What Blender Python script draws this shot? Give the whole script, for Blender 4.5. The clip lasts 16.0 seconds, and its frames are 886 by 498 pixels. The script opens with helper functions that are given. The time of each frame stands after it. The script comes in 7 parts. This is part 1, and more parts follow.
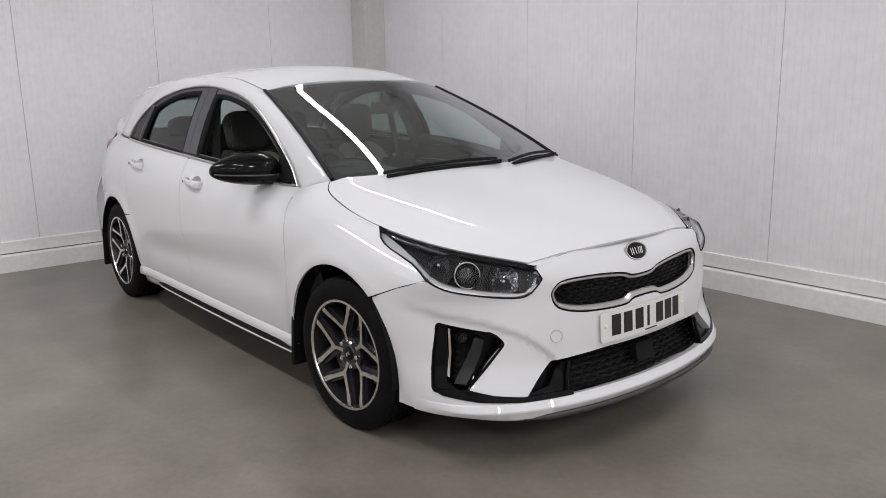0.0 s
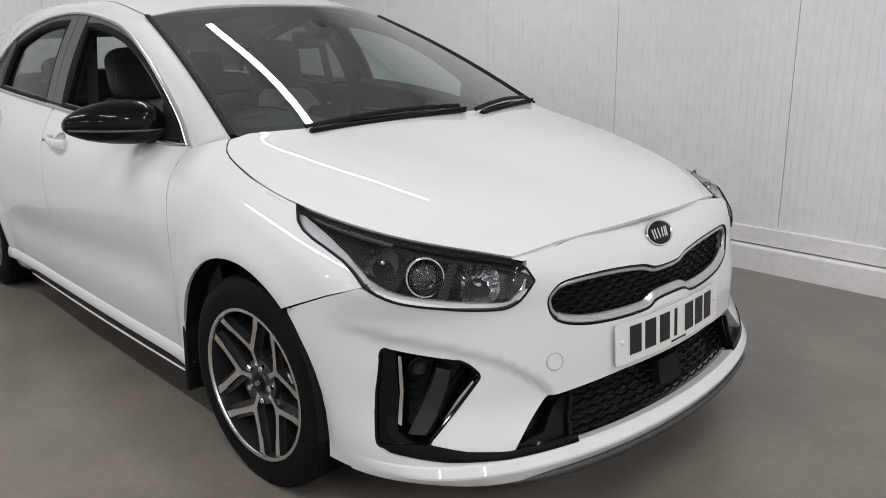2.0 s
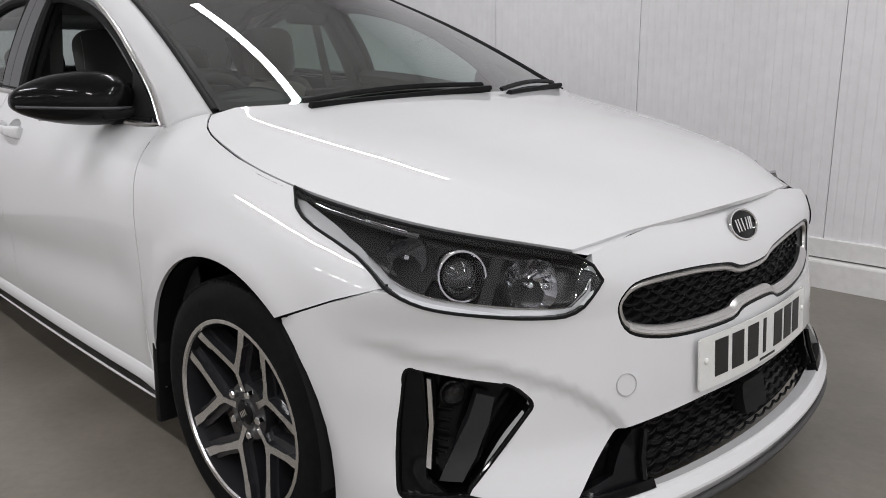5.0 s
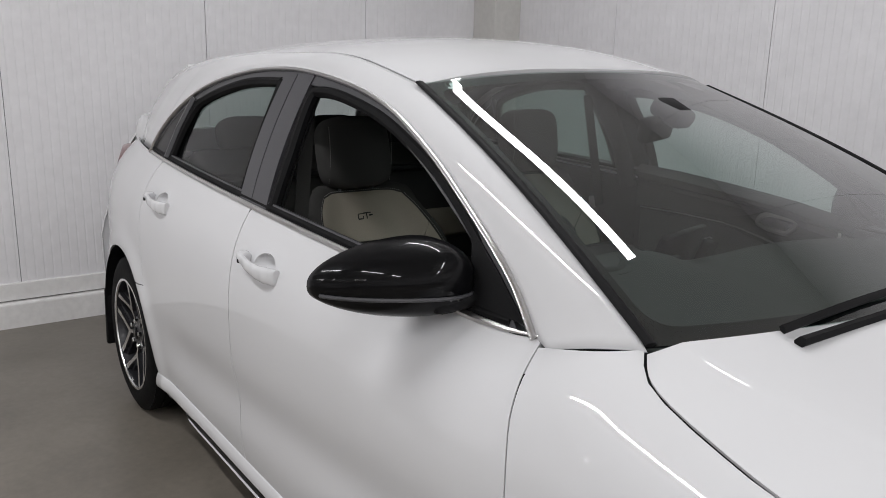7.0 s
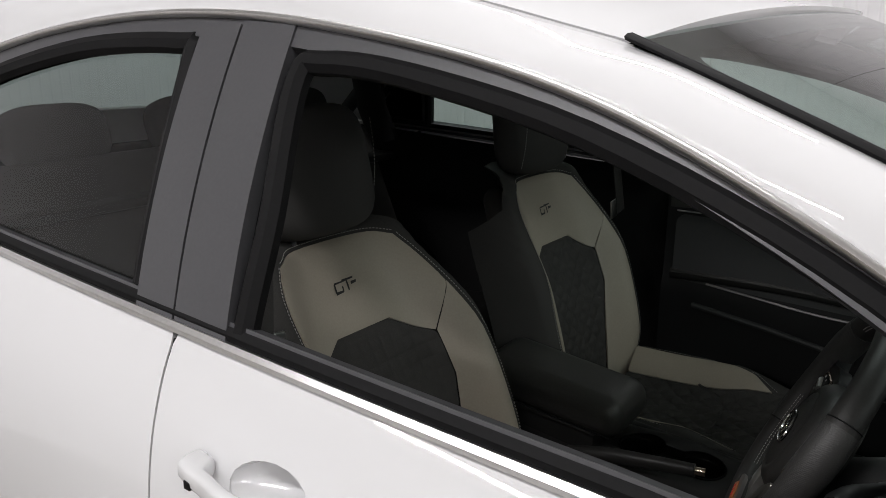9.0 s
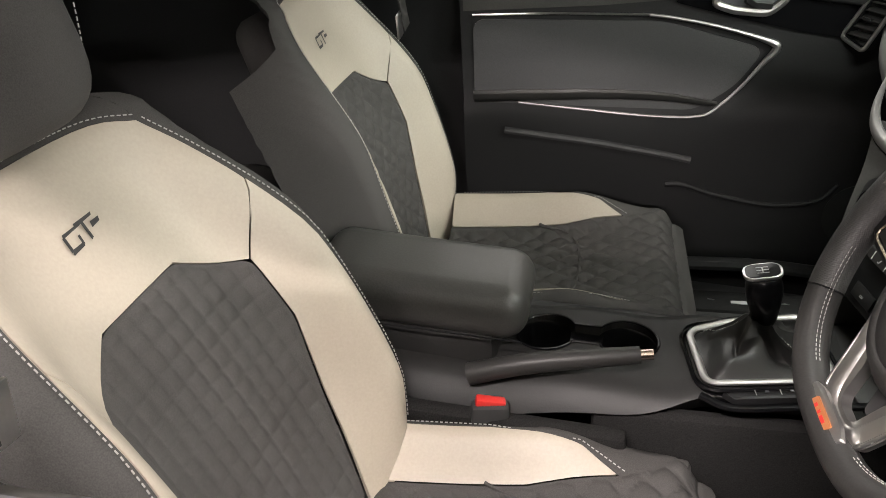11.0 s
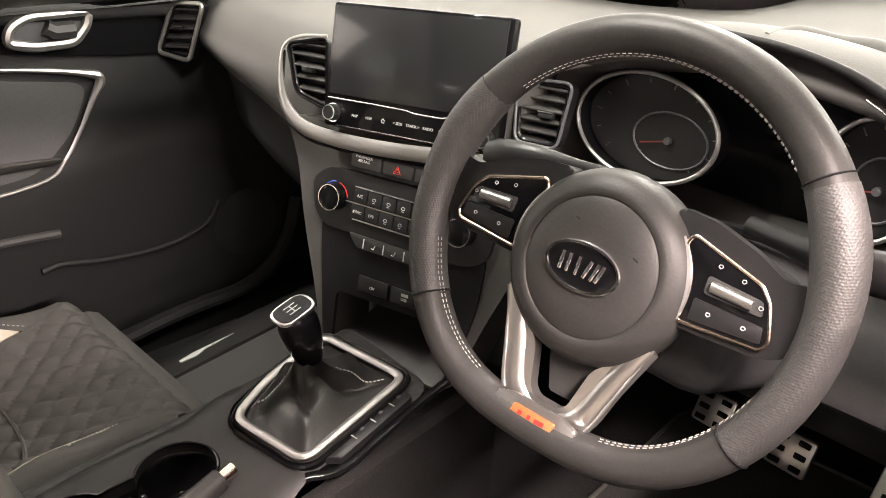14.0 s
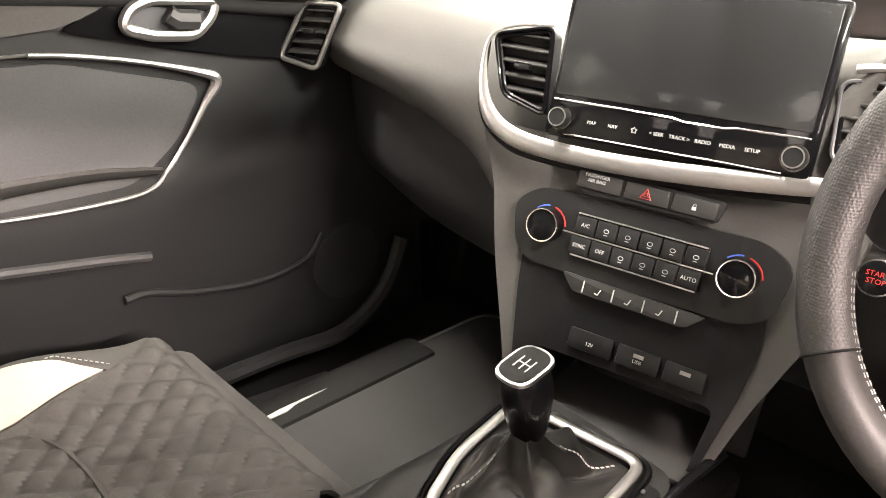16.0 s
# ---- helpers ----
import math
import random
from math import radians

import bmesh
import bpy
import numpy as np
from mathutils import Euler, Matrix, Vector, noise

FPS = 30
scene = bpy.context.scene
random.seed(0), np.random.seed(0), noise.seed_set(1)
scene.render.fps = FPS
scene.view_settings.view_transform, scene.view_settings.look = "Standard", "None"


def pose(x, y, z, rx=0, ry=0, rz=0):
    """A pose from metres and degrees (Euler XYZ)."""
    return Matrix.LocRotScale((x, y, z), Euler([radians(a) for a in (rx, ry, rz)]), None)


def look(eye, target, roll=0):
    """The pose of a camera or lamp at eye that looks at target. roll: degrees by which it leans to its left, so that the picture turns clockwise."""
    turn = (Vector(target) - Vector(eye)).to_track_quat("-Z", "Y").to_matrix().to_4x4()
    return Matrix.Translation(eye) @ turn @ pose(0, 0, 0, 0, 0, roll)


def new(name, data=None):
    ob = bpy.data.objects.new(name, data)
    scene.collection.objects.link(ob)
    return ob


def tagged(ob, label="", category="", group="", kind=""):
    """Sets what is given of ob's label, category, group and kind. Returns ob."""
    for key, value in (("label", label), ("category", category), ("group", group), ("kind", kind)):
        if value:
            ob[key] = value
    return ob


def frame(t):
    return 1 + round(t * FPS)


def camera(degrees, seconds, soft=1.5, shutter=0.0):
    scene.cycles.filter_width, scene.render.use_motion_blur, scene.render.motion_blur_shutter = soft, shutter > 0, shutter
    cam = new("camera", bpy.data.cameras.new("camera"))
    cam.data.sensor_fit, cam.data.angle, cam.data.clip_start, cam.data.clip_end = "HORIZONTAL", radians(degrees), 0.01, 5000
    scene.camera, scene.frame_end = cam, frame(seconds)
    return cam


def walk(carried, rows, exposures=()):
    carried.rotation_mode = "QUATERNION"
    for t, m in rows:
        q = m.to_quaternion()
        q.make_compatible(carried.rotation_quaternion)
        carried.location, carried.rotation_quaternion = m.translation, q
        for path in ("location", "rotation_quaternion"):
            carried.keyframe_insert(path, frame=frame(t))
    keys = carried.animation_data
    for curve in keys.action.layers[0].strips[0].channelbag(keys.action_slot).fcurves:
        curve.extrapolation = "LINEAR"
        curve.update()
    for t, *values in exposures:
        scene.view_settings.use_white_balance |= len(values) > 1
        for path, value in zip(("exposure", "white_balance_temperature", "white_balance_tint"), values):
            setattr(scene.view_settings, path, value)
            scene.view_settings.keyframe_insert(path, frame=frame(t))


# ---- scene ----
cam = camera(59.5, 16.0, soft=0.9)
PATH = [
    (0, (3.831, -2.401, 1.356), (2.321, -1.159, 0.936), -1.0),
    (0.5, (3.745, -2.325, 1.34), (2.253, -1.072, 0.89), -0.9),
    (1, (3.525, -2.211, 1.323), (2.058, -0.942, 0.837), -0.7),
    (1.5, (3.355, -2.069, 1.294), (1.919, -0.778, 0.772), -0.8),
    (2, (3.164, -1.834, 1.253), (1.757, -0.517, 0.716), -1.0),
    (2.5, (2.986, -1.678, 1.095), (1.606, -0.333, 0.562), -1.3),
    (3, (2.907, -1.617, 0.936), (1.544, -0.247, 0.42), -1.4),
    (3.2, (2.898, -1.61, 0.892), (1.539, -0.233, 0.388), -1.5),
    (5.5, (2.738, -1.675, 1.213), (1.314, -0.35, 0.748), 0.3),
    (6, (2.568, -1.752, 1.332), (1.077, -0.486, 0.914), 3.2),
    (6.5, (2.166, -1.699, 1.347), (0.597, -0.535, 0.919), 2.6),
    (7, (1.739, -1.611, 1.364), (0.17, -0.454, 0.915), 1.4),
    (7.5, (1.313, -1.501, 1.372), (-0.193, -0.271, 0.906), 1.2),
    (8, (0.945, -1.449, 1.345), (-0.434, -0.077, 0.88), 1.4),
    (8.2, (0.832, -1.427, 1.345), (-0.489, -0.003, 0.866), 1.6),
    (10.3, (0.2516, -1.1207, 1.2883), (-0.4884, 0.4759, 0.6061), -1.83),
    (10.5, (0.2129, -1.0887, 1.2745), (-0.4509, 0.5191, 0.5401), -1.8),
    (11, (0.1059, -0.9534, 1.2365), (-0.2478, 0.6661, 0.3329), -2.99),
    (11.5, (0.0422, -0.849, 1.2264), (0.221, 0.7478, 0.2337), -3.23),
    (12, (-0.0336, -0.8107, 1.2357), (0.7175, 0.6099, 0.2441), -1.93),
    (12.5, (-0.0786, -0.8208, 1.2539), (0.9594, 0.412, 0.2706), -0.82),
    (13, (-0.0806, -0.8187, 1.2503), (1.0322, 0.3618, 0.2858), -1.73),
    (13.5, (-0.0674, -0.7976, 1.2436), (1.0519, 0.3943, 0.299), -3.1),
    (14, (-0.0469, -0.67, 1.1747), (1.0848, 0.5361, 0.2657), -3.36),
    (14.5, (-0.0643, -0.5017, 1.1139), (1.0892, 0.7353, 0.2728), -2.78),
    (15, (-0.0842, -0.4079, 1.084), (1.0789, 0.8562, 0.3009), -2.42),
    (15.5, (-0.0996, -0.3819, 1.0705), (1.0963, 0.8842, 0.3434), -0.96),
    (16, (-0.0999, -0.374, 1.0576), (1.0827, 0.8828, 0.2902), 0.5),
]
EXPOSURES = [(0, 0.08, 6450, 8), (3.2, 0.12, 6450, 8), (6.0, -0.04, 6450, 8), (6.6, -0.1, 6450, 8), (7.2, -0.02, 6450, 8), (8.2, 0.02, 6450, 8), (9.3, 0.6, 6700, 10), (10.3, 2.2, 7000, 15), (11.5, 3.6, 7250, 18), (12.5, 4.3, 7650, 24), (13.4, 4.35, 7800, 25), (14.0, 3.98, 7800, 25), (14.5, 4.58, 7700, 23), (15.0, 4.86, 7700, 23), (16, 4.9, 7850, 25)]
walk(cam, [(t, look(eye, target, roll)) for t, eye, target, roll in PATH], EXPOSURES)

# ---------- world and light ----------
world = bpy.data.worlds.new("world")
scene.world = world
world.use_nodes = True
world.node_tree.nodes["Background"].inputs[0].default_value = (0.9, 0.95, 1.0, 1)
world.node_tree.nodes["Background"].inputs[1].default_value = 0.05


# ---------- materials ----------
def mat(name, color, rough=0.5, metal=0.0, grain=0.0, size=40.0, bump=0.0, coat=0.0, spec=0.5, stain=0.0, stain_size=1.5, alpha=None, ior=1.5, emit=None):
    m = bpy.data.materials.new(name)
    m.use_nodes = True
    nt = m.node_tree
    b = nt.nodes["Principled BSDF"]
    c = (*color, 1)
    b.inputs["Base Color"].default_value = c
    b.inputs["Roughness"].default_value = rough
    b.inputs["Metallic"].default_value = metal
    b.inputs["Coat Weight"].default_value = coat
    b.inputs["Coat Roughness"].default_value = 0.03
    b.inputs["Specular IOR Level"].default_value = spec
    if emit:
        b.inputs["Emission Color"].default_value = (*emit[:3], 1)
        b.inputs["Emission Strength"].default_value = emit[3]
    tc = nt.nodes.new("ShaderNodeTexCoord")
    def noisy(scale, detail):
        n = nt.nodes.new("ShaderNodeTexNoise")
        n.inputs["Scale"].default_value, n.inputs["Detail"].default_value = scale, detail
        nt.links.new(tc.outputs["Object"], n.inputs["Vector"])
        return n
    last = None
    for amount, scale, detail in ((grain, size, 4), (stain, stain_size, 5)):
        if not amount:
            continue
        n = noisy(scale, detail)
        r = nt.nodes.new("ShaderNodeMapRange")
        r.inputs["From Min"].default_value, r.inputs["From Max"].default_value = 0.3, 0.7
        r.inputs["To Min"].default_value, r.inputs["To Max"].default_value = 1 - amount, 1 + amount
        nt.links.new(n.outputs["Fac"], r.inputs["Value"])
        mix = nt.nodes.new("ShaderNodeMix")
        mix.data_type, mix.blend_type = "RGBA", "MULTIPLY"
        mix.inputs["Factor"].default_value = 1
        if last:
            nt.links.new(last, mix.inputs["A"])
        else:
            mix.inputs["A"].default_value = c
        nt.links.new(r.outputs["Result"], mix.inputs["B"])
        last = mix.outputs["Result"]
    if last:
        nt.links.new(last, b.inputs["Base Color"])
    if bump:
        n = noisy(size, 6)
        bp = nt.nodes.new("ShaderNodeBump")
        bp.inputs["Strength"].default_value = bump
        bp.inputs["Distance"].default_value = 0.3 / size
        nt.links.new(n.outputs["Fac"], bp.inputs["Height"])
        nt.links.new(bp.outputs["Normal"], b.inputs["Normal"])
    return m


def glass_mat(name, tint, rough=0.0, face=0.035, curve_to=4.0):
    """Thin pane: clear straight through, with a mirror-like front."""
    m = bpy.data.materials.new(name)
    m.use_nodes = True
    nt = m.node_tree
    nt.nodes.clear()
    out = nt.nodes.new("ShaderNodeOutputMaterial")
    tr = nt.nodes.new("ShaderNodeBsdfTransparent")
    tr.inputs["Color"].default_value = (*tint, 1)
    gl = nt.nodes.new("ShaderNodeBsdfGlossy")
    gl.inputs["Roughness"].default_value = rough
    lw = nt.nodes.new("ShaderNodeLayerWeight")
    lw.inputs["Blend"].default_value = 0.5
    pw = nt.nodes.new("ShaderNodeMath")
    pw.operation = "POWER"
    pw.inputs[1].default_value = curve_to
    nt.links.new(lw.outputs["Facing"], pw.inputs[0])
    fr = nt.nodes.new("ShaderNodeMath")
    fr.operation = "MULTIPLY_ADD"
    fr.inputs[1].default_value, fr.inputs[2].default_value = 0.88, face
    nt.links.new(pw.outputs["Value"], fr.inputs[0])
    mx = nt.nodes.new("ShaderNodeMixShader")
    nt.links.new(fr.outputs["Value"], mx.inputs["Fac"])
    nt.links.new(tr.outputs["BSDF"], mx.inputs[1])
    nt.links.new(gl.outputs["BSDF"], mx.inputs[2])
    nt.links.new(mx.outputs["Shader"], out.inputs["Surface"])
    return m


PAINT = mat("white_paint", (0.67, 0.67, 0.68), 0.6, coat=1.0, spec=0.15, stain=0.012, stain_size=2.0)
GLASS = glass_mat("green_glass", (0.80, 0.89, 0.85))
PRIVACY = glass_mat("dark_rear_glass", (0.52, 0.58, 0.56), face=0.03, curve_to=5.0)
SCREENGLASS = glass_mat("green_screen_glass", (0.60, 0.705, 0.675), face=0.12, curve_to=2.7)
LENS = glass_mat("lamp_lens", (0.93, 0.94, 0.95))
GLOSS = mat("gloss_black", (0.004, 0.004, 0.0045), 0.3, coat=0.32, spec=0.03)
PLASTIC = mat("black_plastic", (0.008, 0.008, 0.0085), 0.5, spec=0.12, grain=0.15, size=300, bump=0.15)
RUBBER = mat("tyre_rubber", (0.0065, 0.0065, 0.0068), 0.6, grain=0.2, size=60, bump=0.2, stain=0.2, stain_size=8, spec=0.06)
SEAL = mat("seal_rubber", (0.009, 0.009, 0.0095), 0.6, spec=0.1, grain=0.1, size=200)
CHROME = mat("chrome", (0.78, 0.78, 0.78), 0.12, 1.0)
SILVER = mat("satin_silver_paint", (0.37, 0.36, 0.35), 0.36, 0.9, grain=0.03, size=300)
SATIN = mat("satin_metal", (0.62, 0.61, 0.60), 0.32, 1.0, grain=0.04, size=200)
ALLOY = mat("machined_alloy", (0.74, 0.74, 0.74), 0.24, 1.0, grain=0.06, size=120)
DARKALLOY = mat("dark_alloy", (0.022, 0.022, 0.025), 0.3, 0.3, coat=0.5)
DISC = mat("brake_disc", (0.25, 0.23, 0.22), 0.4, 1.0, grain=0.2, size=80)
GREYTRIM = mat("grey_pillar_trim", (0.06, 0.06, 0.065), 0.38, grain=0.05, size=200)
REDLENS = mat("red_lens", (0.16, 0.012, 0.015), 0.15, coat=1.0)
PLATE = mat("plate_white", (0.72, 0.72, 0.70), 0.35, grain=0.03, size=90)
INK = mat("black_ink", (0.01, 0.01, 0.01), 0.4)
FLOOR = mat("floor_epoxy", (0.172, 0.154, 0.129), 0.30, grain=0.07, size=40, bump=0.03, stain=0.18, stain_size=2.2, spec=0.4)
KERBM = mat("kerb_paint", (0.78, 0.77, 0.76), 0.55, grain=0.05, size=30, stain=0.06, stain_size=3, bump=0.08)
COLM = mat("column_paint", (0.62, 0.61, 0.58), 0.5, grain=0.04, size=30, stain=0.05)
CEIL = mat("ceiling_paint", (0.75, 0.75, 0.74), 0.7, grain=0.03, size=20)
WALLCORE = mat("wall_core", (0.16, 0.155, 0.15), 0.8, grain=0.05, size=30)
DARKGAP = mat("dark_gap", (0.02, 0.02, 0.02), 0.8)
TUBE = mat("tube_glass", (0.9, 0.9, 0.9), 0.3, emit=(1.0, 0.98, 0.96, 20.0))


def wall_mat(name, axis):
    """White coated sheet with fine upright ribs."""
    m = mat(name, (0.79, 0.78, 0.795), 0.42, grain=0.03, size=18, stain=0.05, stain_size=1.2)
    nt = m.node_tree
    b = nt.nodes["Principled BSDF"]
    tc = nt.nodes.new("ShaderNodeTexCoord")
    w = nt.nodes.new("ShaderNodeTexWave")
    w.wave_type, w.bands_direction = "BANDS", axis
    w.inputs["Scale"].default_value = 7.4
    w.inputs["Distortion"].default_value = 0.0
    nt.links.new(tc.outputs["Object"], w.inputs["Vector"])
    r = nt.nodes.new("ShaderNodeMath")
    r.operation = "POWER"
    r.inputs[1].default_value = 12
    nt.links.new(w.outputs["Fac"], r.inputs[0])
    bp = nt.nodes.new("ShaderNodeBump")
    bp.inputs["Strength"].default_value, bp.inputs["Distance"].default_value = 0.45, 0.003
    bp.invert = True
    nt.links.new(r.outputs["Value"], bp.inputs["Height"])
    nt.links.new(bp.outputs["Normal"], b.inputs["Normal"])
    return m


# ---------- shape tools ----------
import functools
from mathutils.geometry import delaunay_2d_cdt

MID = Vector((0, 0, 0.6))


def link(name, me, material, parent=None, label="", smooth=True):
    mats = material if isinstance(material, (list, tuple)) else [material]
    for q in mats:
        me.materials.append(q)
    if smooth:
        me.shade_smooth()
    ob = new(name, me)
    if parent:
        ob.parent = parent
    if label:
        ob["label"] = label
    return ob


def part(name, bm, material, parent=None, label="", smooth=True, sharp=40):
    me = bpy.data.meshes.new(name)
    bmesh.ops.recalc_face_normals(bm, faces=bm.faces)
    if smooth:
        for e in bm.edges:
            if len(e.link_faces) == 2 and e.calc_face_angle(0) > radians(sharp):
                e.smooth = False
    bm.to_mesh(me)
    bm.free()
    return link(name, me, material, parent, label, smooth)


def curve(pts, n=8, closed=False):
    """Catmull-Rom through the points."""
    p = [Vector(q) for q in pts]
    k = len(p)
    out = []
    for i in range(k if closed else k - 1):
        if closed:
            a, b, c, d = p[i - 1], p[i], p[(i + 1) % k], p[(i + 2) % k]
        else:
            b, c = p[i], p[i + 1]
            a = p[i - 1] if i else b * 2 - c
            d = p[i + 2] if i + 2 < k else c * 2 - b
        for j in range(n):
            t = j / n
            out.append(0.5 * (2 * b + (c - a) * t + (2 * a - 5 * b + 4 * c - d) * t * t + (3 * b - a - 3 * c + d) * t**3))
    if not closed:
        out.append(p[-1])
    return out


def dense(poly, step):
    out = []
    for i, a in enumerate(poly):
        b = poly[(i + 1) % len(poly)]
        n = max(1, int((b - a).length / step))
        out += [a + (b - a) * (j / n) for j in range(n)]
    return out


def area2(poly):
    return sum(a.x * b.y - b.x * a.y for a, b in zip(poly, poly[1:] + poly[:1])) / 2


def inside(q, poly):
    c = False
    for a, b in zip(poly, poly[1:] + poly[:1]):
        if (a.y > q.y) != (b.y > q.y) and q.x < (b.x - a.x) * (q.y - a.y) / (b.y - a.y) + a.x:
            c = not c
    return c


def inset(poly, d):
    k = len(poly)
    s = 1 if area2(poly) > 0 else -1
    out = []
    for i in range(k):
        a, b, c = poly[i - 1], poly[i], poly[(i + 1) % k]
        t1, t2 = (b - a).normalized(), (c - b).normalized()
        n = Vector((-t1.y - t2.y, t1.x + t2.x)) * s
        if n.length > 1e-6:
            n.normalize()
        out.append(b + n * d)
    return out


def rounded(poly, r, n=5):
    """Polygon with rounded corners."""
    out = []
    k = len(poly)
    for i in range(k):
        a, b, c = (Vector(poly[j % k]) for j in (i - 1, i, i + 1))
        ra = min(r, (a - b).length * 0.45, (c - b).length * 0.45)
        p, q = b + (a - b).normalized() * ra, b + (c - b).normalized() * ra
        for j in range(n + 1):
            t = j / n
            out.append(p * (1 - t) ** 2 + b * 2 * t * (1 - t) + q * t * t)
    return out


def sheet(name, outline, f, step, material, parent=None, holes=(), thick=0.012, label="", mid=MID, gap=0.0, scale=1.0, eps=0.004):
    """A skin: an outline (with holes) in the plane, carried by f(u, v) into space, with turned-in edges."""
    outline = [Vector(q[:2]) for q in outline]
    rings = [inset(outline, gap) if gap else outline]
    rings += [inset([Vector(q[:2]) for q in h], -gap) if gap else [Vector(q[:2]) for q in h] for h in holes]
    rings = [dense(r, step) for r in rings]
    pts, edges, loops = [], [], []
    for r in rings:
        s = len(pts)
        pts += r
        loops.append(list(range(s, s + len(r))))
        edges += [(s + i, s + (i + 1) % len(r)) for i in range(len(r))]
    lo = [min(q[i] for q in rings[0]) for i in (0, 1)]
    hi = [max(q[i] for q in rings[0]) for i in (0, 1)]
    barr = np.array([q[:] for q in pts])
    u = lo[0] + step / 2
    while u < hi[0]:
        v = lo[1] + step / 2
        while v < hi[1]:
            q = Vector((u, v))
            if np.min(np.hypot(barr[:, 0] - u, barr[:, 1] - v)) > step * 0.45 and inside(q, rings[0]) and not any(inside(q, h) for h in rings[1:]):
                pts.append(q)
            v += step
        u += step
    res = delaunay_2d_cdt(pts, edges, [], 0, 1e-7)
    vs, tris, orig = res[0], res[2], res[3]
    P, N = [], []
    for q in vs:
        p = f(q.x, q.y)
        n = (f(q.x + eps, q.y) - f(q.x - eps, q.y)).cross(f(q.x, q.y + eps) - f(q.x, q.y - eps))
        n = n.normalized() if n.length > 1e-12 else Vector((0, 0, 1))
        P.append(p), N.append(n)
    flip = sum(n.dot(p - mid) for p, n in zip(P, N)) < 0
    if flip:
        N = [-n for n in N]
    F = []
    for t in tris:
        c = (vs[t[0]] + vs[t[1]] + vs[t[2]]) / 3
        if inside(c, rings[0]) and not any(inside(c, h) for h in rings[1:]):
            a, b, d = (P[i] for i in t)
            F.append(tuple(t) if (b - a).cross(d - a).dot(N[t[0]]) > 0 else tuple(t)[::-1])
    nf = len(F)
    if thick:
        back = {}
        for vi, o in enumerate(orig):
            for i in o:
                back[i] = vi
        for r in loops:
            ids = [back[i] for i in r if i in back]
            s = len(P)
            for i in ids:
                P.append(P[i].copy()), N.append(N[i])
                P.append(P[i] - N[i] * thick), N.append(N[i])
            k = len(ids)
            for j in range(k):
                a, b = s + 2 * j, s + 2 * ((j + 1) % k)
                F.append((a, b, b + 1, a + 1))
    me = bpy.data.meshes.new(name)
    me.from_pydata(P, [], F)
    ob = link(name, me, material, parent, label)
    if thick and len(me.materials) > 1:
        for i in range(nf, len(me.polygons)):
            me.polygons[i].material_index = 1
    used = [n[:] for n in N]
    if thick:
        flat = np.arange(len(me.polygons)) >= nf
        me.polygons.foreach_set("use_smooth", ~flat)
    me.normals_split_custom_set_from_vertices(used) if not thick else me.normals_split_custom_set([used[l.vertex_index] if l.index < nf * 3 else (0, 0, 0) for l in me.loops])
    return ob


def grid(name, f, nu, nv, material, parent=None, thick=0.0, label="", close_u=False):
    """A skin over the unit square, with thickness inward."""
    bm = bmesh.new()
    rows = [[bm.verts.new(f(i / nu, j / nv)) for j in range(nv + 1)] for i in range(nu if close_u else nu + 1)]
    k = len(rows)
    for i in range(k if close_u else k - 1):
        for j in range(nv):
            try:
                bm.faces.new((rows[i][j], rows[(i + 1) % k][j], rows[(i + 1) % k][j + 1], rows[i][j + 1]))
            except ValueError:
                pass
    ob = part(name, bm, material, parent, label, sharp=180)
    if thick:
        s = ob.modifiers.new("thick", "SOLIDIFY")
        s.thickness, s.offset = thick, 0
    return ob


def add_lathe(bm, prof, seg, m=Matrix()):
    """Turns (radius, height) round the z axis of m."""
    rings = [[bm.verts.new(m @ Vector((r * math.cos(2 * math.pi * i / seg), r * math.sin(2 * math.pi * i / seg), h))) for i in range(seg)] for r, h in prof]
    for a, b in zip(rings, rings[1:]):
        for i in range(seg):
            bm.faces.new((a[i], a[(i + 1) % seg], b[(i + 1) % seg], b[i]))
    return rings


def lathe(prof, seg=48, m=Matrix(), caps=True):
    bm = bmesh.new()
    r = add_lathe(bm, prof, seg, m)
    if caps:
        for ring, (rad, h) in ((r[0], prof[0]), (r[-1], prof[-1])):
            if rad > 1e-5:
                bm.faces.new(ring)
    bmesh.ops.remove_doubles(bm, verts=bm.verts, dist=1e-6)
    return bm


def tube(pts, rad, seg=8, closed=False, flat=1.0, up=None):
    """A round or flattened rod along the points."""
    bm = bmesh.new()
    pts = [Vector(p) for p in pts]
    k = len(pts)
    rings = []
    n = Vector(up) if up else None
    for i, p in enumerate(pts):
        a = pts[i - 1] if (i or closed) else p
        b = pts[(i + 1) % k] if (i + 1 < k or closed) else p
        t = (b - a).normalized()
        if n is None:
            n = t.orthogonal()
        n = (n - t * n.dot(t)).normalized()
        s = t.cross(n)
        r = rad(i / max(1, k - 1)) if callable(rad) else rad
        rings.append([bm.verts.new(p + n * (math.cos(2 * math.pi * j / seg) * r * flat) + s * (math.sin(2 * math.pi * j / seg) * r)) for j in range(seg)])
    for i in range(k if closed else k - 1):
        a, b = rings[i], rings[(i + 1) % k]
        for j in range(seg):
            bm.faces.new((a[j], a[(j + 1) % seg], b[(j + 1) % seg], b[j]))
    if not closed:
        bm.faces.new(rings[0]), bm.faces.new(rings[-1])
    return bm


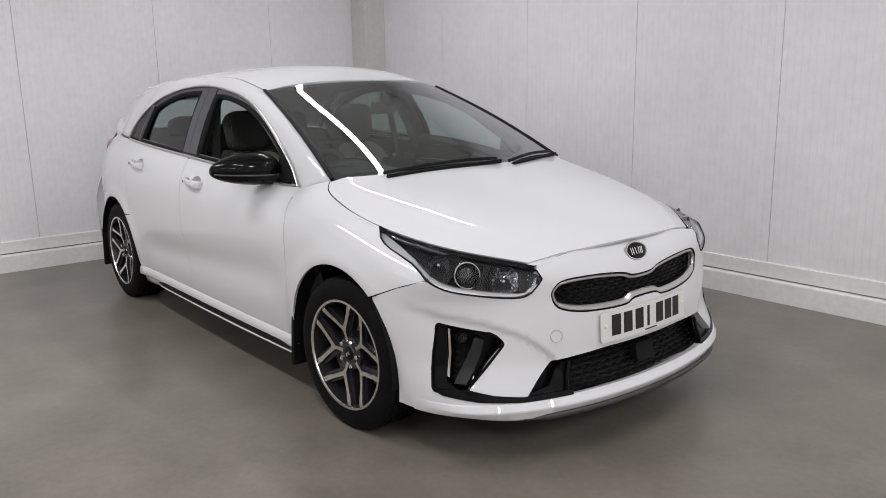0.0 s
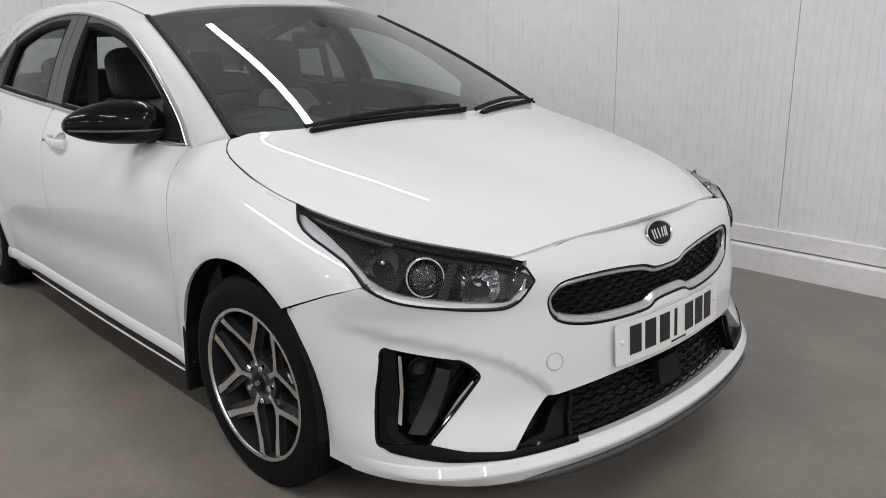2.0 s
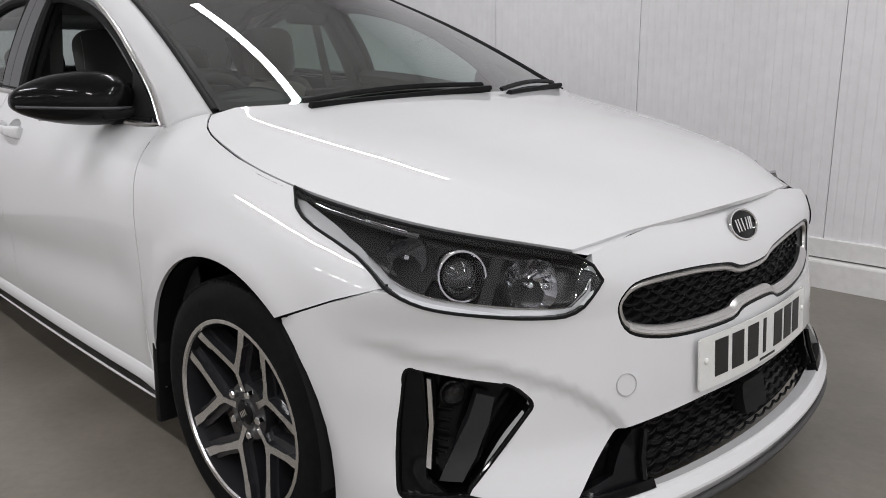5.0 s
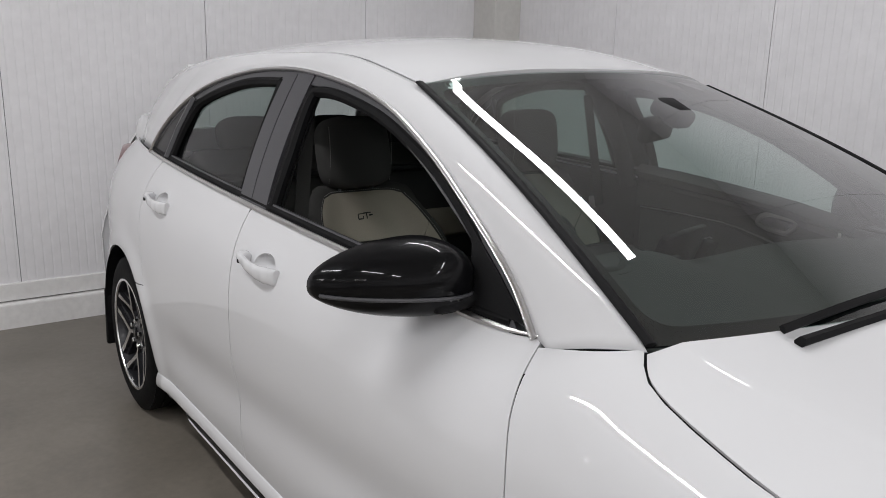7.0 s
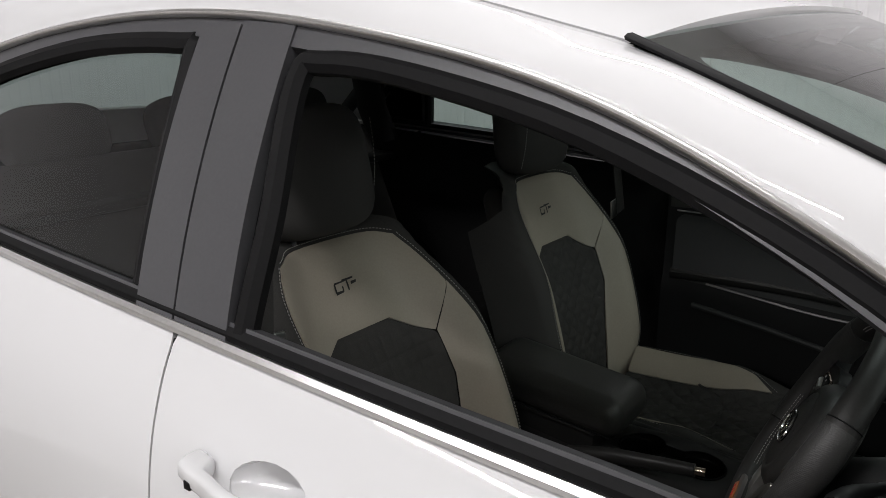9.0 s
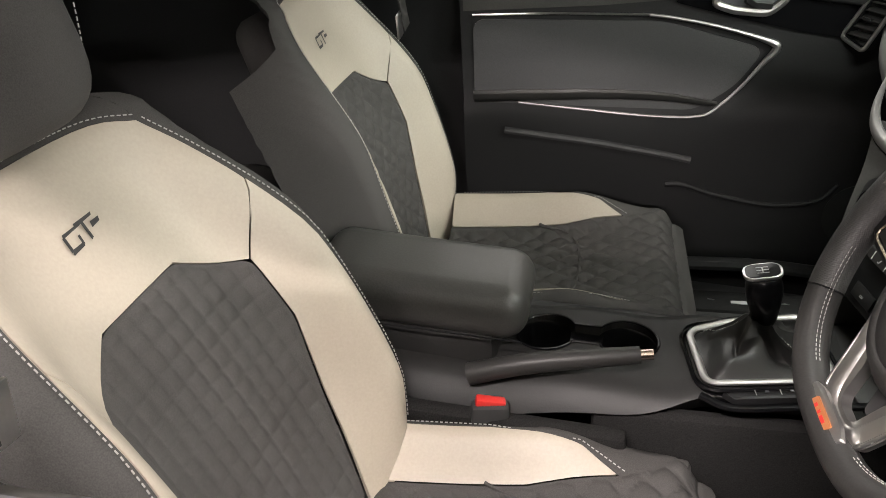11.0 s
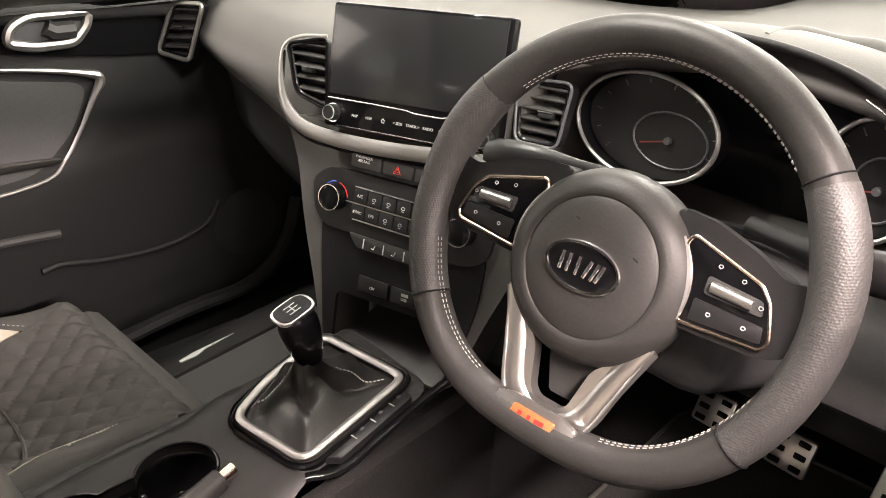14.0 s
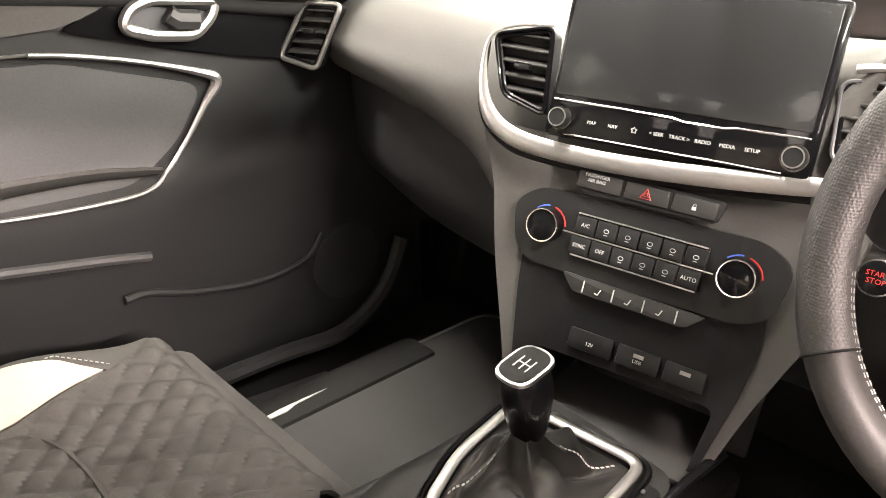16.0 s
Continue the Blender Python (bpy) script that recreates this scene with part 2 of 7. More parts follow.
def rbox(sx, sy, sz, r=0.005, m=Matrix(), seg=2, shape=None):
    """A box with rounded edges."""
    bm = bmesh.new()
    bmesh.ops.create_cube(bm, size=1)
    bmesh.ops.scale(bm, vec=(sx, sy, sz), verts=bm.verts)
    if r:
        bmesh.ops.bevel(bm, geom=bm.edges[:], offset=min(r, sx * 0.45, sy * 0.45, sz * 0.45), segments=seg, profile=0.5, affect="EDGES")
    if shape:
        for v in bm.verts:
            v.co = shape(v.co)
    bm.transform(m)
    return bm


def prism(outline, depth, m=Matrix(), r=0.0):
    """An outline in the x-y plane of m, raised by depth along z."""
    bm = bmesh.new()
    lo = [bm.verts.new((q[0], q[1], 0)) for q in outline]
    hi = [bm.verts.new((q[0], q[1], depth)) for q in outline]
    bm.faces.new(lo[::-1])
    top = bm.faces.new(hi)
    k = len(lo)
    for i in range(k):
        bm.faces.new((lo[i], lo[(i + 1) % k], hi[(i + 1) % k], hi[i]))
    if r:
        bmesh.ops.bevel(bm, geom=list(top.edges), offset=r, segments=2, profile=0.5, affect="EDGES")
    bm.transform(m)
    return bm


def blob(rx, ry, rz, ex=1.0, ez=1.0, m=Matrix(), nu=32, nv=18, shape=None):
    """A rounded lump: superellipsoid."""
    bm = bmesh.new()
    pw = lambda a, e: math.copysign(abs(a) ** e, a)
    rows = []
    for i in range(1, nv):
        la = math.pi * (i / nv - 0.5)
        row = []
        for j in range(nu):
            lo = 2 * math.pi * j / nu
            v = Vector((rx * pw(math.cos(la), ez) * pw(math.cos(lo), ex), ry * pw(math.cos(la), ez) * pw(math.sin(lo), ex), rz * pw(math.sin(la), ez)))
            row.append(v)
        rows.append(row)
    rows = [[bm.verts.new(m @ (shape(v) if shape else v)) for v in r] for r in rows]
    ends = [bm.verts.new(m @ (shape(v) if shape else v)) for v in (Vector((0, 0, -rz)), Vector((0, 0, rz)))]
    for a, b in zip(rows, rows[1:]):
        for j in range(nu):
            bm.faces.new((a[j], a[(j + 1) % nu], b[(j + 1) % nu], b[j]))
    for j in range(nu):
        bm.faces.new((ends[0], rows[0][(j + 1) % nu], rows[0][j]))
        bm.faces.new((ends[1], rows[-1][j], rows[-1][(j + 1) % nu]))
    return bm


def join(*bms):
    out = bmesh.new()
    for b in bms:
        me = bpy.data.meshes.new("tmp")
        b.to_mesh(me)
        b.free()
        out.from_mesh(me)
        bpy.data.meshes.remove(me)
    return out


def basis(o, x, y, z=None):
    """A frame at o with the given x and y directions."""
    x = Vector(x).normalized()
    y = Vector(y)
    y = (y - x * y.dot(x)).normalized()
    z = x.cross(y)
    return Matrix(((x.x, y.x, z.x, o[0]), (x.y, y.y, z.y, o[1]), (x.z, y.z, z.z, o[2]), (0, 0, 0, 1)))


def text(name, body, size, m, material, parent, depth=0.0003):
    c = bpy.data.curves.new(name, "FONT")
    c.body, c.size, c.extrude, c.align_x, c.align_y = body, size, depth, "CENTER", "CENTER"
    c.resolution_u = 2
    tmp = bpy.data.objects.new("tmp", c)
    scene.collection.objects.link(tmp)
    me = bpy.data.meshes.new_from_object(tmp.evaluated_get(bpy.context.evaluated_depsgraph_get()))
    bpy.data.objects.remove(tmp)
    bpy.data.curves.remove(c)
    me.transform(m)
    return link(name, me, material, parent, smooth=False)


# ---------- the room ----------
WX, WY, EX, EY, TOP = -2.68, 2.09, 9.0, -8.2, 3.1   # wall faces and ceiling
WALL_N = wall_mat("wall_sheet_x", "X")
WALL_W = wall_mat("wall_sheet_y", "Y")


def slab(name, lo, hi, material, label, kind="structure", cat="", parent=None, r=0.0):
    s = [hi[i] - lo[i] for i in range(3)]
    bm = rbox(*s, r, Matrix.Translation([(hi[i] + lo[i]) / 2 for i in range(3)]))
    ob = part(name, bm, material, parent, smooth=False)
    if not parent:
        tagged(ob, label, cat, kind=kind)
    return ob


slab("floor", (WX - 0.2, EY - 0.2, -0.2), (EX + 0.2, WY + 0.2, 0.012), FLOOR, "grey-brown sealed concrete floor with faint stains", cat="floor")
slab("ceiling", (WX - 0.2, EY - 0.2, TOP), (EX + 0.2, WY + 0.2, TOP + 0.15), CEIL, "plain white painted ceiling over the bay", cat="ceiling")


def panel_wall(name, x_axis, a0, a1, face, out, material, width=1.03, start=0.0):
    """A wall of upright coated sheets with dark joints."""
    lo = [a0, face, 0] if x_axis else [face, a0, 0]
    hi = [a1, face + out * 0.15, TOP] if x_axis else [face + out * 0.15, a1, TOP]
    core = slab(name, [min(p, q) for p, q in zip(lo, hi)], [max(p, q) for p, q in zip(lo, hi)], WALLCORE, "white ribbed cladding sheets with narrow upright joints", cat="wall")
    a = start
    while a > a0:
        a -= width
    while a < a1:
        p, q = max(a, a0) + 0.0014, min(a + width, a1) - 0.0014
        if q - p > 0.02:
            f0, f1 = sorted((face - out * 0.008, face + out * 0.004))
            if x_axis:
                slab("panel", (p, f0, 0.24), (q, f1, TOP - 0.002), material, "", parent=core, r=0.0015)
            else:
                slab("panel", (f0, p, 0.24), (f1, q, TOP - 0.002), material, "", parent=core, r=0.0015)
        a += width
    return core


panel_wall("wall_north", True, WX, EX, WY, 1, WALL_N, start=0.485)
panel_wall("wall_west", False, EY, WY, WX, -1, WALL_W, start=-0.04)
panel_wall("wall_south", True, WX, EX, EY, -1, WALL_N)
panel_wall("wall_east", False, EY, WY, EX, 1, WALL_W)


def kerb(name, lo, hi):
    k = slab(name, lo, hi, KERBM, "white painted raised kerb along the wall foot", cat="kerb", r=0.012)
    return k


kerb("kerb_north", (WX, WY - 0.05, 0), (EX, WY + 0.02, 0.145))
kerb("kerb_west", (WX - 0.02, EY, 0), (WX + 0.05, WY - 0.05, 0.145))
slab("trim_north", (WX, WY - 0.022, 0.152), (EX, WY + 0.02, 0.242), KERBM, "white skirting rail above the kerb", cat="skirting", r=0.004)
slab("trim_west", (WX - 0.02, EY, 0.152), (WX + 0.022, WY - 0.022, 0.242), KERBM, "white skirting rail above the kerb", cat="skirting", r=0.004)
slab("column", (WX + 0.01, WY - 0.235, 0), (WX + 0.24, WY + 0.01, TOP), COLM, "boxed cream painted corner column", cat="column", r=0.006)

LIGHTS = [(-0.30, 0.425, 15), (-0.35, -2.2, 20), (2.9, -2.2, 17), (3.4, 0.45, 14), (6.4, -2.2, 36), (6.6, 0.45, 30), (-0.35, -5.4, 30), (3.0, -5.4, 28), (6.4, -5.4, 28)]   # place and power a metre


def light_fitting(x, y, length, along_x=True, power=40):
    """A long strip light under the ceiling: a tray, a tube and its lamp."""
    sx, sy = (length, 0.11) if along_x else (0.11, length)
    tray = part("light_fitting", rbox(sx, sy, 0.05, 0.008, Matrix.Translation((x, y, TOP - 0.025))), CEIL)
    tagged(tray, "long white strip light fitting on the ceiling", "strip light", group="strip lights")
    l = bpy.data.lights.new("strip", "AREA")
    l.shape, l.size, l.size_y, l.energy, l.color = "RECTANGLE", sx * 0.98, sy * 0.7, power, (0.99, 0.975, 1.0)
    ob = new("strip_lamp", l)
    ob.matrix_world = Matrix.Translation((x, y, TOP - 0.056))
    ob.parent = tray
    return tray


for lx, ly, lp in LIGHTS:
    light_fitting(lx, ly, 1.95, True, lp * 1.95)


# ---------- body curves ----------
def spl(xs, ys):
    """Smooth curve through (xs, ys), xs rising."""
    xs, ys = np.array(xs, float), np.array(ys, float)
    m = np.gradient(ys, xs)
    def f(x):
        x = min(max(x, xs[0]), xs[-1])
        i = min(max(int(np.searchsorted(xs, x)) - 1, 0), len(xs) - 2)
        h = xs[i + 1] - xs[i]
        t = (x - xs[i]) / h
        return float((2 * t**3 - 3 * t**2 + 1) * ys[i] + (t**3 - 2 * t**2 + t) * h * m[i] + (3 * t**2 - 2 * t**3) * ys[i + 1] + (t**3 - t**2) * h * m[i + 1])
    return f


def ease(a, b, x):
    t = min(1, max(0, (x - a) / (b - a)))
    return t * t * (3 - 2 * t)


half_width = spl([-2.1, -1.9, -1.6, -1.2, -0.4, 0.4, 1.0, 1.35, 1.6, 1.8], [0.66, 0.78, 0.862, 0.888, 0.893, 0.890, 0.882, 0.882, 0.866, 0.83])
belt_y = spl([-2.1, -1.75, -1.31, -0.8, -0.26, 0.3, 0.82, 1.03, 1.07, 1.21, 1.47, 1.8], [0.56, 0.68, 0.752, 0.785, 0.792, 0.775, 0.733, 0.702, 0.738, 0.764, 0.764, 0.70])
belt_z = spl([-2.1, -1.75, -1.31, -0.8, -0.26, 0.3, 0.82, 1.03, 1.07, 1.21, 1.47, 1.8], [1.05, 1.05, 1.033, 1.012, 0.988, 0.957, 0.922, 0.962, 0.930, 0.888, 0.83, 0.76])


def body_y(x, z):
    """Half width of the car's flank."""
    w, zb = half_width(x), belt_z(x)
    if z > 0.58:
        t = (z - 0.58) / (zb - 0.58)
        h = t**4 if t < 1 else 1 + 4 * (t - 1)
        y = w + (belt_y(x) - w) * h
    else:
        t = (0.58 - z) / 0.4
        y = w - 0.05 * t**2
    y -= 0.016 * math.exp(-((z - 0.43 - 0.06 * (x + 0.9)) / 0.085) ** 2) * ease(-0.98, -0.60, x) * ease(0.98, 0.70, x)
    for xc in (1.325, -1.325):
        d = math.hypot(x - xc, z - 0.318)
        y += 0.012 * math.exp(-((d - 0.375) / 0.05) ** 2)
    return y


def glass_y(x, z):
    """Half width of the cabin above the waistline."""
    h = z - belt_z(x)
    return belt_y(x) - 0.33 * h - 0.45 * h * h


nose_a = spl([0.15, 0.22, 0.34, 0.47, 0.6, 0.7, 0.78], [0.60, 0.62, 0.59, 0.58, 0.562, 0.53, 0.46])
nose_p = spl([0.15, 0.22, 0.47, 0.6, 0.7, 0.78], [0.6, 0.6, 0.78, 0.82, 0.6, 0.6])
nose_b = spl([0.15, 0.22, 0.4, 0.6, 0.8], [0.83, 0.845, 0.865, 0.872, 0.84])


def nose(th, z):
    """Front skin: angle round the nose and height."""
    return (1.55 + nose_a(z) * max(math.cos(th), 0.0) ** nose_p(z), nose_b(z) * math.sin(th), z)

# ---------- the car's skins ----------
car = tagged(new("car"), "white five-door hatchback with open front window parked on the floor", "car")


def V(x, y, z):
    return Vector((x, y, z))


def flank(s):
    return lambda x, z: V(x, s * body_y(x, z), z)


def cabin(s, off=0.0):
    return lambda x, z: V(x, s * (glass_y(x, z) + off), z)


crease_z = spl([0.0, 0.42, 0.50, 0.542, 0.638, 0.831, 1.1, 1.397, 1.6], [0.24, 0.25, 0.33, 0.398, 0.473, 0.543, 0.585, 0.618, 0.63])


def front(th, z):
    """Front skin with the scooped cheek under its diagonal crease."""
    a = abs(th)
    d = 0.013 * ease(0.0, 0.04, crease_z(a) - z) * ease(0.285, 0.40, z) * ease(1.42, 1.10, a) * ease(0.44, 0.56, a)
    n = V(math.cos(th), math.sin(th) * 0.7, 0).normalized()
    return V(*nose(th, z)) - n * d


def screen_glass(u, v, lift=0.0):
    """Windscreen: u across from -1 to 1, v from the cowl up."""
    k = 1 - 0.76 * u * u - 0.24 * u ** 4
    a = V(1.03 + 0.17 * k, 0.70 * u, 0.964 + 0.012 * k)
    b = V(0.195 + 0.11 * k, 0.558 * u, 1.332 + 0.040 * k)
    p = a + (b - a) * v
    return p + V(0.35, 0, 0.9) * (0.020 * math.sin(math.pi * min(max(v, 0), 1)) + lift)


roof_z = spl([-1.95, -1.8, -1.34, -1.0, -0.5, -0.1, 0.31], [1.31, 1.352, 1.425, 1.455, 1.470, 1.456, 1.376])
roof_e = spl([-1.95, -1.8, -1.4, -0.9, -0.3, 0.195], [0.50, 0.515, 0.545, 0.56, 0.56, 0.552])
roof_ez = spl([-1.95, -1.8, -1.34, -1.0, -0.5, -0.1, 0.195], [1.26, 1.30, 1.368, 1.395, 1.405, 1.392, 1.328])


def roof_skin(u, v):
    """u across, v from the windscreen back."""
    k = 1 - u * u
    x0 = 0.195 + 0.11 * k
    x = x0 + (-1.8 - x0) * v
    e = 0.195 + (-1.8 - 0.195) * v
    y = roof_e(e) * u
    return V(x, y, roof_ez(e) + (roof_z(x) - roof_ez(e)) * (1 - abs(u) ** 2.4))


bon_x = spl([0, 0.1, 0.25, 0.5, 0.78, 1.0], [1.03, 1.07, 1.21, 1.47, 1.76, 1.968])
bon_y = spl([0, 0.1, 0.25, 0.5, 0.78, 1.0], [0.702, 0.738, 0.764, 0.764, 0.665, 0.49])
bon_z = spl([0, 0.1, 0.25, 0.5, 0.78, 1.0], [0.962, 0.930, 0.888, 0.832, 0.775, 0.731])
bon_cx = spl([0, 0.5, 0.8, 1.0], [1.17, 1.66, 1.92, 2.052])
bon_cz = spl([0, 0.5, 0.8, 1.0], [0.985, 0.905, 0.835, 0.766])


crease_u = spl([0, 0.2, 0.5, 1.0], [0.93, 0.85, 0.755, 0.73])


def bonnet_skin(u, v):
    """Almost flat between two crisp creases, falling away outside them."""
    a, ac = abs(u), crease_u(v)
    x = bon_x(v) + (bon_cx(v) - bon_x(v)) * (1 - u * u)
    f1, f2 = 1 - 0.38 * (a / ac) ** 2, 0.62 * (1 - a) / (1 - ac)
    kz = min(f1, f2) - math.log1p(math.exp(-150 * abs(f1 - f2))) / 150
    kz = max(kz, 0.0) if a >= 1 else kz
    z = bon_z(v) + (bon_cz(v) - bon_z(v)) * kz
    return V(x, bon_y(v) * u, z)


def bonnet_even(w, v):
    """The same skin with its creases on the lines w = -0.745 and 0.745."""
    a, ac = abs(w), crease_u(v)
    a = a * ac / 0.745 if a < 0.745 else ac + (a - 0.745) * (1 - ac) / 0.255
    return bonnet_skin(math.copysign(a, w), v)


def mir(pts):
    return [(-q[0], q[1]) for q in pts][::-1]


# outlines on the flank (x, z)
ARCH_R = 0.358
def arch(xc, a0, a1, n=24, r=ARCH_R):
    return [(xc + r * math.cos(radians(a0 + (a1 - a0) * i / n)), 0.318 + r * math.sin(radians(a0 + (a1 - a0) * i / n))) for i in range(n + 1)]


def belt_line(x0, x1, n=14, dz=0.0):
    return [(x0 + (x1 - x0) * i / n, belt_z(x0 + (x1 - x0) * i / n) + dz) for i in range(n + 1)]


DOOR_F = [(0.845, 0.916), (0.885, 0.84), (0.918, 0.75), (0.928, 0.60), (0.922, 0.42), (0.92, 0.285)]     # front edge of the front door, from above
DOOR_M = [(-0.255, 0.988), (-0.225, 0.90), (-0.205, 0.79), (-0.195, 0.6), (-0.185, 0.40), (-0.18, 0.285)]
DOOR_R = [(-1.105, 1.024), (-1.085, 0.93), (-1.06, 0.80), (-1.005, 0.60)]
dl = lambda p: [tuple(q) for q in curve([(*a, 0) for a in p], 6)]
DLO = [tuple(q) for q in curve([(0.825, 0.921, 0), (0.735, 1.003, 0), (0.58, 1.10, 0), (0.40, 1.197, 0), (0.2, 1.276, 0), (-0.03, 1.326, 0), (-0.33, 1.357, 0), (-0.63, 1.347, 0), (-0.93, 1.293, 0), (-1.13, 1.205, 0), (-1.25, 1.115, 0), (-1.312, 1.033, 0)], 6)]
DLO = [(q[0], q[1]) for q in DLO]
HL_LOW = [(1.47, 0.832), (1.515, 0.800), (1.55, 0.784), (1.592, 0.770), (1.645, 0.755), (1.713, 0.734), (1.762, 0.713), (1.80, 0.692)]   # lamp edge on the flank
SEAM = [(1.80, 0.692), (1.70, 0.656), (1.552, 0.595)]

for s in (-1, 1):
    F = flank(s)
    # wing
    top = [(0.845 + (1.03 - 0.845) * i / 4, 0.916 + (0.962 - 0.916) * i / 4) for i in range(5)] + [(bon_x(v), bon_z(v)) for v in (0.05, 0.1, 0.15, 0.2, 0.3, 0.4, 0.5)]
    a1 = math.degrees(math.asin((0.595 - 0.318) / ARCH_R))
    ar = arch(1.325, a1, 186)
    o = dl(DOOR_F)[::-1] + top[1:] + HL_LOW[1:] + SEAM[1:-1] + ar + [(0.96, 0.25), (0.92, 0.25)]
    sheet("front_wing", [(q[0], q[1]) for q in o], F, 0.022, PAINT, car, gap=0.0018)
    # doors
    o = belt_line(-0.25, 0.838, 20) + [(q[0], q[1]) for q in dl(DOOR_F)[1:]] + [(q[0], q[1]) for q in dl(DOOR_M)[::-1][:-1]]
    cup = lambda hx, hz: [(hx + 0.0535 * math.cos(2 * math.pi * i / 20), hz + 0.0275 * math.sin(2 * math.pi * i / 20)) for i in range(20)]
    door_f = sheet("front_door", o, F, 0.022, PAINT, car, gap=0.0018, holes=[cup(-0.030, 0.879)])
    back = arch(-1.325, 52, 10, 14)
    o = belt_line(-1.10, -0.26, 16) + [(q[0], q[1]) for q in dl(DOOR_M)[1:]] + [(-0.95, 0.285)] + [(-0.968, 0.33)] + [q for q in back[::-1] if q[0] > -1.1] + [(q[0], q[1]) for q in dl(DOOR_R)[::-1][:-1]]
    door_r = sheet("rear_door", o, F, 0.022, PAINT, car, gap=0.0018, holes=[cup(-0.873, 0.915)])
    # quarter and rear corner
    o = [(q[0], q[1]) for q in dl(DOOR_R)] + [q for q in arch(-1.325, 50, 172, 26)] + [(-1.72, 0.27), (-2.02, 0.30), (-2.06, 0.6), (-2.03, 0.8), (-1.93, 1.04)] + belt_line(-1.88, -1.11, 16)
    sheet("rear_quarter", o, F, 0.022, PAINT, car, gap=0.0018)
    # sill with its black strip
    def sill(u, v, s=s):
        x = -0.955 + 1.9 * u
        prof = curve([(0.868, 0.285, 0), (0.875, 0.262, 0), (0.872, 0.235, 0), (0.846, 0.22, 0), (0.838, 0.195, 0), (0.81, 0.165, 0), (0.74, 0.16, 0)], 4)
        q = prof[min(int(v * 24 + 0.5), 24)]
        return V(x, s * (q.x + body_y(x, 0.3) - 0.868 - 0.004), q.y)
    grid("sill", sill, 40, 24, PAINT, car, 0.006, "white side skirt")
    def strip(u, v, s=s):
        x = -0.70 + 1.62 * u
        w = 0.5 * min(1, u / 0.06, (1 - u) / 0.05)
        z = 0.224 + (v - 0.5) * 0.040 * (w * 2)
        return V(x, s * (body_y(x, 0.3) + 0.004 - (0.245 - z) * 0.35), z)
    grid("side_skirt_strip", strip, 30, 4, PLASTIC, car, 0.006, "black plastic skirt strip")
    low = [V(-0.70 + 1.62 * i / 30, s * (body_y(-0.70 + 1.62 * i / 30, 0.3) - 0.010), 0.200 - 0.004 * math.sin(math.pi * i / 30)) for i in range(31)]
    part("side_skirt_lip", tube(low, lambda t: 0.0065 * min(1, 0.3 + 14 * t, 0.3 + 14 * (1 - t)), 8, flat=0.8), PAINT, car, "thin white lower skirt lip")
    # wheel housings and mud flaps
    for xc in (1.325, -1.325):
        bm = bmesh.new()
        ys = (0.60, 0.70, 0.80, body_y(xc, 0.68) - 0.012)
        rows = [[bm.verts.new((x, s * y, z)) for x, z in arch(xc, -8, 188, 30, ARCH_R - 0.002)] for y in ys]
        for a, b in zip(rows, rows[1:]):
            for i in range(30):
                bm.faces.new((a[i], a[i + 1], b[i + 1], b[i]))
        bm.faces.new(rows[0])
        part("wheel_housing", bm, PLASTIC, car)
        xm = xc - 0.372
        part("mud_flap", rbox(0.03, 0.10, 0.26, 0.01, Matrix.Translation((xm + 0.0, s * (0.832), 0.29)), shape=lambda c: V(c.x - 0.02 * (c.z / 0.13) ** 2 + (0.03 if c.z > 0 else 0) * c.z / 0.13, c.y, c.z)), PLASTIC, car, "black mud flap")
    # side glass surround: outer seal, chrome, pillar trims
    C = cabin(s)
    loop = DLO + [(q[0], q[1]) for q in belt_line(-1.312, 0.825, 24)[1:-1]]
    inner = inset([Vector(q) for q in loop], 0.030)
    sheet("window_surround", loop, cabin(s, 0.002), 0.03, GREYTRIM, car, holes=[inner], thick=0.02, label="dark grey window frame")
    cl = [C(*q) + V(0, s * 0.006, 0) for q in DLO]
    part("chrome_trim", tube(cl, 0.0058, 10, flat=1.7, up=(0, s, 0.25)), SATIN, car, "bright window trim")
    bl = [V(x, s * (belt_y(x) + 0.004), belt_z(x) + 0.004) for x in [0.83 - 2.14 * i / 30 for i in range(31)]]
    part("waist_trim", tube(bl, lambda t: 0.0075 * min(1, 0.2 + t * 14), 6), SATIN, car, "bright waist trim")
    part("waist_seal", tube([p + V(0, -s * 0.012, 0.012) for p in bl[1:]], 0.010, 6), SEAL, car)
    # pillar trims between the doors
    def strip_of(x0, x1, z0, slant):
        return [(x0, belt_z(x0) + 0.008), (x1, belt_z(x1) + 0.008), (x1 + slant, 1.345), (x0 + slant, 1.349)]
    sheet("pillar_trim", strip_of(-0.335, -0.262, 0, -0.045), cabin(s, 0.006), 0.03, GREYTRIM, car, thick=0.02)
    sheet("pillar_trim", strip_of(-0.258, -0.165, 0, -0.045), cabin(s, 0.006), 0.03, GREYTRIM, car, thick=0.02)
    q3 = [(-1.285, 1.048), (-1.07, 1.036), (-1.02, 1.235), (-1.11, 1.195), (-1.22, 1.11)]
    sheet("quarter_glass", q3, cabin(s, 0.003), 0.03, GLOSS, car, thick=0.01, label="black quarter pane")
    part("window_bar", tube([C(-1.06 + 0.05 * t, 1.04 + 0.21 * t) + V(0, s * 0.004, 0) for t in (0, 0.5, 1)], 0.014, 6), GREYTRIM, car)
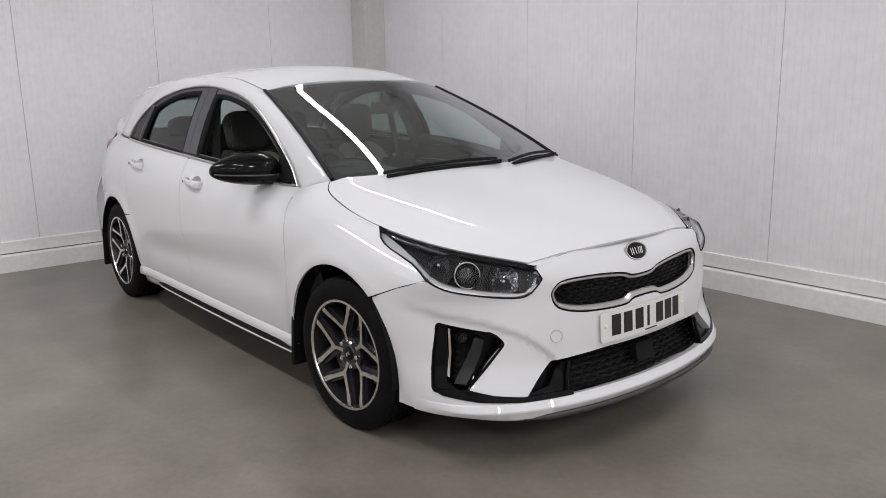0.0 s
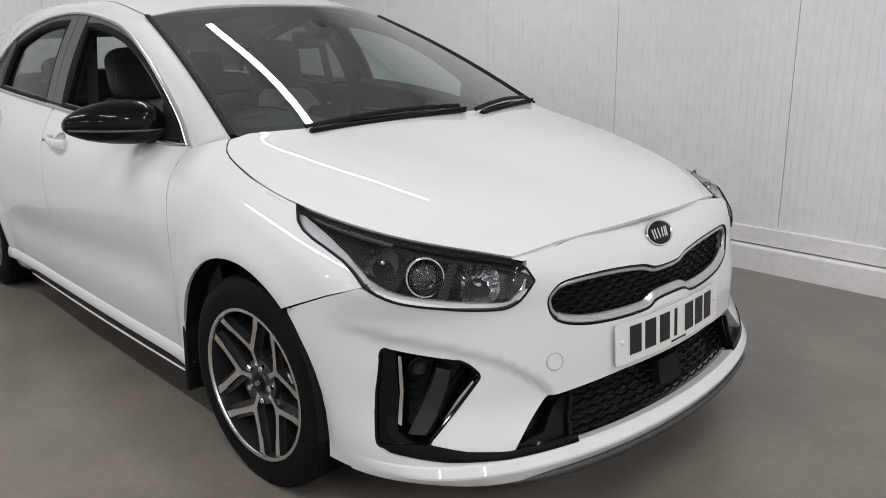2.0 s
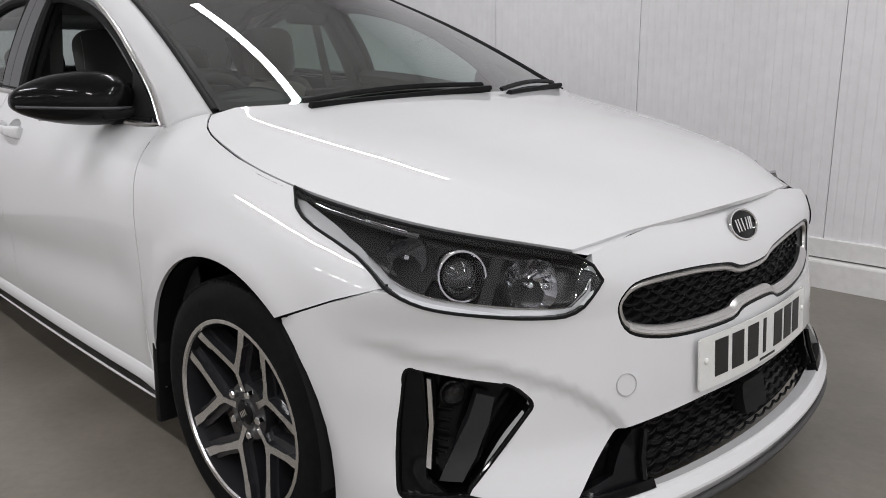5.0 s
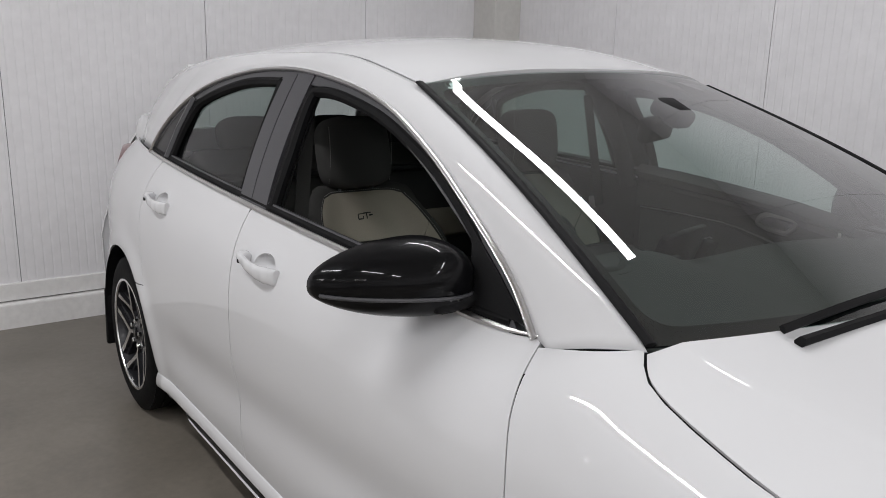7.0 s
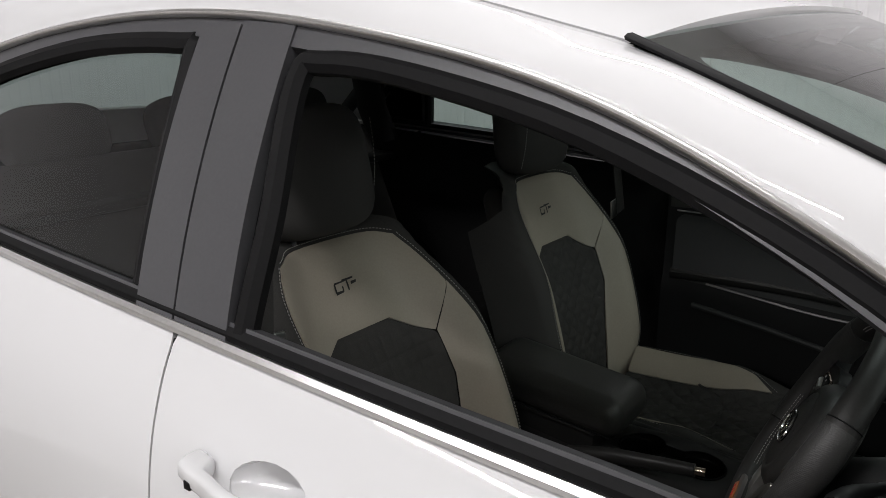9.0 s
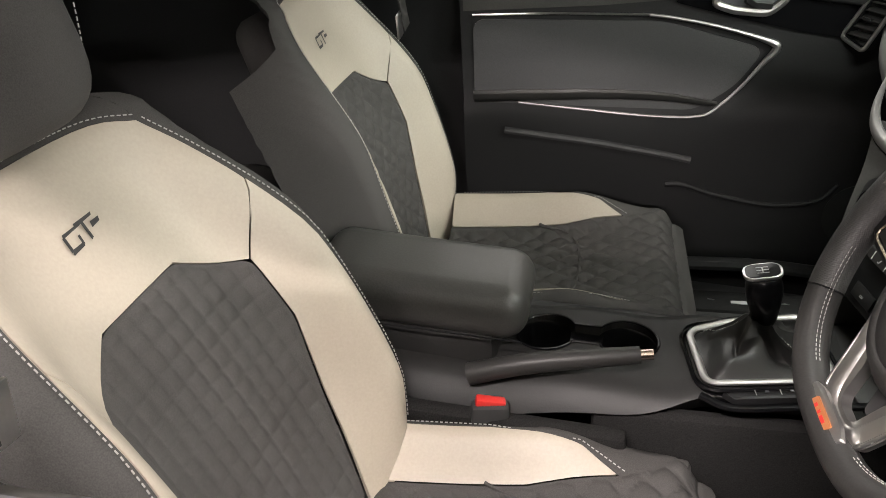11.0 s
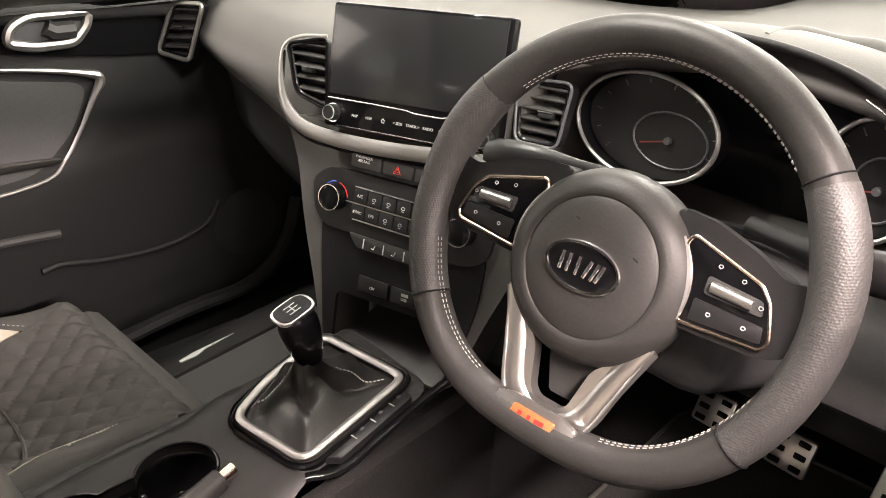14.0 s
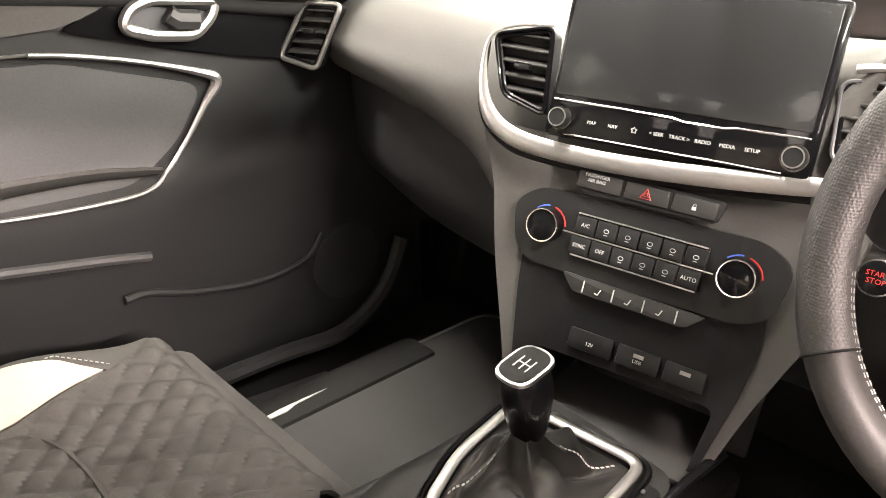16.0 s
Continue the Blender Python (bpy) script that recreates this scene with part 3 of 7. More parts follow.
    # black inner frame lips round the open windows
    for pts in ([(0.70, 0.965), (0.60, 1.06), (0.42, 1.163), (0.2, 1.245), (-0.02, 1.29), (-0.15, 1.30), (-0.185, 1.28), (-0.155, 1.13), (-0.15, 1.0)], [(-0.345, 1.02), (-0.36, 1.15), (-0.39, 1.30), (-0.42, 1.318), (-0.65, 1.308), (-0.90, 1.255), (-0.985, 1.20), (-1.04, 1.04)]):
        line = [C(q.x, q.y) + V(0, -s * 0.010, 0) for q in curve([(*p, 0) for p in pts], 5)]
        part("window_seal", tube(line, 0.016, 8), SEAL, car, "black window seal")
    # sail panel ahead of the front window
    sheet("sail_panel", [(0.80, 0.938), (0.665, 0.945), (0.60, 1.075), (0.70, 1.01)], cabin(s, 0.008), 0.03, PLASTIC, car, thick=0.02, label="black mirror foot panel")
    # roof side: from the side glass to the windscreen and the roof
    lower = [C(*q) for q in DLO]
    up = [screen_glass(s, v / 14) for v in range(14)] + [V(x, s * roof_e(x), roof_ez(x)) for x in [0.195 - 1.995 * i / 22 for i in range(23)]]
    # match both edges by length
    def along(line):
        d = [0]
        for a, b in zip(line, line[1:]):
            d.append(d[-1] + (b - a).length)
        return lambda t: V(*(float(np.interp(t * d[-1], d, [p[i] for p in line])) for i in range(3)))
    la, lb = along([V(0.865, s * 0.745, 0.915)] + lower + [V(-1.55, s * 0.715, 1.045), V(-1.90, s * 0.63, 1.045)]), along([V(1.035, s * 0.705, 0.958)] + up)
    def rail(u, v, la=la, lb=lb, s=s):
        a, b = la(u), lb(u)
        w = (b - a).length
        p = a + (b - a) * v
        o = V(0.15 if u < 0.35 else 0, s * 0.75, 0.65).normalized()
        return p + o * (0.20 * w * v * (1 - v))
    grid("roof_side", rail, 90, 10, PAINT, car, 0.004, "white roof pillar and rail")
    part("roof_seam", tube([p - V(0, 0, 0.004) for p in up[16:]], 0.0045, 6), SEAL, car, "black roof channel")
    part("windscreen_seal", tube([screen_glass(s * 0.994, v / 14, 0.003) for v in range(15)], 0.012, 8, flat=0.4, up=(0.4, 0, 0.9)), SEAL, car)

# bonnet, roof, windscreen
sq = lambda u0, v0, u1, v1: [(u0, v0), (u1, v0), (u1, v1), (u0, v1)]
sheet("bonnet", sq(-0.995, 0.02, 0.995, 0.999), bonnet_even, 0.02, PAINT, car, label="white bonnet with two crisp creases")
sheet("roof", sq(-0.985, 0.0, 0.985, 1.0), roof_skin, 0.04, PAINT, car)
sheet("windscreen", sq(-1, 0, 1, 1), screen_glass, 0.06, SCREENGLASS, car, thick=0, label="green-tinted windscreen")
band = lambda u, v: screen_glass(u, v, -0.004)
sheet("windscreen_border", [(-1, 0), (1, 0), (1, 1), (-1, 1)], band, 0.05, GLOSS, car, holes=[rounded([(-0.955, 0.045), (0.955, 0.045), (0.95, 0.955), (-0.95, 0.955)], 0.06)], thick=0)
sheet("cowl", sq(-0.92, -0.06, 0.92, 0.0), lambda u, v: screen_glass(u, v, -0.012), 0.05, PLASTIC, car, thick=0.01)
part("bonnet_backing", rbox(0.5, 1.3, 0.02, 0.005, Matrix.Translation((1.5, 0, 0.70))), PLASTIC, car)

# roof fin
part("roof_fin", blob(0.085, 0.022, 0.06, 1.0, 1.0, Matrix.Translation((-1.335, 0, 1.41)), shape=lambda c: V(c.x - max(c.z, 0) * 0.8, c.y * (1 - 0.6 * max(c.z, 0) / 0.06), c.z)), PAINT, car, "white shark fin aerial")

# tailgate, rear glass and bumper
def tail(u, v):
    y = 0.70 * u
    k = 1 - u * u
    prof = curve([(-1.78, 1.335, 0), (-1.93, 1.16, 0), (-2.02, 1.0, 0), (-2.06, 0.8, 0), (-2.08, 0.6, 0), (-2.06, 0.3, 0)], 6)
    k30 = min(max(v, 0), 0.9999) * 30
    q = prof[int(k30)].lerp(prof[int(k30) + 1], k30 - int(k30))
    w = (0.535, 0.60, 0.68, 0.74, 0.80, 0.80)
    ww = float(np.interp(v, [0, 0.2, 0.4, 0.6, 0.8, 1], w))
    return V(q.x - 0.05 * k + 0.03, ww * u, q.y - 0.03 * (1 - k) * (1 - v))
REAR = rounded([(-0.84, 0.07), (0.84, 0.07), (0.78, 0.31), (-0.78, 0.31)], 0.04)
sheet("tailgate", [(-1, 0), (1, 0), (1, 0.995), (-1, 0.995)], tail, 0.06, PAINT, car, holes=[REAR], thick=0.012, label="white tailgate and rear bumper")
sheet("rear_glass", [(-0.85, 0.06), (0.85, 0.06), (0.8, 0.34), (-0.8, 0.34)], lambda u, v: tail(u, v) + V(-0.008, 0, 0.004), 0.06, PRIVACY, car, thick=0)
part("spoiler", rbox(0.20, 0.94, 0.025, 0.012, pose(-1.80, 0, 1.322, 0, -20, 0)), PAINT, car, "white roof spoiler")
for s in (-1, 1):
    part("tail_corner", blob(0.12, 0.05, 0.085, m=pose(-1.865, s * 0.612, 1.055, 0, 20, s * 14)), PAINT, car)
    part("tail_lamp", rbox(0.24, 0.08, 0.11, 0.03, pose(-1.87, s * 0.700, 0.93, 0, 18, s * 22)), REDLENS, car, "dark red tail lamp")

# ---------- front end ----------
def th_of(x, z):
    return math.acos(min(1, max(0, (x - 1.55) / nose_a(z)) ** (1 / nose_p(z))))


arch_x = lambda z: 1.325 + math.sqrt(max(0, ARCH_R**2 - (z - 0.318) ** 2))
HLB = [(0.586, 0.682), (0.613, 0.659), (0.645, 0.634), (0.689, 0.624), (0.736, 0.625), (0.831, 0.632), (0.929, 0.642), (1.02, 0.651), (1.104, 0.661), (1.184, 0.676), (1.255, 0.694)]
hb = [(q.x, q.y) for q in curve([(*p, 0) for p in HLB], 5)]
edge = [(0.0, 0.766)] + [(math.asin(min(1, bonnet_skin(u, 1.0).y / nose_b(0.75))), bonnet_skin(u, 1.0).z - 0.003) for u in (0.2, 0.4, 0.6, 0.8, 0.97)]
right = edge[1:] + [(0.606, 0.712)] + hb[:-1] + [(th_of(x, z), z) for x, z in [(1.79, 0.6885), (1.70, 0.655), (1.63, 0.626), (1.56, 0.597)]] + [(th_of(arch_x(z), z), z) for z in (0.585, 0.57, 0.55, 0.50, 0.45, 0.40, 0.35, 0.30, 0.25, 0.215)]
bumper_o = mir(right) + [(0.0, 0.766)] + right
bumper_o = bumper_o + [(1.2, 0.218), (0.756, 0.20), (0.0, 0.19), (-0.756, 0.20), (-1.2, 0.218)]
g_half = [(0.0, 0.637), (0.06, 0.640), (0.13, 0.656), (0.28, 0.668), (0.46, 0.668), (0.52, 0.648), (0.535, 0.616), (0.505, 0.572), (0.41, 0.548), (0.28, 0.538), (0.13, 0.537), (0.07, 0.553), (0.0, 0.556)]
GRILLE = [(q.x, q.y) for q in curve([(*p, 0) for p in g_half[1:-1] + mir(g_half[1:-1])], 4, True)]
INTAKE = rounded([(-0.56, 0.385), (-0.26, 0.398), (0.26, 0.398), (0.56, 0.385), (0.74, 0.272), (0.45, 0.266), (-0.45, 0.266), (-0.74, 0.272)], 0.02)
FOG = rounded([(1.142, 0.541), (0.84, 0.503), (0.785, 0.462), (1.030, 0.316), (1.05, 0.300), (1.262, 0.298), (1.205, 0.42)], 0.024)
sheet("front_bumper", bumper_o, front, 0.02, PAINT, car, holes=[GRILLE, INTAKE, FOG, mir(FOG)], gap=0.0015, thick=0.03, label="white front bumper skin", eps=0.003)


def flange(u, v):
    q = bonnet_skin(-0.985 + 1.97 * u, 0.997)
    th = math.asin(max(-1, min(1, q.y / nose_b(0.75))))
    a, b = front(th, q.z - 0.006), q - V(0.012, 0, 0.009)
    return a + (b - a) * v
grid("bumper_flange", flange, 60, 2, PAINT, car, 0.0)


def deep(d):
    def f(th, z):
        p = front(th, z)
        n = V(math.cos(th) * 1.0, math.sin(th) * 0.7, 0).normalized()
        return p - n * d
    return f


sheet("grille_back", [(q[0] * 1.04, 0.603 + (q[1] - 0.603) * 1.05) for q in GRILLE], deep(0.035), 0.03, GLOSS, car, thick=0)
part("grille_frame", tube([deep(0.008)(q[0], q[1]) for q in GRILLE], 0.0075, 8, True), GLOSS, car)
gin = inset([Vector(q) for q in GRILLE], 0.011)
part("grille_trim", tube([deep(0.010)(q[0], q[1]) for q in gin], lambda t: 0.0065, 8, True), SATIN, car, "satin silver grille trim")
lowt = [q for q in gin if q.y < 0.585]
lowt.sort(key=lambda q: q.x)
part("grille_lip", tube([deep(0.014)(q.x, q.y - 0.002) for q in lowt], lambda t: 0.015, 8, flat=0.7), SATIN, car, "satin silver lower grille lip")
row = 0
z = 0.53
while z < 0.68:
    th = -0.56 + (0.5 if row % 2 else 0) * 0.062
    while th < 0.57:
        if inside(Vector((th, z)), gin):
            pts = [deep(0.026)(th + 0.031 * math.cos(radians(a)), z + 0.011 * math.sin(radians(a))) for a in range(200, 341, 20)]
            part("grille_mesh", tube(pts, 0.0024, 4, flat=1.6), PLASTIC, car)
        th += 0.062
    z += 0.0135
    row += 1
sheet("intake_back", [(q[0] * 1.03, 0.33 + (q[1] - 0.33) * 1.08) for q in INTAKE], deep(0.05), 0.03, GLOSS, car, thick=0)
row = 0
z = 0.275
while z < 0.39:
    th = -0.5 + (0.031 if row % 2 else 0)
    while th < 0.5:
        pts = [deep(0.035)(th + 0.031 * math.cos(radians(a)), z + 0.012 * math.sin(radians(a))) for a in range(200, 341, 28)]
        part("intake_mesh", tube(pts, 0.003, 4, flat=1.6), PLASTIC, car)
        th += 0.062
    z += 0.019
    row += 1
for s in (-1, 1):
    sheet("intake_blade", [(s * 0.47, 0.375), (s * 0.51, 0.375), (s * 0.60, 0.30), (s * 0.72, 0.282), (s * 0.70, 0.272), (s * 0.50, 0.27)], deep(0.012), 0.02, GLOSS, car, thick=0.03)
    part("intake_blade_rib", tube([deep(0.004)(s * t, z) for t, z in ((0.475, 0.372), (0.50, 0.32), (0.515, 0.28))], 0.007, 6), GLOSS, car)
sheet("radar_cover", rounded([(-0.06, 0.30), (0.065, 0.30), (0.065, 0.37), (-0.06, 0.37)], 0.012), deep(0.014), 0.02, PLASTIC, car, thick=0.03, label="matt black sensor cover")
# lower lip: a white blade, with a dark grey splitter under its middle
lip_z = spl([0, 0.5, 0.756, 1.13, 1.45], [0.206, 0.204, 0.198, 0.216, 0.212])
def lip(u, v):
    th = -1.42 + 2.84 * u
    e, zb = ease(1.42, 1.0, abs(th)), lip_z(abs(th))
    prof = [(0.0005, 0.262), (0.008 * e + 0.0005, 0.258), (0.013 * e + 0.0006, 0.246), (0.016 * e + 0.0006, 0.240), (0.016 * e + 0.0006, 0.234), (0.008 * e + 0.0006, zb + 0.006), (0.004 * e, zb), (-0.05, zb - 0.002)]
    k = min(max(v, 0), 0.9999) * 7
    q = [a + (b - a) * (k - int(k)) for a, b in zip(prof[int(k)], prof[int(k) + 1])]
    return deep(-q[0])(th, q[1])
lip_bm = bmesh.new()
rows = [[lip_bm.verts.new(lip(i / 96, j / 7)) for j in range(8)] for i in range(97)]
for ra, rb in zip(rows, rows[1:]):
    for j in range(7):
        lip_bm.faces.new((ra[j], rb[j], rb[j + 1], ra[j + 1]))
part("front_lip", lip_bm, PAINT, car, "white lower lip with a sharp forward edge", sharp=24)
DARKFIN = mat("dark_vane", (0.018, 0.018, 0.019), 0.35, spec=0.4, grain=0.1, size=250)
SPLIT = mat("grey_splitter", (0.055, 0.054, 0.054), 0.45, spec=0.3, grain=0.1, size=250, bump=0.1)
def splitter(u, v):
    th = -0.775 + 1.55 * u
    e = ease(0.775, 0.60, abs(th))
    q = [(0.008, 0.212), (0.014 * e + 0.006, 0.209), (0.010 * e + 0.006, 0.194), (0.002, 0.184), (-0.05, 0.180)][min(int(v * 4 + 0.5), 4)]
    return deep(-q[0])(th, 0.200 + (q[1] - 0.200) * e)
grid("splitter", splitter, 50, 4, SPLIT, car, 0.006, "dark grey plastic splitter edge")
def fog_at(s):
    d = lambda k: [(s * q[0], q[1]) for q in k]
    sheet("fog_recess", [(s * (1.03 + (q[0] - 1.03) * 1.04), 0.415 + (q[1] - 0.415) * 1.04) for q in FOG], deep(0.075), 0.03, GLOSS, car, thick=0, label="gloss black fog lamp recess")
    part("fog_frame", tube([deep(0.004)(s * q[0], q[1]) for q in FOG], 0.005, 8, True), GLOSS, car)
    wall = bmesh.new()
    a = [wall.verts.new(deep(0.0)(s * q[0], q[1])) for q in FOG]
    b = [wall.verts.new(deep(0.08)(s * q[0], q[1])) for q in FOG]
    for i in range(len(FOG)):
        wall.faces.new((a[i], a[(i + 1) % len(FOG)], b[(i + 1) % len(FOG)], b[i]))
    part("fog_wall", wall, GLOSS, car)
    sheet("fog_column", d([(1.140, 0.534), (1.090, 0.528), (1.112, 0.43), (1.155, 0.335), (1.10, 0.306), (1.252, 0.304), (1.198, 0.42)]), deep(0.008), 0.025, GLOSS, car, thick=0.02, label="gloss black upright beside the running light")
    sheet("light_bar", d([(1.084, 0.518), (1.072, 0.516), (1.092, 0.43), (1.134, 0.348), (1.148, 0.352), (1.106, 0.43)]), deep(0.010), 0.02, SATIN, car, thick=0.012, label="slim silver running light")
    c = deep(0.045)(s * 1.022, 0.478)
    fm_ = basis(c, (-0.55 * s, 0.85, 0), (0, 0, 1))
    fog = part("fog_lamp", lathe([(0.027, -0.01), (0.027, 0.006), (0.023, 0.008), (0.021, 0.002), (0.010, -0.004), (0.0, -0.005)], 28, fm_), GLOSS, car, "small round fog lamp")
    part("fog_lens", blob(0.019, 0.019, 0.008, m=fm_ @ Matrix.Translation((0, 0, 0.001)), nu=20, nv=10), LENS, fog)
    for k in range(5):
        part("recess_rib", tube([deep(0.055)(s * (1.085 + 0.012 * k), 0.445 - 0.021 * k), deep(0.05)(s * (1.035 + 0.014 * k), 0.443 - 0.021 * k)], 0.0025, 4), PLASTIC, car)
    sheet("fog_fin", d([(0.945, 0.484), (0.895, 0.474), (0.925, 0.425), (0.985, 0.365), (1.05, 0.322), (1.125, 0.324), (1.05, 0.38), (0.985, 0.435)]), deep(0.022), 0.02, DARKFIN, car, thick=0.04, label="curved dark grey air vane")
    sheet("bumper_blade", d([(1.256, 0.307), (1.04, 0.314), (0.90, 0.293), (0.755, 0.281), (0.49, 0.282), (0.49, 0.263), (0.768, 0.263), (1.0, 0.272), (1.205, 0.290)]), deep(-0.004), 0.02, GLOSS, car, thick=0.025, label="gloss black bumper blade")
for s in (-1, 1):
    fog_at(s)

# badge and plate
def badge(name, m, w, parent):
    ov = [(w / 2 * math.cos(2 * math.pi * i / 32), w * 0.29 * math.sin(2 * math.pi * i / 32)) for i in range(32)]
    b = part(name, prism(ov, 0.004, m, 0.0015), GLOSS, parent, "oval badge with chrome rim")
    ring = part("badge_rim", tube([m @ V(q[0], q[1], 0.004) for q in ov], w * 0.028, 6, True), CHROME, b if parent is car else parent)
    for dx, ww in ((-0.27, 0.05), (-0.17, 0.05), (-0.04, 0.045), (0.10, 0.05), (0.20, 0.05), (0.27, 0.05)):
        part("badge_stroke", rbox(w * ww, w * 0.24, 0.002, 0.0005, m @ pose(w * dx, 0, 0.005, 0, 0, -14 if dx > 0.05 else 0)), CHROME, b if parent is car else parent)
    return b
badge("badge", basis((2.068, 0, 0.716), (0, 1, 0), (-0.45, 0, 0.9)), 0.118, car)
pm = basis((2.142, 0, 0.474), (0, 1, 0), (-0.06, 0, 1))
bend = lambda y: -0.30 * y * y
def on_plate(x, y, out=0.0):
    return pm @ V(x, y, out + bend(x))
def at_plate(x, y, out):
    return pm @ Matrix.Translation((x, y, out + bend(x))) @ Matrix.Rotation(math.atan(0.6 * x), 4, "Y")
plate = sheet("number_plate", rounded([(-0.26, -0.0555), (0.26, -0.0555), (0.26, 0.0555), (-0.26, 0.0555)], 0.010), lambda x, y: on_plate(x, y, 0.0), 0.025, PLATE, car, thick=0.004, label="white number plate with black bars")
part("plate_backing", rbox(0.40, 0.08, 0.02, 0.005, pm @ Matrix.Translation((0, 0, -0.024))), PLASTIC, car)
for x0 in (-0.186, -0.124, -0.060, -0.006, 0.066, 0.126, 0.184):
    part("plate_bar", rbox(0.014 if abs(x0 + 0.006) < 0.01 else 0.046, 0.078, 0.001, 0, at_plate(x0, 0.004, 0.0008)), INK, plate, smooth=False)
part("plate_bar", rbox(0.075, 0.005, 0.001, 0, at_plate(0.01, -0.047, 0.0008)), INK, plate, smooth=False)
for x0 in (-0.238, 0.238):
    part("plate_screw", blob(0.007, 0.007, 0.004, m=at_plate(x0, 0.006, 0.0005), nu=12, nv=6), PLATE, plate)
part("tow_cover", tube([deep(-0.001)(-0.528 + 0.030 * math.cos(a / 24 * 2 * math.pi), 0.474 + 0.022 * math.sin(a / 24 * 2 * math.pi)) for a in range(24)], 0.0012, 4, True), mat("seam_grey", (0.45, 0.45, 0.46), 0.5), car)

# head lamps
def lamp_skin(s, d=0.0):
    top = along_line([V(1.468, 0.763, 0.832)] + [V(bon_x(v) + 0.004, bon_y(v) + 0.004, bon_z(v) - 0.006) for v in (0.55, 0.6, 0.7, 0.8, 0.9, 1.0)] + [front(0.606, 0.712), front(0.586, 0.682)])
    bot = along_line([V(1.468, 0.763, 0.83)] + [V(x, body_y(x, z), z) for x, z in HL_LOW[1:-1]] + [front(*q) for q in hb[::-1]])
    def f(u, v):
        a, b = bot(u), top(u)
        p = a + (b - a) * v
        w = (b - a).length
        o = V(0.6, 0.6, 0.25).normalized()
        p = p + o * (0.22 * w * v * (1 - v) * 1.0 - d)
        return V(p.x, s * p.y, p.z)
    return f


def along_line(line):
    d = [0]
    for a, b in zip(line, line[1:]):
        d.append(d[-1] + (b - a).length)
    return lambda t: V(*(float(np.interp(t * d[-1], d, [p[i] for p in line])) for i in range(3)))


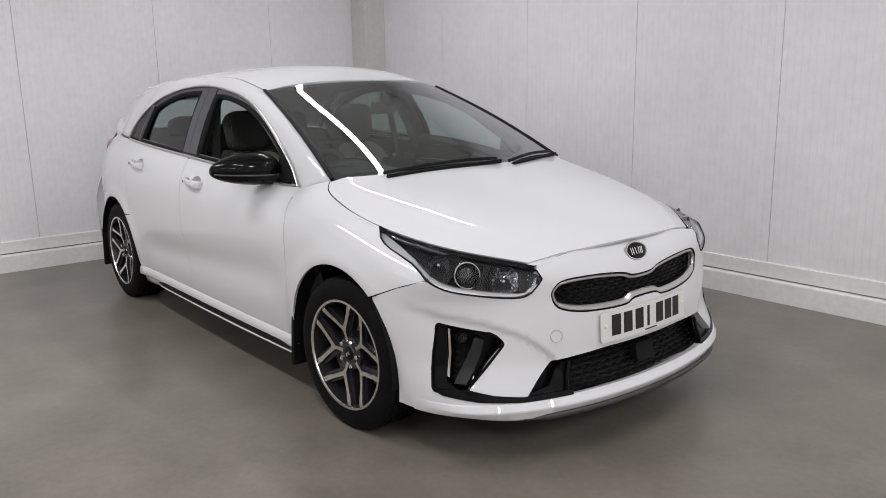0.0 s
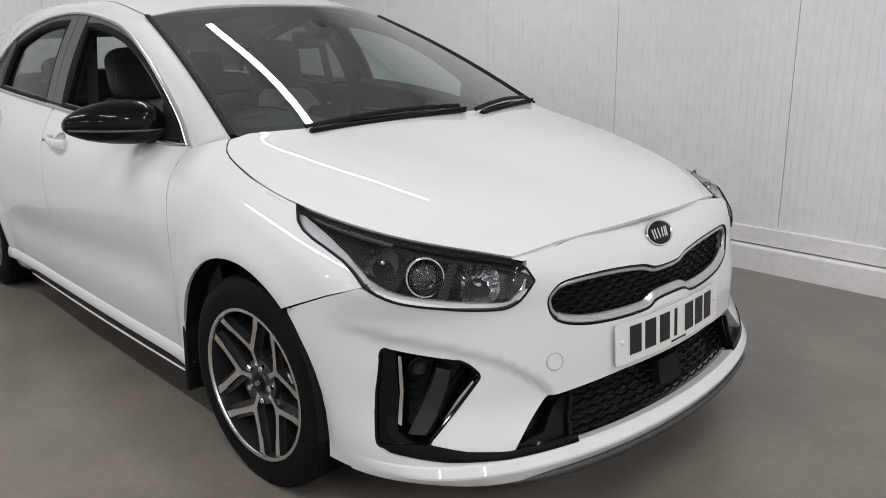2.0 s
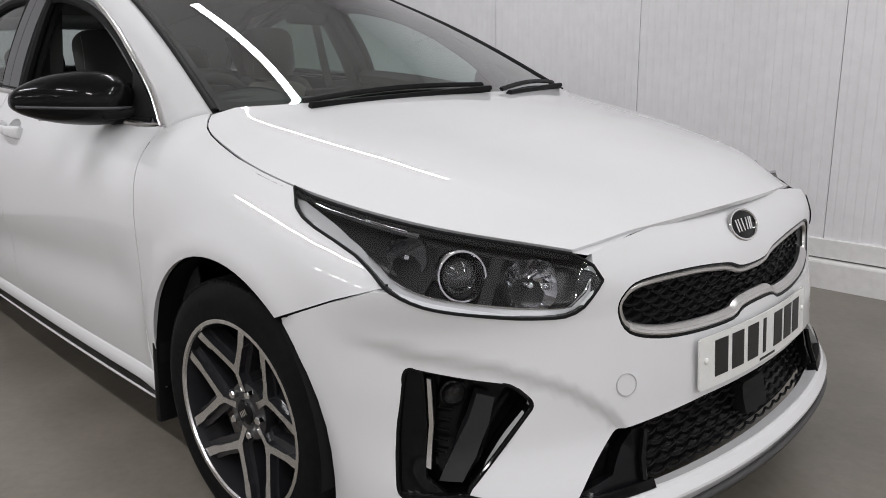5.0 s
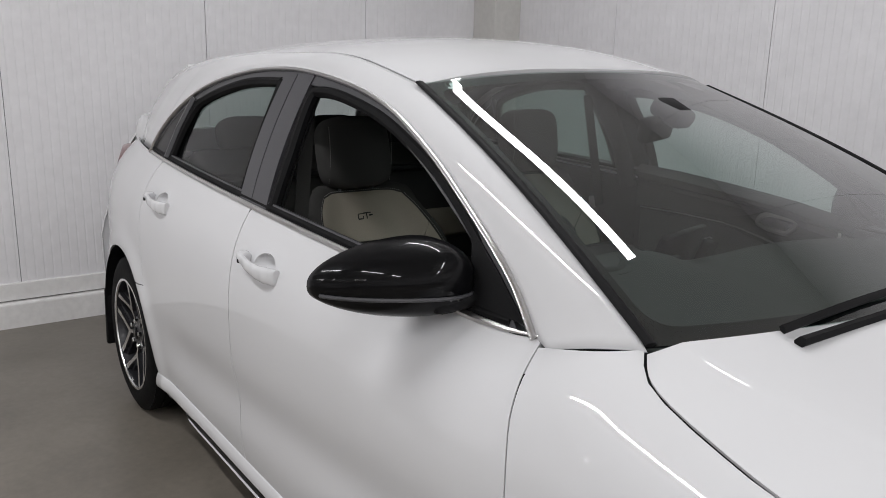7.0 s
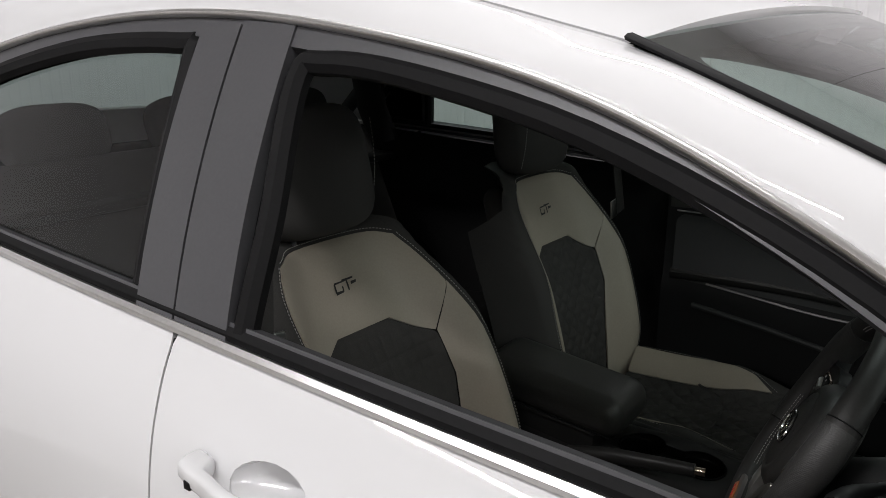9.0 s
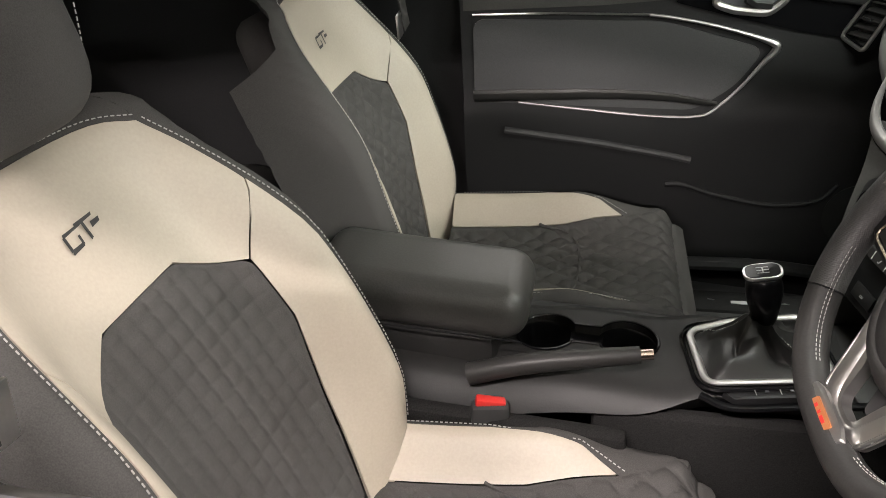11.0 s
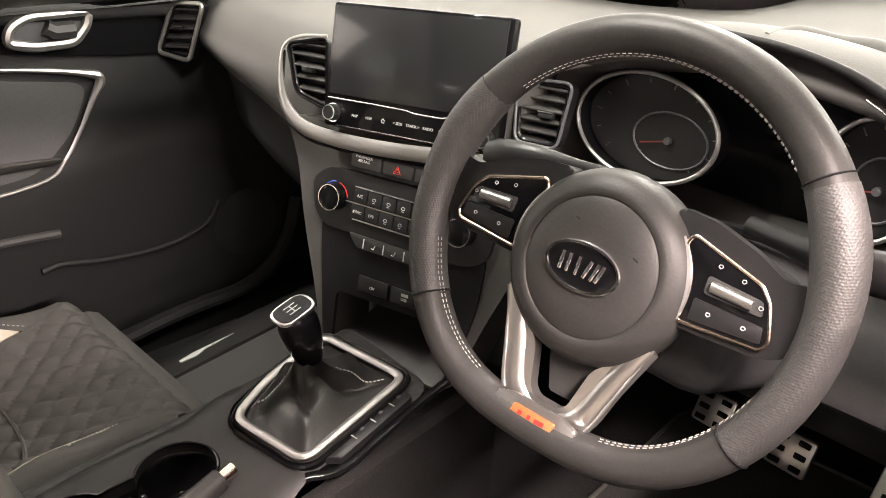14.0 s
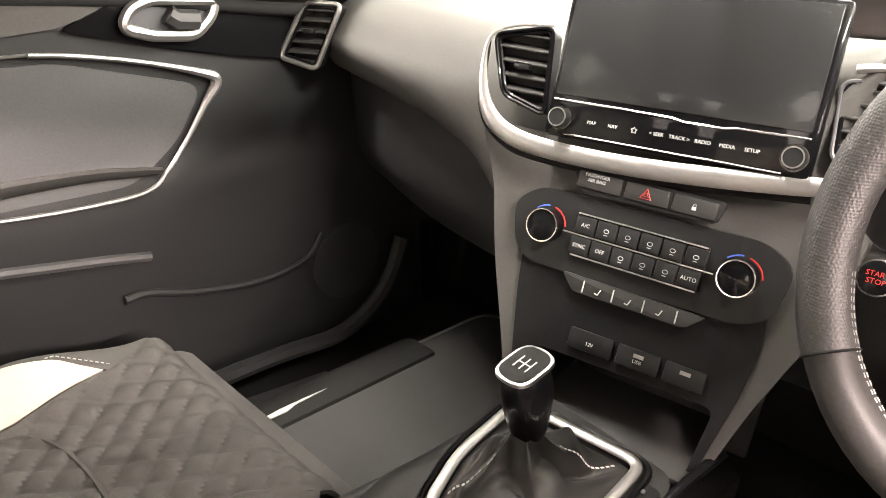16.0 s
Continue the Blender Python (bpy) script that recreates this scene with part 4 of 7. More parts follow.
LAMPIN = mat("lamp_inner", (0.012, 0.012, 0.013), 0.3, spec=0.3)
BEZEL = mat("lamp_bezel", (0.52, 0.52, 0.53), 0.34, 0.5)
STRIPG = mat("lamp_grey", (0.10, 0.10, 0.105), 0.25, 0.3, coat=0.4)
LENSDARK = mat("projector_glass", (0.02, 0.021, 0.023), 0.08, coat=1.0)
REFLECT = mat("lamp_reflector", (0.52, 0.52, 0.54), 0.10, 1.0)
for s in (-1, 1):
    f = lamp_skin(s)
    lamp = grid("headlamp", lambda u, v: lamp_skin(s, 0.055 * min(1, 6 * (1 - u), 8 * u) * min(1, 7 * v, 7 * (1 - v)))(u, v), 40, 12, LAMPIN, car, label="dark clear-lens headlamp with chrome outline")
    g = grid("lamp_lens", f, 40, 12, LENS, lamp)
    g.visible_shadow = False
    part("lamp_trim", tube([f(u / 40, 0.0) for u in range(41)] + [f(1, v / 6) for v in range(1, 7)], 0.003, 6), SEAL, lamp)
    part("lamp_trim", tube([f(u / 40, 1.0) for u in range(41)], 0.003, 6), SEAL, lamp)
    L = lamp_skin(s, 0.016)
    bez = [(0.045, 0.08), (0.05, 0.56), (0.13, 0.56), (0.20, 0.44), (0.28, 0.27), (0.36, 0.17), (0.50, 0.13), (0.89, 0.14), (0.925, 0.32), (0.945, 0.60), (0.978, 0.60), (0.978, 0.2), (0.955, 0.045), (0.5, 0.03), (0.2, 0.035)]
    sheet("lamp_bezel", rounded(bez, 0.02, 3), L, 0.025, BEZEL, lamp, thick=0.010, label="satin silver inner bezel", mid=V(1.3, 0, 0.6), eps=0.006)
    part("bezel_edge", tube([lamp_skin(s, 0.013)(0.36 + 0.53 * t / 20, 0.17 - 0.035 * min(1, t / 6)) for t in range(21)] + [lamp_skin(s, 0.013)(0.93, 0.30), lamp_skin(s, 0.013)(0.946, 0.52)], 0.0016, 5), CHROME, lamp, "bright bezel edge")
    sheet("lamp_top_strip", [(0.03, 0.70), (0.03, 0.93), (0.46, 0.95), (0.46, 0.86), (0.20, 0.74)], lamp_skin(s, 0.014), 0.03, STRIPG, lamp, thick=0.006, label="grey translucent running light strip", mid=V(1.3, 0, 0.6), eps=0.006)
    for v0 in (0.76, 0.83, 0.90):
        part("lamp_louvre", tube([lamp_skin(s, 0.011)(0.04 + 0.38 * t / 20, v0 + (0.95 - v0) * 0.5 * t / 20) for t in range(21)], 0.0012, 5), REFLECT, lamp)
    for u, v, r in ((0.60, 0.47, 0.049), (0.775, 0.46, 0.056), (0.455, 0.50, 0.040)):
        c = lamp_skin(s, 0.040)(u, v)
        m = basis(c, (-0.45 * s, 1, 0), (-0.25, 0, 1))
        if r == 0.049:
            pj = part("projector", lathe([(r, -0.010), (r, 0.020), (r * 0.97, 0.023), (r * 0.90, 0.023), (r * 0.88, 0.018), (r * 0.74, 0.004), (r * 0.70, -0.004)], 40, m, False), REFLECT, lamp, "round chrome projector ring")
            part("projector_lens", blob(r * 0.72, r * 0.72, r * 0.42, m=m @ Matrix.Translation((0, 0, 0.000))), LENSDARK, lamp, "dark glass projector lens")
        else:
            bowl_bm = bmesh.new()
            seg = 26
            prof = [(r * 1.02, 0.014), (r * 0.88, 0.004), (r * 0.66, -0.010), (r * 0.40, -0.020), (r * 0.14, -0.024)]
            rings = [[bowl_bm.verts.new(m @ V(rr * 0.95 * math.copysign(abs(math.cos(2 * math.pi * i / seg)) ** 0.7, math.cos(2 * math.pi * i / seg)), rr * 0.85 * math.copysign(abs(math.sin(2 * math.pi * i / seg)) ** 0.7, math.sin(2 * math.pi * i / seg)), h + (0.0025 if i % 2 else 0))) for i in range(seg)] for rr, h in prof]
            for ra, rb in zip(rings, rings[1:]):
                for i in range(seg):
                    bowl_bm.faces.new((ra[i], ra[(i + 1) % seg], rb[(i + 1) % seg], rb[i]))
            bowl_bm.faces.new(rings[-1])
            part("reflector", bowl_bm, REFLECT if r > 0.05 else STRIPG, lamp, "fluted lamp reflector", smooth=False)
            part("bulb", lathe([(0.007, -0.02), (0.007, 0.012), (0.005, 0.016), (0.0, 0.017)], 14, m), REFLECT, lamp)
    sheet("lamp_divider", [(0.515, 0.14), (0.53, 0.80), (0.555, 0.82), (0.54, 0.13)], lamp_skin(s, 0.030), 0.03, LAMPIN, lamp, thick=0.01, mid=V(1.3, 0, 0.6), eps=0.006)
    sheet("lamp_divider", [(0.665, 0.14), (0.67, 0.82), (0.70, 0.82), (0.695, 0.14)], lamp_skin(s, 0.026), 0.03, LAMPIN, lamp, thick=0.01, mid=V(1.3, 0, 0.6), eps=0.006)

# wipers
for y0, y1, x1 in ((-0.50, 0.12, 1.05), (0.18, 0.62, 0.99)):
    a, b = screen_glass(y0 / 0.70, 0.0, 0.014), screen_glass(y1 / 0.68, 0.035, 0.014)
    arm = part("wiper", tube([a + (b - a) * t / 8 + V(0, 0, 0.012 * math.sin(math.pi * t / 8)) for t in range(9)], lambda t: 0.008, 6, flat=0.6), PLASTIC, car, "black wiper arm")
    part("wiper_blade", tube([a + (b - a) * (0.0 + t / 8) + V(0.03, 0, -0.012) for t in range(9)], 0.009, 6, flat=1.4), SEAL, car, "black wiper blade")

# ---------- wheels ----------
def wheel_meshes():
    out = {}
    R = 0.309
    w = 0.112
    tread = []
    for h in (-0.075, -0.045, -0.015, 0.015, 0.045, 0.075):
        tread += [(R, h - 0.011), (R, h + 0.011), (R - 0.007, h + 0.0125), (R - 0.007, h + 0.0175)]
    prof = [(0.212, -w + 0.02), (0.222, -w), (0.26, -w - 0.004), (0.285, -w + 0.004), (R - 0.006, -0.096), *tread[:-2], (R - 0.006, 0.096), (0.285, w - 0.004), (0.26, w + 0.004), (0.222, w), (0.212, w - 0.02)]
    out["tyre"] = (lathe(prof, 96, caps=False), RUBBER)
    blocks = bmesh.new()
    for i in range(60):
        for h in (-0.088, 0.088):
            a = 2 * math.pi * i / 60
            m = Matrix.Rotation(a, 4, "Z") @ Matrix.Translation((R - 0.0098, 0, h * 0.985))
            t = rbox(0.010, 0.0275, 0.024, 0.001, m, 1)
            me = bpy.data.meshes.new("tmp")
            t.to_mesh(me), t.free()
            blocks.from_mesh(me)
            bpy.data.meshes.remove(me)
    out["tread_block"] = (blocks, RUBBER)
    out["rim"] = (lathe([(0.218, 0.100), (0.222, 0.108), (0.217, 0.112), (0.211, 0.108), (0.207, 0.09), (0.202, 0.05), (0.194, -0.09), (0.218, -0.10)], 72, caps=False), DARKALLOY)
    out["rim_lip"] = (lathe([(0.2215, 0.1085), (0.2215, 0.1135), (0.2125, 0.1135), (0.2105, 0.1085)], 72, caps=False), ALLOY)
    out["brake_disc"] = (lathe([(0.0, 0.0), (0.145, 0.0), (0.145, 0.02), (0.075, 0.02), (0.07, 0.05), (0.0, 0.05)], 48), DISC)
    out["barrel_back"] = (lathe([(0.0, -0.05), (0.195, -0.05), (0.195, -0.045), (0.0, -0.045)], 40), PLASTIC)
    return out


MOUNT = Matrix.Rotation(radians(90), 4, "X")      # wheel axis towards -y
wheel_data = {}
for nm, (bm, mt) in wheel_meshes().items():
    ob = part(nm, bm, mt, None, sharp=35)
    wheel_data[nm] = ob.data
    bpy.data.objects.remove(ob)


def dish(u, v):
    r = math.hypot(u, v)
    return V(u, v, 0.080 + 0.026 * min(1, r / 0.2) ** 1.6)


yfork = [(0.036, 0.0095), (0.062, 0.0070), (0.088, 0.0068), (0.104, 0.0190), (0.148, 0.0620), (0.155, 0.0730), (0.1885, 0.1030), (0.2010, 0.0840), (0.193, 0.0790), (0.158, 0.0500), (0.116, 0.0075), (0.111, 0.0)]
yfork = yfork + [(x, -y) for x, y in yfork[:-1][::-1]]
tmp = sheet("spoke", yfork, dish, 0.012, [ALLOY, DARKALLOY], None, thick=0.035, mid=V(0, 0, -1))
spoke_me = tmp.data
bpy.data.objects.remove(tmp)
pock = [(0.128, 0.0), (0.165, 0.040), (0.205, 0.072), (0.184, 0.114), (0.150, 0.086), (0.085, 0.022), (0.035, 0.030)][::-1]
tmp = sheet("spoke_side", pock + [(x, -y) for x, y in pock[:-1][::-1]], lambda u, v: dish(u, v) - V(0, 0, 0.016), 0.014, DARKALLOY, None, thick=0.03, mid=V(0, 0, -1))
side_me = tmp.data
bpy.data.objects.remove(tmp)
hubm = bpy.data.meshes.new("hub")
b = lathe([(0.0, 0.088), (0.030, 0.088), (0.034, 0.084), (0.066, 0.080), (0.07, 0.06), (0.07, 0.03)], 40)
b.to_mesh(hubm), b.free()
hubm.materials.append(DARKALLOY)
capm = bpy.data.meshes.new("hub_cap")
b = lathe([(0.0, 0.094), (0.024, 0.093), (0.029, 0.088), (0.029, 0.08)], 32)
b.to_mesh(capm), b.free()
capm.materials.append(GLOSS), capm.shade_smooth()
nutm = bpy.data.meshes.new("wheel_nut")
b = lathe([(0.0, 0.096), (0.008, 0.096), (0.010, 0.093), (0.010, 0.07)], 6)
b.to_mesh(nutm), b.free()
nutm.materials.append(CHROME)
barm = bpy.data.meshes.new("cap_bar")
b = rbox(0.004, 0.013, 0.001, 0)
b.to_mesh(barm), b.free()
barm.materials.append(CHROME)
calm = bpy.data.meshes.new("brake_caliper")
b = rbox(0.07, 0.14, 0.06, 0.012, Matrix.Translation((-0.125, 0.02, 0.02)))
b.to_mesh(calm), b.free()
calm.materials.append(DISC)
for x, s in ((1.348, -1), (-1.325, -1), (1.348, 1), (-1.325, 1)):
    rot = Matrix.Rotation(radians(90 if s < 0 else -90), 4, "X")
    wheel = new("wheel", wheel_data["tyre"])
    wheel["label"] = "black tyre on machined five-spoke alloy wheel"
    wheel.parent = car
    wheel.matrix_basis = Matrix.Translation((x, s * 0.765, 0.320)) @ Matrix.Rotation(radians(4 if x > 0 else 0), 4, "Z") @ rot @ Matrix.Rotation(radians(33 if x > 0 else 47), 4, "Z")
    for nm in ("tread_block", "rim", "rim_lip", "brake_disc", "barrel_back"):
        o = new(nm, wheel_data[nm])
        o.parent = wheel
        if nm == "tread_block":
            tagged(o, kind="stuff")
    for nm, me in (("hub", hubm), ("hub_cap", capm), ("brake_caliper", calm)):
        o = new(nm, me)
        o.parent = wheel
    for i in range(5):
        a = Matrix.Rotation(2 * math.pi * i / 5, 4, "Z")
        for nm, me in (("spoke", spoke_me), ("spoke_side", side_me)):
            o = new(nm, me)
            o.parent, o.matrix_basis = wheel, a
        o = new("wheel_nut", nutm)
        o.parent, o.matrix_basis = wheel, a @ Matrix.Rotation(radians(36), 4, "Z") @ Matrix.Translation((0.052, 0, 0))
    for d in (-0.010, -0.003, 0.004, 0.011):
        o = new("cap_bar", barm)
        o.parent, o.matrix_basis = wheel, Matrix.Translation((d, 0, 0.0945))

# ---------- door mirrors and handles ----------
# along a door grip: place, stand-off from the door, half depth, half height
GRIP = [(0.0, 0.014, 0.014, 0.0105), (0.03, 0.017, 0.018, 0.0135), (0.13, 0.019, 0.0185, 0.0140), (0.18, 0.029, 0.0085, 0.0125), (0.45, 0.034, 0.0085, 0.0140), (0.68, 0.031, 0.010, 0.0165), (0.84, 0.021, 0.013, 0.0195), (0.96, 0.009, 0.012, 0.0205), (1.0, 0.003, 0.009, 0.0195)]


def grip(hx, hz, s):
    bm = bmesh.new()
    rings = []
    for k in range(41):
        u = k / 40
        a, b = next((a, b) for a, b in zip(GRIP, GRIP[1:]) if u <= b[0])
        f = (u - a[0]) / (b[0] - a[0])
        f = f * f * (3 - 2 * f)
        off, d, hh = [p + (q - p) * f for p, q in zip(a[1:], b[1:])]
        x, z = hx - 0.090 + 0.190 * u, hz + 0.007 - 0.021 * u
        y = body_y(x, z) + off
        ring = []
        for i in range(18):
            c, n = math.cos(2 * math.pi * i / 18), math.sin(2 * math.pi * i / 18)
            ring.append(bm.verts.new((x, s * (y + d * math.copysign(abs(c) ** 0.65, c)), z + hh * math.copysign(abs(n) ** 0.65, n))))
        rings.append(ring)
    for a, b in zip(rings, rings[1:]):
        for i in range(18):
            bm.faces.new((a[i], a[(i + 1) % 18], b[(i + 1) % 18], b[i]))
    bm.faces.new(rings[0][::-1])
    bm.faces.new(rings[-1])
    return bm


for s in (-1, 1):
    def shell(c):
        t = (c.y + 0.13) / 0.27          # 0 at the car, 1 at the tip
        k = 1 - 0.45 * max(0, t - 0.1) ** 1.6
        return V(c.x * k - 0.05 * t + (0.0 if c.x > 0 else c.x * -0.55), c.y, c.z * (k if c.z > 0 else 0.8 * k) + 0.005 * t)
    m = pose(0.585, -0.868, 0.980, 0, 0, 0)
    shell_bm = blob(0.106, 0.152, 0.087, 0.75, 0.8, m @ Matrix.Scale(-1, 4, (0, 1, 0)), 36, 22, shape=shell)
    if s > 0:
        shell_bm.transform(Matrix.Scale(-1, 4, (0, 1, 0)))
    mirror = part("door_mirror", shell_bm, GLOSS, car, "gloss black door mirror shell", sharp=180)
    part("mirror_arm", rbox(0.084, 0.125, 0.032, 0.014, pose(0.628, s * 0.765, 0.950, s * -3, 0, s * 6), 3), PLASTIC, mirror, "black mirror foot")
    part("mirror_neck", lathe([(0.040, -0.03), (0.046, -0.024), (0.046, 0.02), (0.040, 0.03)], 24, Matrix.Translation((0.610, s * 0.765, 0.962)) @ Euler((radians(90), 0, 0)).to_matrix().to_4x4()), GLOSS, mirror)
    pw = lambda q, e: math.copysign(abs(q) ** e, q)
    gl_ = []
    for i in range(25):
        la, lo = -0.17, radians(-82 + 150 * i / 24)
        c = shell(V(0.1065 * pw(math.cos(la), 0.8) * pw(math.cos(lo), 0.75), 0.153 * pw(math.cos(la), 0.8) * pw(math.sin(lo), 0.75), 0.087 * pw(math.sin(la), 0.8)))
        gl_.append(V(0.585 + c.x, s * (0.868 + c.y), 0.980 + c.z))
    part("mirror_groove", tube(gl_, 0.0035, 6, flat=1.3), GREYTRIM, mirror, "slim dark indicator strip")
    part("mirror_glass", rbox(0.004, 0.17, 0.105, 0.002, pose(0.535, s * 0.865, 0.985, 0, 0, s * 6)), CHROME, mirror)
    for hx, hz, door in ((-0.045, 0.881, "f"), (-0.888, 0.917, "r")):
        y0 = body_y(hx, hz)
        h = part("door_handle", grip(hx, hz, s), PAINT, car, "white body-coloured door handle")
        cx, cz = hx + 0.015, hz - 0.002
        def bowl(u, v, s=s, cx=cx, cz=cz):
            a, r = 2 * math.pi * u, 1.0 - v
            x, z = cx + 0.055 * r * math.cos(a), cz + 0.029 * r * math.sin(a)
            return V(x, s * (body_y(x, z) - 0.002 - 0.042 * (1 - r * r) ** 0.7), z)
        grid("handle_cup", bowl, 28, 10, PAINT, h, close_u=True)
        part("handle_lock", rbox(0.010, 0.004, 0.010, 0.001, Matrix.Translation((hx - 0.066, s * (y0 + 0.0362), hz - 0.002))), PLASTIC, h)

# ---------- cabin materials ----------
CREAM = mat("cream_leather", (0.39, 0.345, 0.28), 0.5, grain=0.04, size=250, bump=0.12, stain=0.05, stain_size=6)
CLOTH = mat("black_cloth", (0.047, 0.0445, 0.042), 0.85, grain=0.25, size=700, bump=0.3)
LEATHER = mat("black_leather", (0.025, 0.0242, 0.0232), 0.46, spec=0.28, grain=0.12, size=350, bump=0.2)
PADLEATHER = mat("grey_leather", (0.050, 0.048, 0.045), 0.40, spec=0.4, grain=0.12, size=350, bump=0.2)
SOFT = mat("soft_grey_dash", (0.055, 0.053, 0.050), 0.65, spec=0.25, grain=0.08, size=450, bump=0.2)
CONS = mat("console_plastic", (0.016, 0.0156, 0.0152), 0.5, spec=0.25, grain=0.1, size=400, bump=0.2)
PADM = mat("door_pad_cloth", (0.045, 0.045, 0.046), 0.6, grain=0.15, size=500, bump=0.2)
TRIM = mat("dark_cabin_plastic", (0.027, 0.027, 0.0275), 0.5, spec=0.3, grain=0.12, size=350, bump=0.15)
CARPET = mat("carpet", (0.016, 0.0156, 0.0152), 0.95, spec=0.1, grain=0.4, size=500, bump=0.5)
LINER = mat("headliner", (0.32, 0.31, 0.29), 0.9, grain=0.06, size=500, bump=0.15)
SCREEN = mat("display_glass", (0.016, 0.0165, 0.017), 0.22, coat=0.25, spec=0.2)
STITCH = mat("pale_stitch", (0.38, 0.37, 0.35), 0.7)
REDP = mat("red_plastic", (0.55, 0.03, 0.025), 0.4)
ORANGE = mat("orange_metal", (0.60, 0.22, 0.09), 0.35, 0.6)
COPPER = mat("warm_metal_edge", (0.75, 0.60, 0.50), 0.22, 1.0)
PRINT = mat("white_print", (0.40, 0.40, 0.39), 0.5)
BLUEP = mat("blue_print", (0.05, 0.12, 0.55), 0.5)
BTN = mat("button_black", (0.012, 0.012, 0.0125), 0.36, spec=0.25, grain=0.08, size=400)

# ---------- cabin shell ----------
def ring_box(name, lo, hi, material, r=0.01, parent=car, label=""):
    return part(name, rbox(*[hi[i] - lo[i] for i in range(3)], r, Matrix.Translation([(hi[i] + lo[i]) / 2 for i in range(3)])), material, parent, label)


ring_box("floor_pan", (-1.75, -0.80, 0.20), (1.15, 0.80, 0.245), CARPET, label="dark cabin carpet")
ring_box("underbody", (-2.0, -0.60, 0.18), (2.0, 0.60, 0.22), PLASTIC)
ring_box("firewall", (1.12, -0.66, 0.24), (1.16, 0.66, 0.86), CARPET)
ring_box("boot_wall", (-1.80, -0.66, 0.24), (-1.77, 0.66, 0.98), CARPET)
ring_box("parcel_shelf", (-1.80, -0.66, 0.93), (-1.10, 0.66, 0.955), TRIM)
ring_box("toe_board", (1.0, -0.70, 0.24), (1.12, 0.70, 0.42), CARPET, 0.05)
liner = sheet("headliner", sq(-0.97, 0.03, 0.97, 0.96), lambda u, v: roof_skin(u, v) - V(0, 0, 0.035), 0.06, LINER, car, thick=0, label="pale grey headlining")
for s in (-1, 1):
    F = lambda x, z, s=s: V(x, s * (body_y(x, z) - 0.07), z)
    o = [(-1.75, 0.24), (1.12, 0.24), (1.12, 0.80), (0.9, 0.90)] + [(x, belt_z(x) - (0.004 if s > 0 else 0.004 + 0.085 * min(1, max(0, (x + 0.02) / 0.30)))) for x in (0.8, 0.5, 0.2, -0.2, -0.6, -1.0, -1.4, -1.75)]
    sheet("door_liner", o, F, 0.05, TRIM, car, thick=0.004)
    # inner pillars
    C = cabin(s, -0.062)
    for pts, rad in (([(0.80, 0.985), (0.70, 1.06), (0.45, 1.205), (0.2, 1.30), (-0.1, 1.35), (-0.5, 1.37), (-0.9, 1.32), (-1.15, 1.22), (-1.35, 1.06)], 0.026), ([(-0.25, 0.95), (-0.255, 1.1), (-0.28, 1.25), (-0.30, 1.34)], 0.042), ([(-1.2, 0.98), (-1.22, 1.1), (-1.2, 1.20)], 0.06)):
        part("pillar_lining", tube([C(*q) for q in pts], rad, 10, flat=0.5, up=(0, 1, 0)), TRIM, car, "dark pillar lining")
    # waist sill inside the window and the seat belt
    part("window_ledge", tube([V(x, s * (belt_y(x) - 0.035), belt_z(x) - (0.018 + 0.070 * min(1, max(0, (x + 0.02) / 0.30)) if s < 0 else 0.008)) for x in [(0.80 if s > 0 else 0.42) - (1.0 if s > 0 else 0.62) * i / 16 for i in range(17)]], 0.024, 10), TRIM if s > 0 else SOFT, car, "rounded dark door top")
    part("seat_belt", rbox(0.004, 0.045, 0.42, 0.001, pose(-0.315, s * 0.605, 1.08, s * 8, -6, 0)), CLOTH, car, "black seat belt")
    part("belt_tongue", rbox(0.006, 0.035, 0.05, 0.003, pose(-0.30, s * 0.602, 0.885, s * 8, 0, 0)), SATIN, car, "metal seat belt tongue")
pg = sheet("door_glass", [(q.x, q.y) for q in inset([Vector(p) for p in DLO + [(q[0], q[1]) for q in belt_line(-1.312, 0.825, 24)[1:-1]]], 0.02)], cabin(1, -0.006), 0.06, GLASS, car, thick=0, label="closed side window")
pg.visible_shadow = False
REARWIN = [(-0.345, 1.00), (-0.36, 1.15), (-0.39, 1.30), (-0.42, 1.322), (-0.65, 1.314), (-0.90, 1.262), (-0.99, 1.21), (-1.05, 1.03)]
for s in (-1, 1):
    rg = sheet("rear_door_glass", REARWIN, cabin(s, -0.014), 0.06, PRIVACY, car, thick=0, label="dark tinted rear side window")
    rg.visible_shadow = False
part("rear_mirror", rbox(0.035, 0.23, 0.065, 0.017, pose(0.47, -0.02, 1.235, 0, 12, 24), 4), PLASTIC, car, "black interior mirror")
part("mirror_mount", rbox(0.10, 0.08, 0.05, 0.02, pose(0.50, 0, 1.275, 0, 25, 0)), PLASTIC, car)

# ---------- seats ----------
def smooth(a, b, x):
    t = min(1, max(0, (x - a) / (b - a)))
    return t * t * (3 - 2 * t)


def recline(a, o):
    """Backrest axes for a lean of a degrees: origin, up the back, out of it, and the lean."""
    return o, V(-math.sin(radians(a)), 0, math.cos(radians(a))), V(math.cos(radians(a)), 0, math.sin(radians(a))), a


LEAN = recline(26, V(-0.089, 0, 0.430))


def quilt(a, b, w):
    return abs(math.sin(math.pi * (a + b) / w) * math.sin(math.pi * (a - b) / w)) ** 0.55


